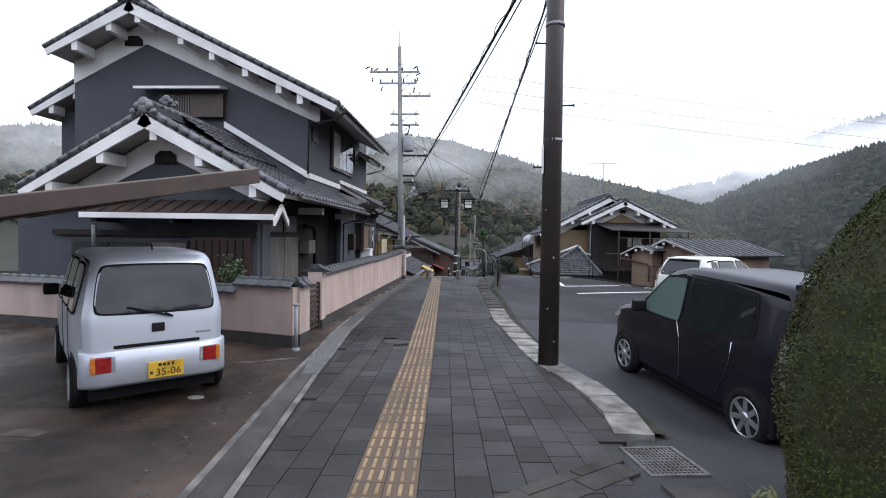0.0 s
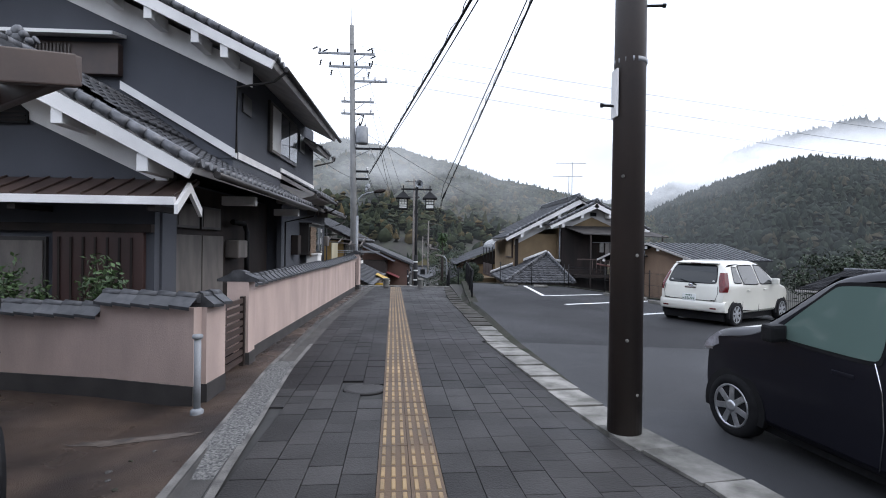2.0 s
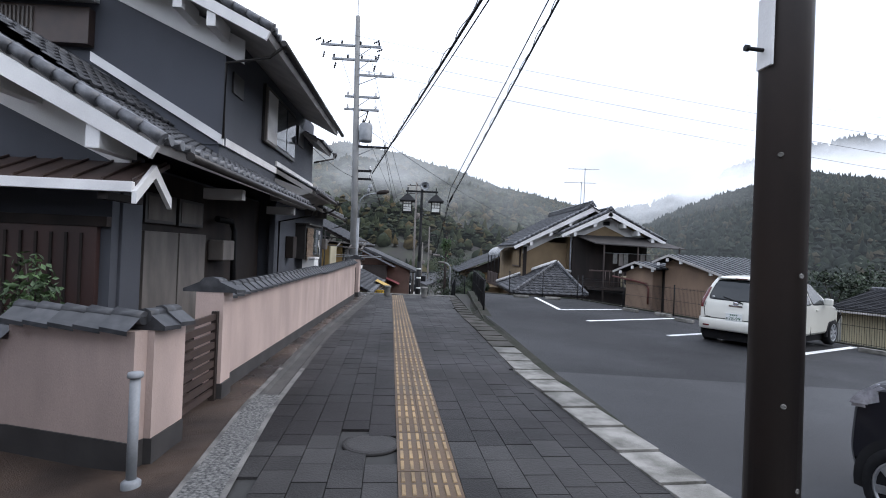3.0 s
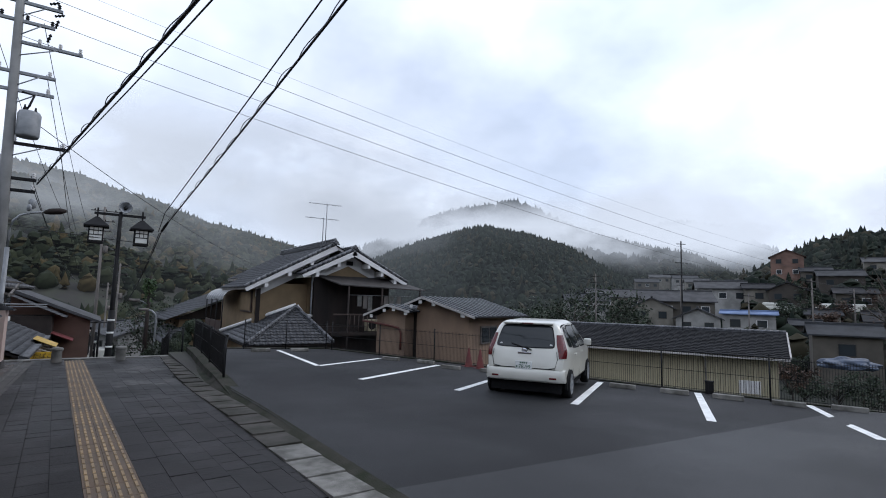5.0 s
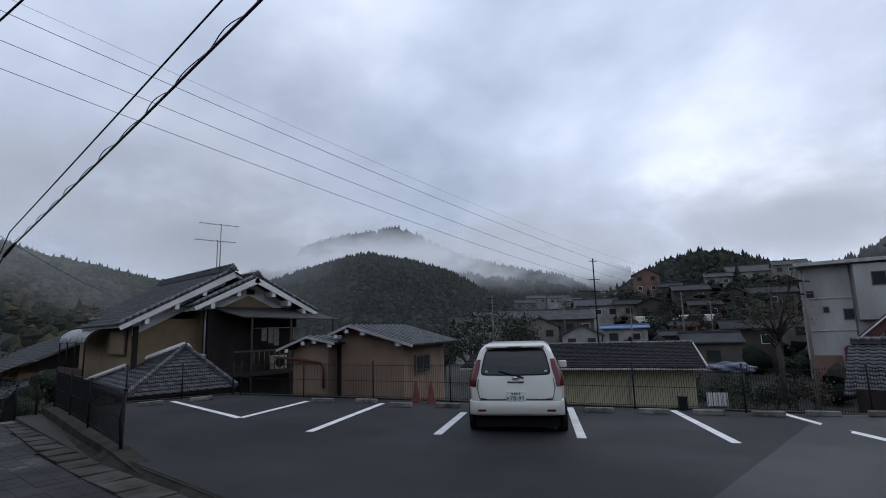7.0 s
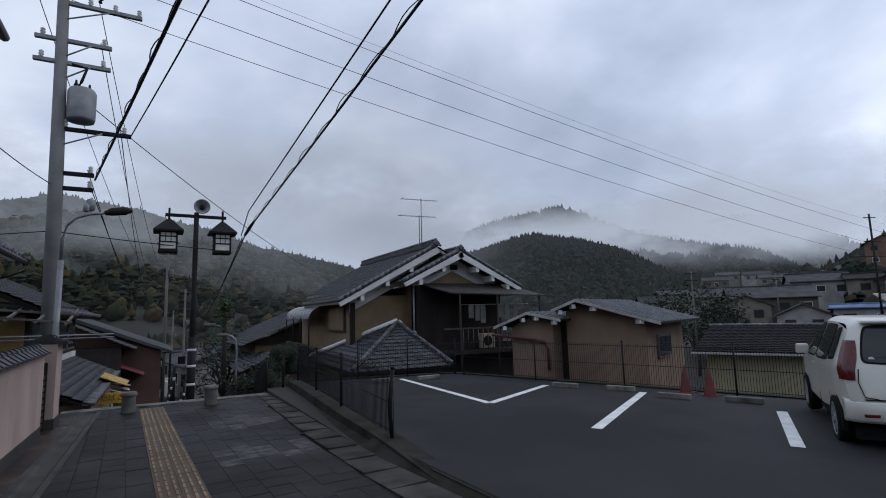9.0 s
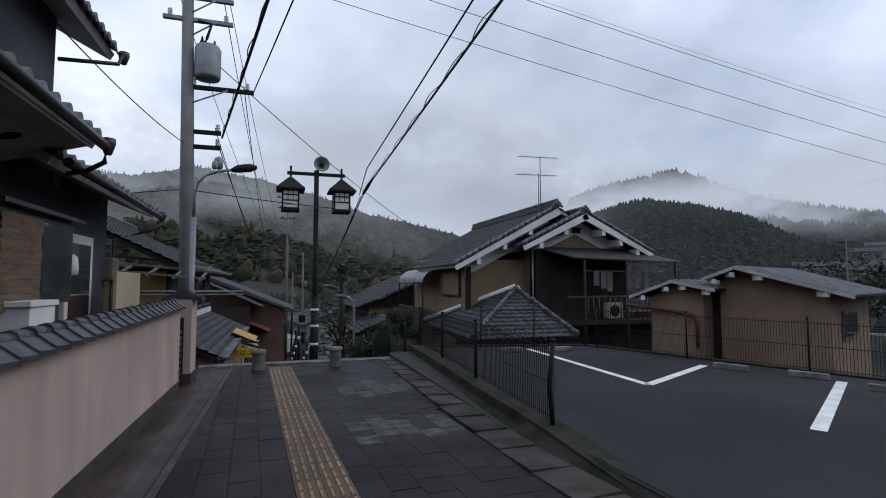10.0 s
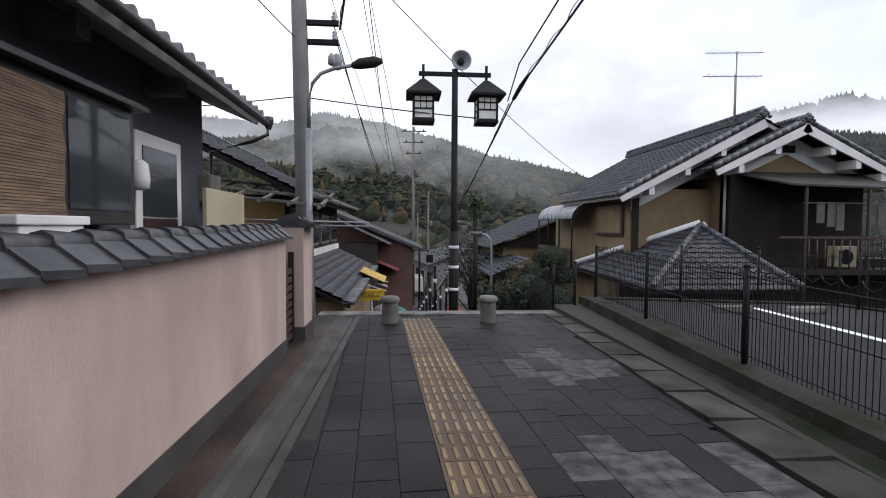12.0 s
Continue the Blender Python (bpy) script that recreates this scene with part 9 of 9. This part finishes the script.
far_house(-5.6, 44, -3.6, 6.2, 8.5, 3.4, 90, M_FW[4], M_FR[1], 1, "street_house", 0.42, "old tiled house with a faded red wall")
up3 = Vector((-3.2, 0, 1.5))
bm = tile_slope(B(), (-2.35, 38.6, 0.02), (0, 1, 0), up3, 9.5, up3.length)
redh = thing("awning_house", None, "old dark boarded house with grey tiles and red awning", "house")
tagged(part("roof_tiles", bm, M_KAWARA, redh), kind="stuff")
bm = B()
box(bm, -5.5, -2.9, 39, 47.5, -6, 0.1)
part("front_wall", bm, mat("weathered_board_front", (0.060, 0.046, 0.040), 0.85, scale=2), None).parent = redh
part("awning", prism(B(), [(-2.95, 39.2, -0.75), (-2.0, 39.2, -1.15), (-2.0, 42.5, -1.15), (-2.95, 42.5, -0.75)], (0, 0, 0.04)), mat("faded_red_cloth", (0.22, 0.05, 0.055), 0.8, scale=3), redh, "faded red cloth awning")
far_house(-6.0, 60, -5.6, 9, 7, 3.6, 85, M_FW[1], M_FR[0], 2, "street_house", 0.4, "old brown street house with tiled roof")
h4 = thing("low_tiled_house", None, "low tan house with wide grey tiled roof beside the steps", "house")
s5 = Vector((4.2, 0, 1.75))
bm = tile_slope(B(), (2.1, 40, -0.15), (0, 1, 0), s5, 10, s5.length)
s6 = Vector((1.6, 0, 0.7))
tile_slope(bm, (1.7, 37.0, -1.15), (0, 1, 0), s6, 9, s6.length)
tagged(part("roof_tiles", bm, M_KAWARA, h4), kind="stuff")
bm = B()
box(bm, 2.9, 9, 40.6, 49.5, -6, 0.1)
part("wall", bm, M_TANWALL, h4)
bm = B()
box(bm, 2.6, 5, 37.5, 45.5, -6, -0.95)
part("lower_wall", bm, M_TANWALL, h4)
part("gable_fill", prism(B(), [(2.6, 40.4, -0.1), (9.0, 40.4, -0.1), (9.0, 40.4, 1.4), (6.3, 40.4, 1.5)], (0, 0.1, 0)), M_DARKWOOD, h4)
far_house(3.5, 66, -6.5, 8, 7, 4.0, -80, M_FW[2], M_FR[1], 2, "street_house", 0.35, "white walled street house with grey roof")
far_house(-1.0, 92, -9, 14, 8, 5.5, 0, M_FW[2], M_FR[0], 2, "street_house", 0.2, "pale building closing the end of the street")
rw = random.Random(63)
places = []
for k in range(300):
    x, y = rw.uniform(-42, 34), rw.uniform(58, 112)
    if y < 98 and -7.5 < x < 7.5:
        continue
    places.append((x, y, terrain(x, y), rw.uniform(3.5, 8.0), rw.random() < 0.3))
for k in range(70):
    x, y = rw.uniform(-16, 18), rw.uniform(98, 125)
    places.append((x, y, terrain(x, y), rw.uniform(6.0, 10.0), rw.random() < 0.3))
crowns(places, rw, M_WOOD_L, "dark mixed trees in the valley beyond the street")
tk = thing("distant_truck", pose(-0.9, 62, -5.3, 0, 0, 0), "small white truck parked in the lower street", "truck")
bm = B()
box(bm, -0.75, 0.75, -1.6, 1.6, 0.5, 1.75, 0.06)
part("cargo_box", bm, M_CARWHITE, tk)
for a in (-0.66, 0.66):
    part("wheel", lathe(B(), [(0.28, -0.08), (0.28, 0.08)], 12, pose(a, -1.0, 0.28, 0, 90, 0)), M_RUBBER, tk)
for x, y, top, dark in ((-1.14, 52, 7.6, False), (0.55, 66, 4.2, False), (0.0, 84, 2.6, False)):
    z = terrain(x, y)
    o = thing("utility_pole_below", pose(x, y, z), "grey utility pole standing in the lower street", "utility pole", "poles of the lower street")
    h_ = top - z
    part("shaft", tube(B(), [(0, 0, -0.3), (0, 0, h_)], [0.13, 0.08], 10), M_GREYPANEL, o)
    for k, w in enumerate((0.85, 0.7, 0.55)):
        a = part("crossarm", tube(B(), [(-w, 0, h_ - 0.3 - 0.75 * k), (w, 0, h_ - 0.3 - 0.75 * k)], 0.035, 6), M_BRONZE, o)
        for q in (-0.7, 0.1, 0.8):
            part("insulator", lathe(B(), [(0.03, 0), (0.06, 0.04), (0.03, 0.08), (0.05, 0.12)], 8, pose(q * w, 0, h_ - 0.28 - 0.75 * k)), M_BRONZE, a)
    part("meter_cabinet", lathe(B(), [(0.1, 0), (0.16, 0.04), (0.16, 0.5), (0.1, 0.55)], 12, pose(0.24, 0, h_ - 3.4)), M_GREYPANEL, o)
o = thing("ivy_pole", pose(0.92, 36, -3.4), "dark pole overgrown with ivy at its top", "utility pole")
part("shaft", tube(B(), [(0, 0, 0), (0.02, 0, 5.6)], [0.10, 0.08], 10), M_DARKWOOD, o)
lv = B()
leaf_cloud(lv, 700, lambda r: (Vector((r.gauss(0.0, 0.13), r.gauss(0, 0.13), 5.45 - abs(r.gauss(0, 0.5)))), (r.uniform(-1, 1), r.uniform(-1, 1), 0.6)), 0.13, random.Random(44))
tagged(part("ivy", lv, M_LEAF, o), kind="stuff")
part("lamp_arm", tube(B(), [(0, 0, 4.2), (-0.25, 0, 4.36), (-0.4, 0, 4.38)], 0.03, 6), M_GALV, o)
part("luminaire", tube(B(), [(-0.35, 0, 4.38), (-0.8, 0, 4.42)], [0.09, 0.06], 8), M_GREYPANEL, o)
o = thing("lower_street_light", pose(1.07, 33.2, 0), "slim grey street light with a curved arm", "street light")
part("pole", tube(B(), [(0, 0, -3.4), (0, 0, 0.1), (-0.04, 0, 0.42), (-0.18, 0, 0.58), (-0.36, 0, 0.62)], 0.04, 8), M_GALV, o)
part("luminaire", tube(B(), [(-0.32, 0, 0.62), (-0.7, 0, 0.64)], [0.07, 0.05], 8), M_GREYPANEL, o)
o = thing("lower_lantern", pose(-0.85, 47, -4.6), "black twin lantern lamp further down the street", "street lamp")
part("post", tube(B(), [(0, 0, 0), (0, 0, 4.1)], 0.06, 8), M_BLACK, o)
for s in (-0.6, 0.6):
    bm = B()
    box(bm, s - 0.2, s + 0.2, -0.2, 0.2, 3.3, 3.75, 0.02)
    part("lantern", bm, M_BLACK, o)
part("arm", tube(B(), [(-0.6, 0, 4.0), (0.6, 0, 4.0)], 0.035, 6), M_BLACK, o)

# ---- paving and tactile pieces ----
SL = math.degrees(math.atan(0.0505))
tb = B()
box(tb, -0.5, 0.5, -0.5, 0.5, -0.5, 0.5)
bmesh.ops.bevel(tb, geom=[e_ for e_ in tb.edges if all(v.co.z > 0 for v in e_.verts)], offset=0.02, segments=1, affect="EDGES")
TILE_ME = mesh_of(tb, M_TILE)
dt = TILE_ME.copy()
dt.materials.clear()
dt.materials.append(M_TILE_DRY)
rng = random.Random(77)
TW = 0.238
far_v, far_f = [], []
count = 0
unit = [v.co.copy() for v in TILE_ME.vertices]
polys = [tuple(p.vertices) for p in TILE_ME.polygons]
cells = []
for side in (-1, 1):
    for c in range(12):
        off = side * (0.217 + TW * (c + 0.5))
        v = 0.6 + rng.uniform(0, 0.3)
        while v < 24.7:
            L = rng.choice((0.238, 0.30, 0.30, 0.36, 0.48)) if c % 2 else rng.choice((0.30, 0.30, 0.36))
            y = v + L / 2
            x = midline(y) + off
            if gutter(y) + 0.02 < x < inner(y) + 0.06 and not (math.hypot(x + 1.19, y - 8.58) < 0.3) and not (abs(x - 1.5) < 0.35 and abs(y - 3.82) < 0.35):
                cells.append((y, x, L))
            v += L
cells.sort()
for y, x, L in cells:
    slope = math.degrees(math.atan2(gz(y + 0.3) - gz(y - 0.3), 0.6))
    m = pose(x, y, gz(y) - 0.025 + rng.uniform(-0.002, 0.002), slope + rng.uniform(-0.3, 0.3), rng.uniform(-0.3, 0.3), SL) @ Matrix.Diagonal((TW - (0.006 if y < 10 else 0.004), L - (0.006 if y < 10 else 0.004), 0.05, 1))
    dry = -0.95 < x - (y - 20) * 0.0 < 0.45 and 18.3 < y < 22.6 and noise.noise(Vector((x * 1.6, y * 0.9, 4))) > 0.10 and rng.random() < 0.8
    if dry and count < 400:
        piece("paving_stone", dt, pavement, m)
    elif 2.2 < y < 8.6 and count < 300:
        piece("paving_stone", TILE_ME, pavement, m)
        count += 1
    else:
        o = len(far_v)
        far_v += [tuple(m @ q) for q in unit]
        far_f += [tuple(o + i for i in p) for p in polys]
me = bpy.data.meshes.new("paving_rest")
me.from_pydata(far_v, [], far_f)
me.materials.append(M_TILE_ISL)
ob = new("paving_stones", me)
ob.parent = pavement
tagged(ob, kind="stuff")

# tactile tiles: two abreast, three broken bars across each
tt = B()
box(tt, -0.1065, 0.1065, -0.199, 0.199, -0.03, 0.0)
for i in range(3):
    for j in range(2):
        a = B()
        box(a, -0.0142, 0.0142, -0.078, 0.078, 0.0005, 0.0075)
        for v in a.verts:
            if v.co.z > 0.004:
                v.co.x *= 0.8
                v.co.y *= 0.95
        merge(tt, a, 1, pose(-0.0705 + 0.0705 * i, -0.1 + 0.2 * j, 0))
TACT_ME = mesh_of(tt, M_TACT, M_BAR)
tact = thing("tactile_paving", None, "ochre tactile guide strip with raised bars", "tactile paving", kind="structure")
k = 0
y = 0.6
while y < 24.4:
    for s in (-1, 1):
        slope = math.degrees(math.atan2(gz(y + 0.4) - gz(y - 0.4), 0.8))
        piece("tactile_tile", TACT_ME, tact, pose(midline(y) + s * 0.1085, y, gz(y) + 0.002 + rng.uniform(0, 0.002), slope, rng.uniform(-0.25, 0.25), SL + rng.uniform(-0.25, 0.25)))
    y += 0.402
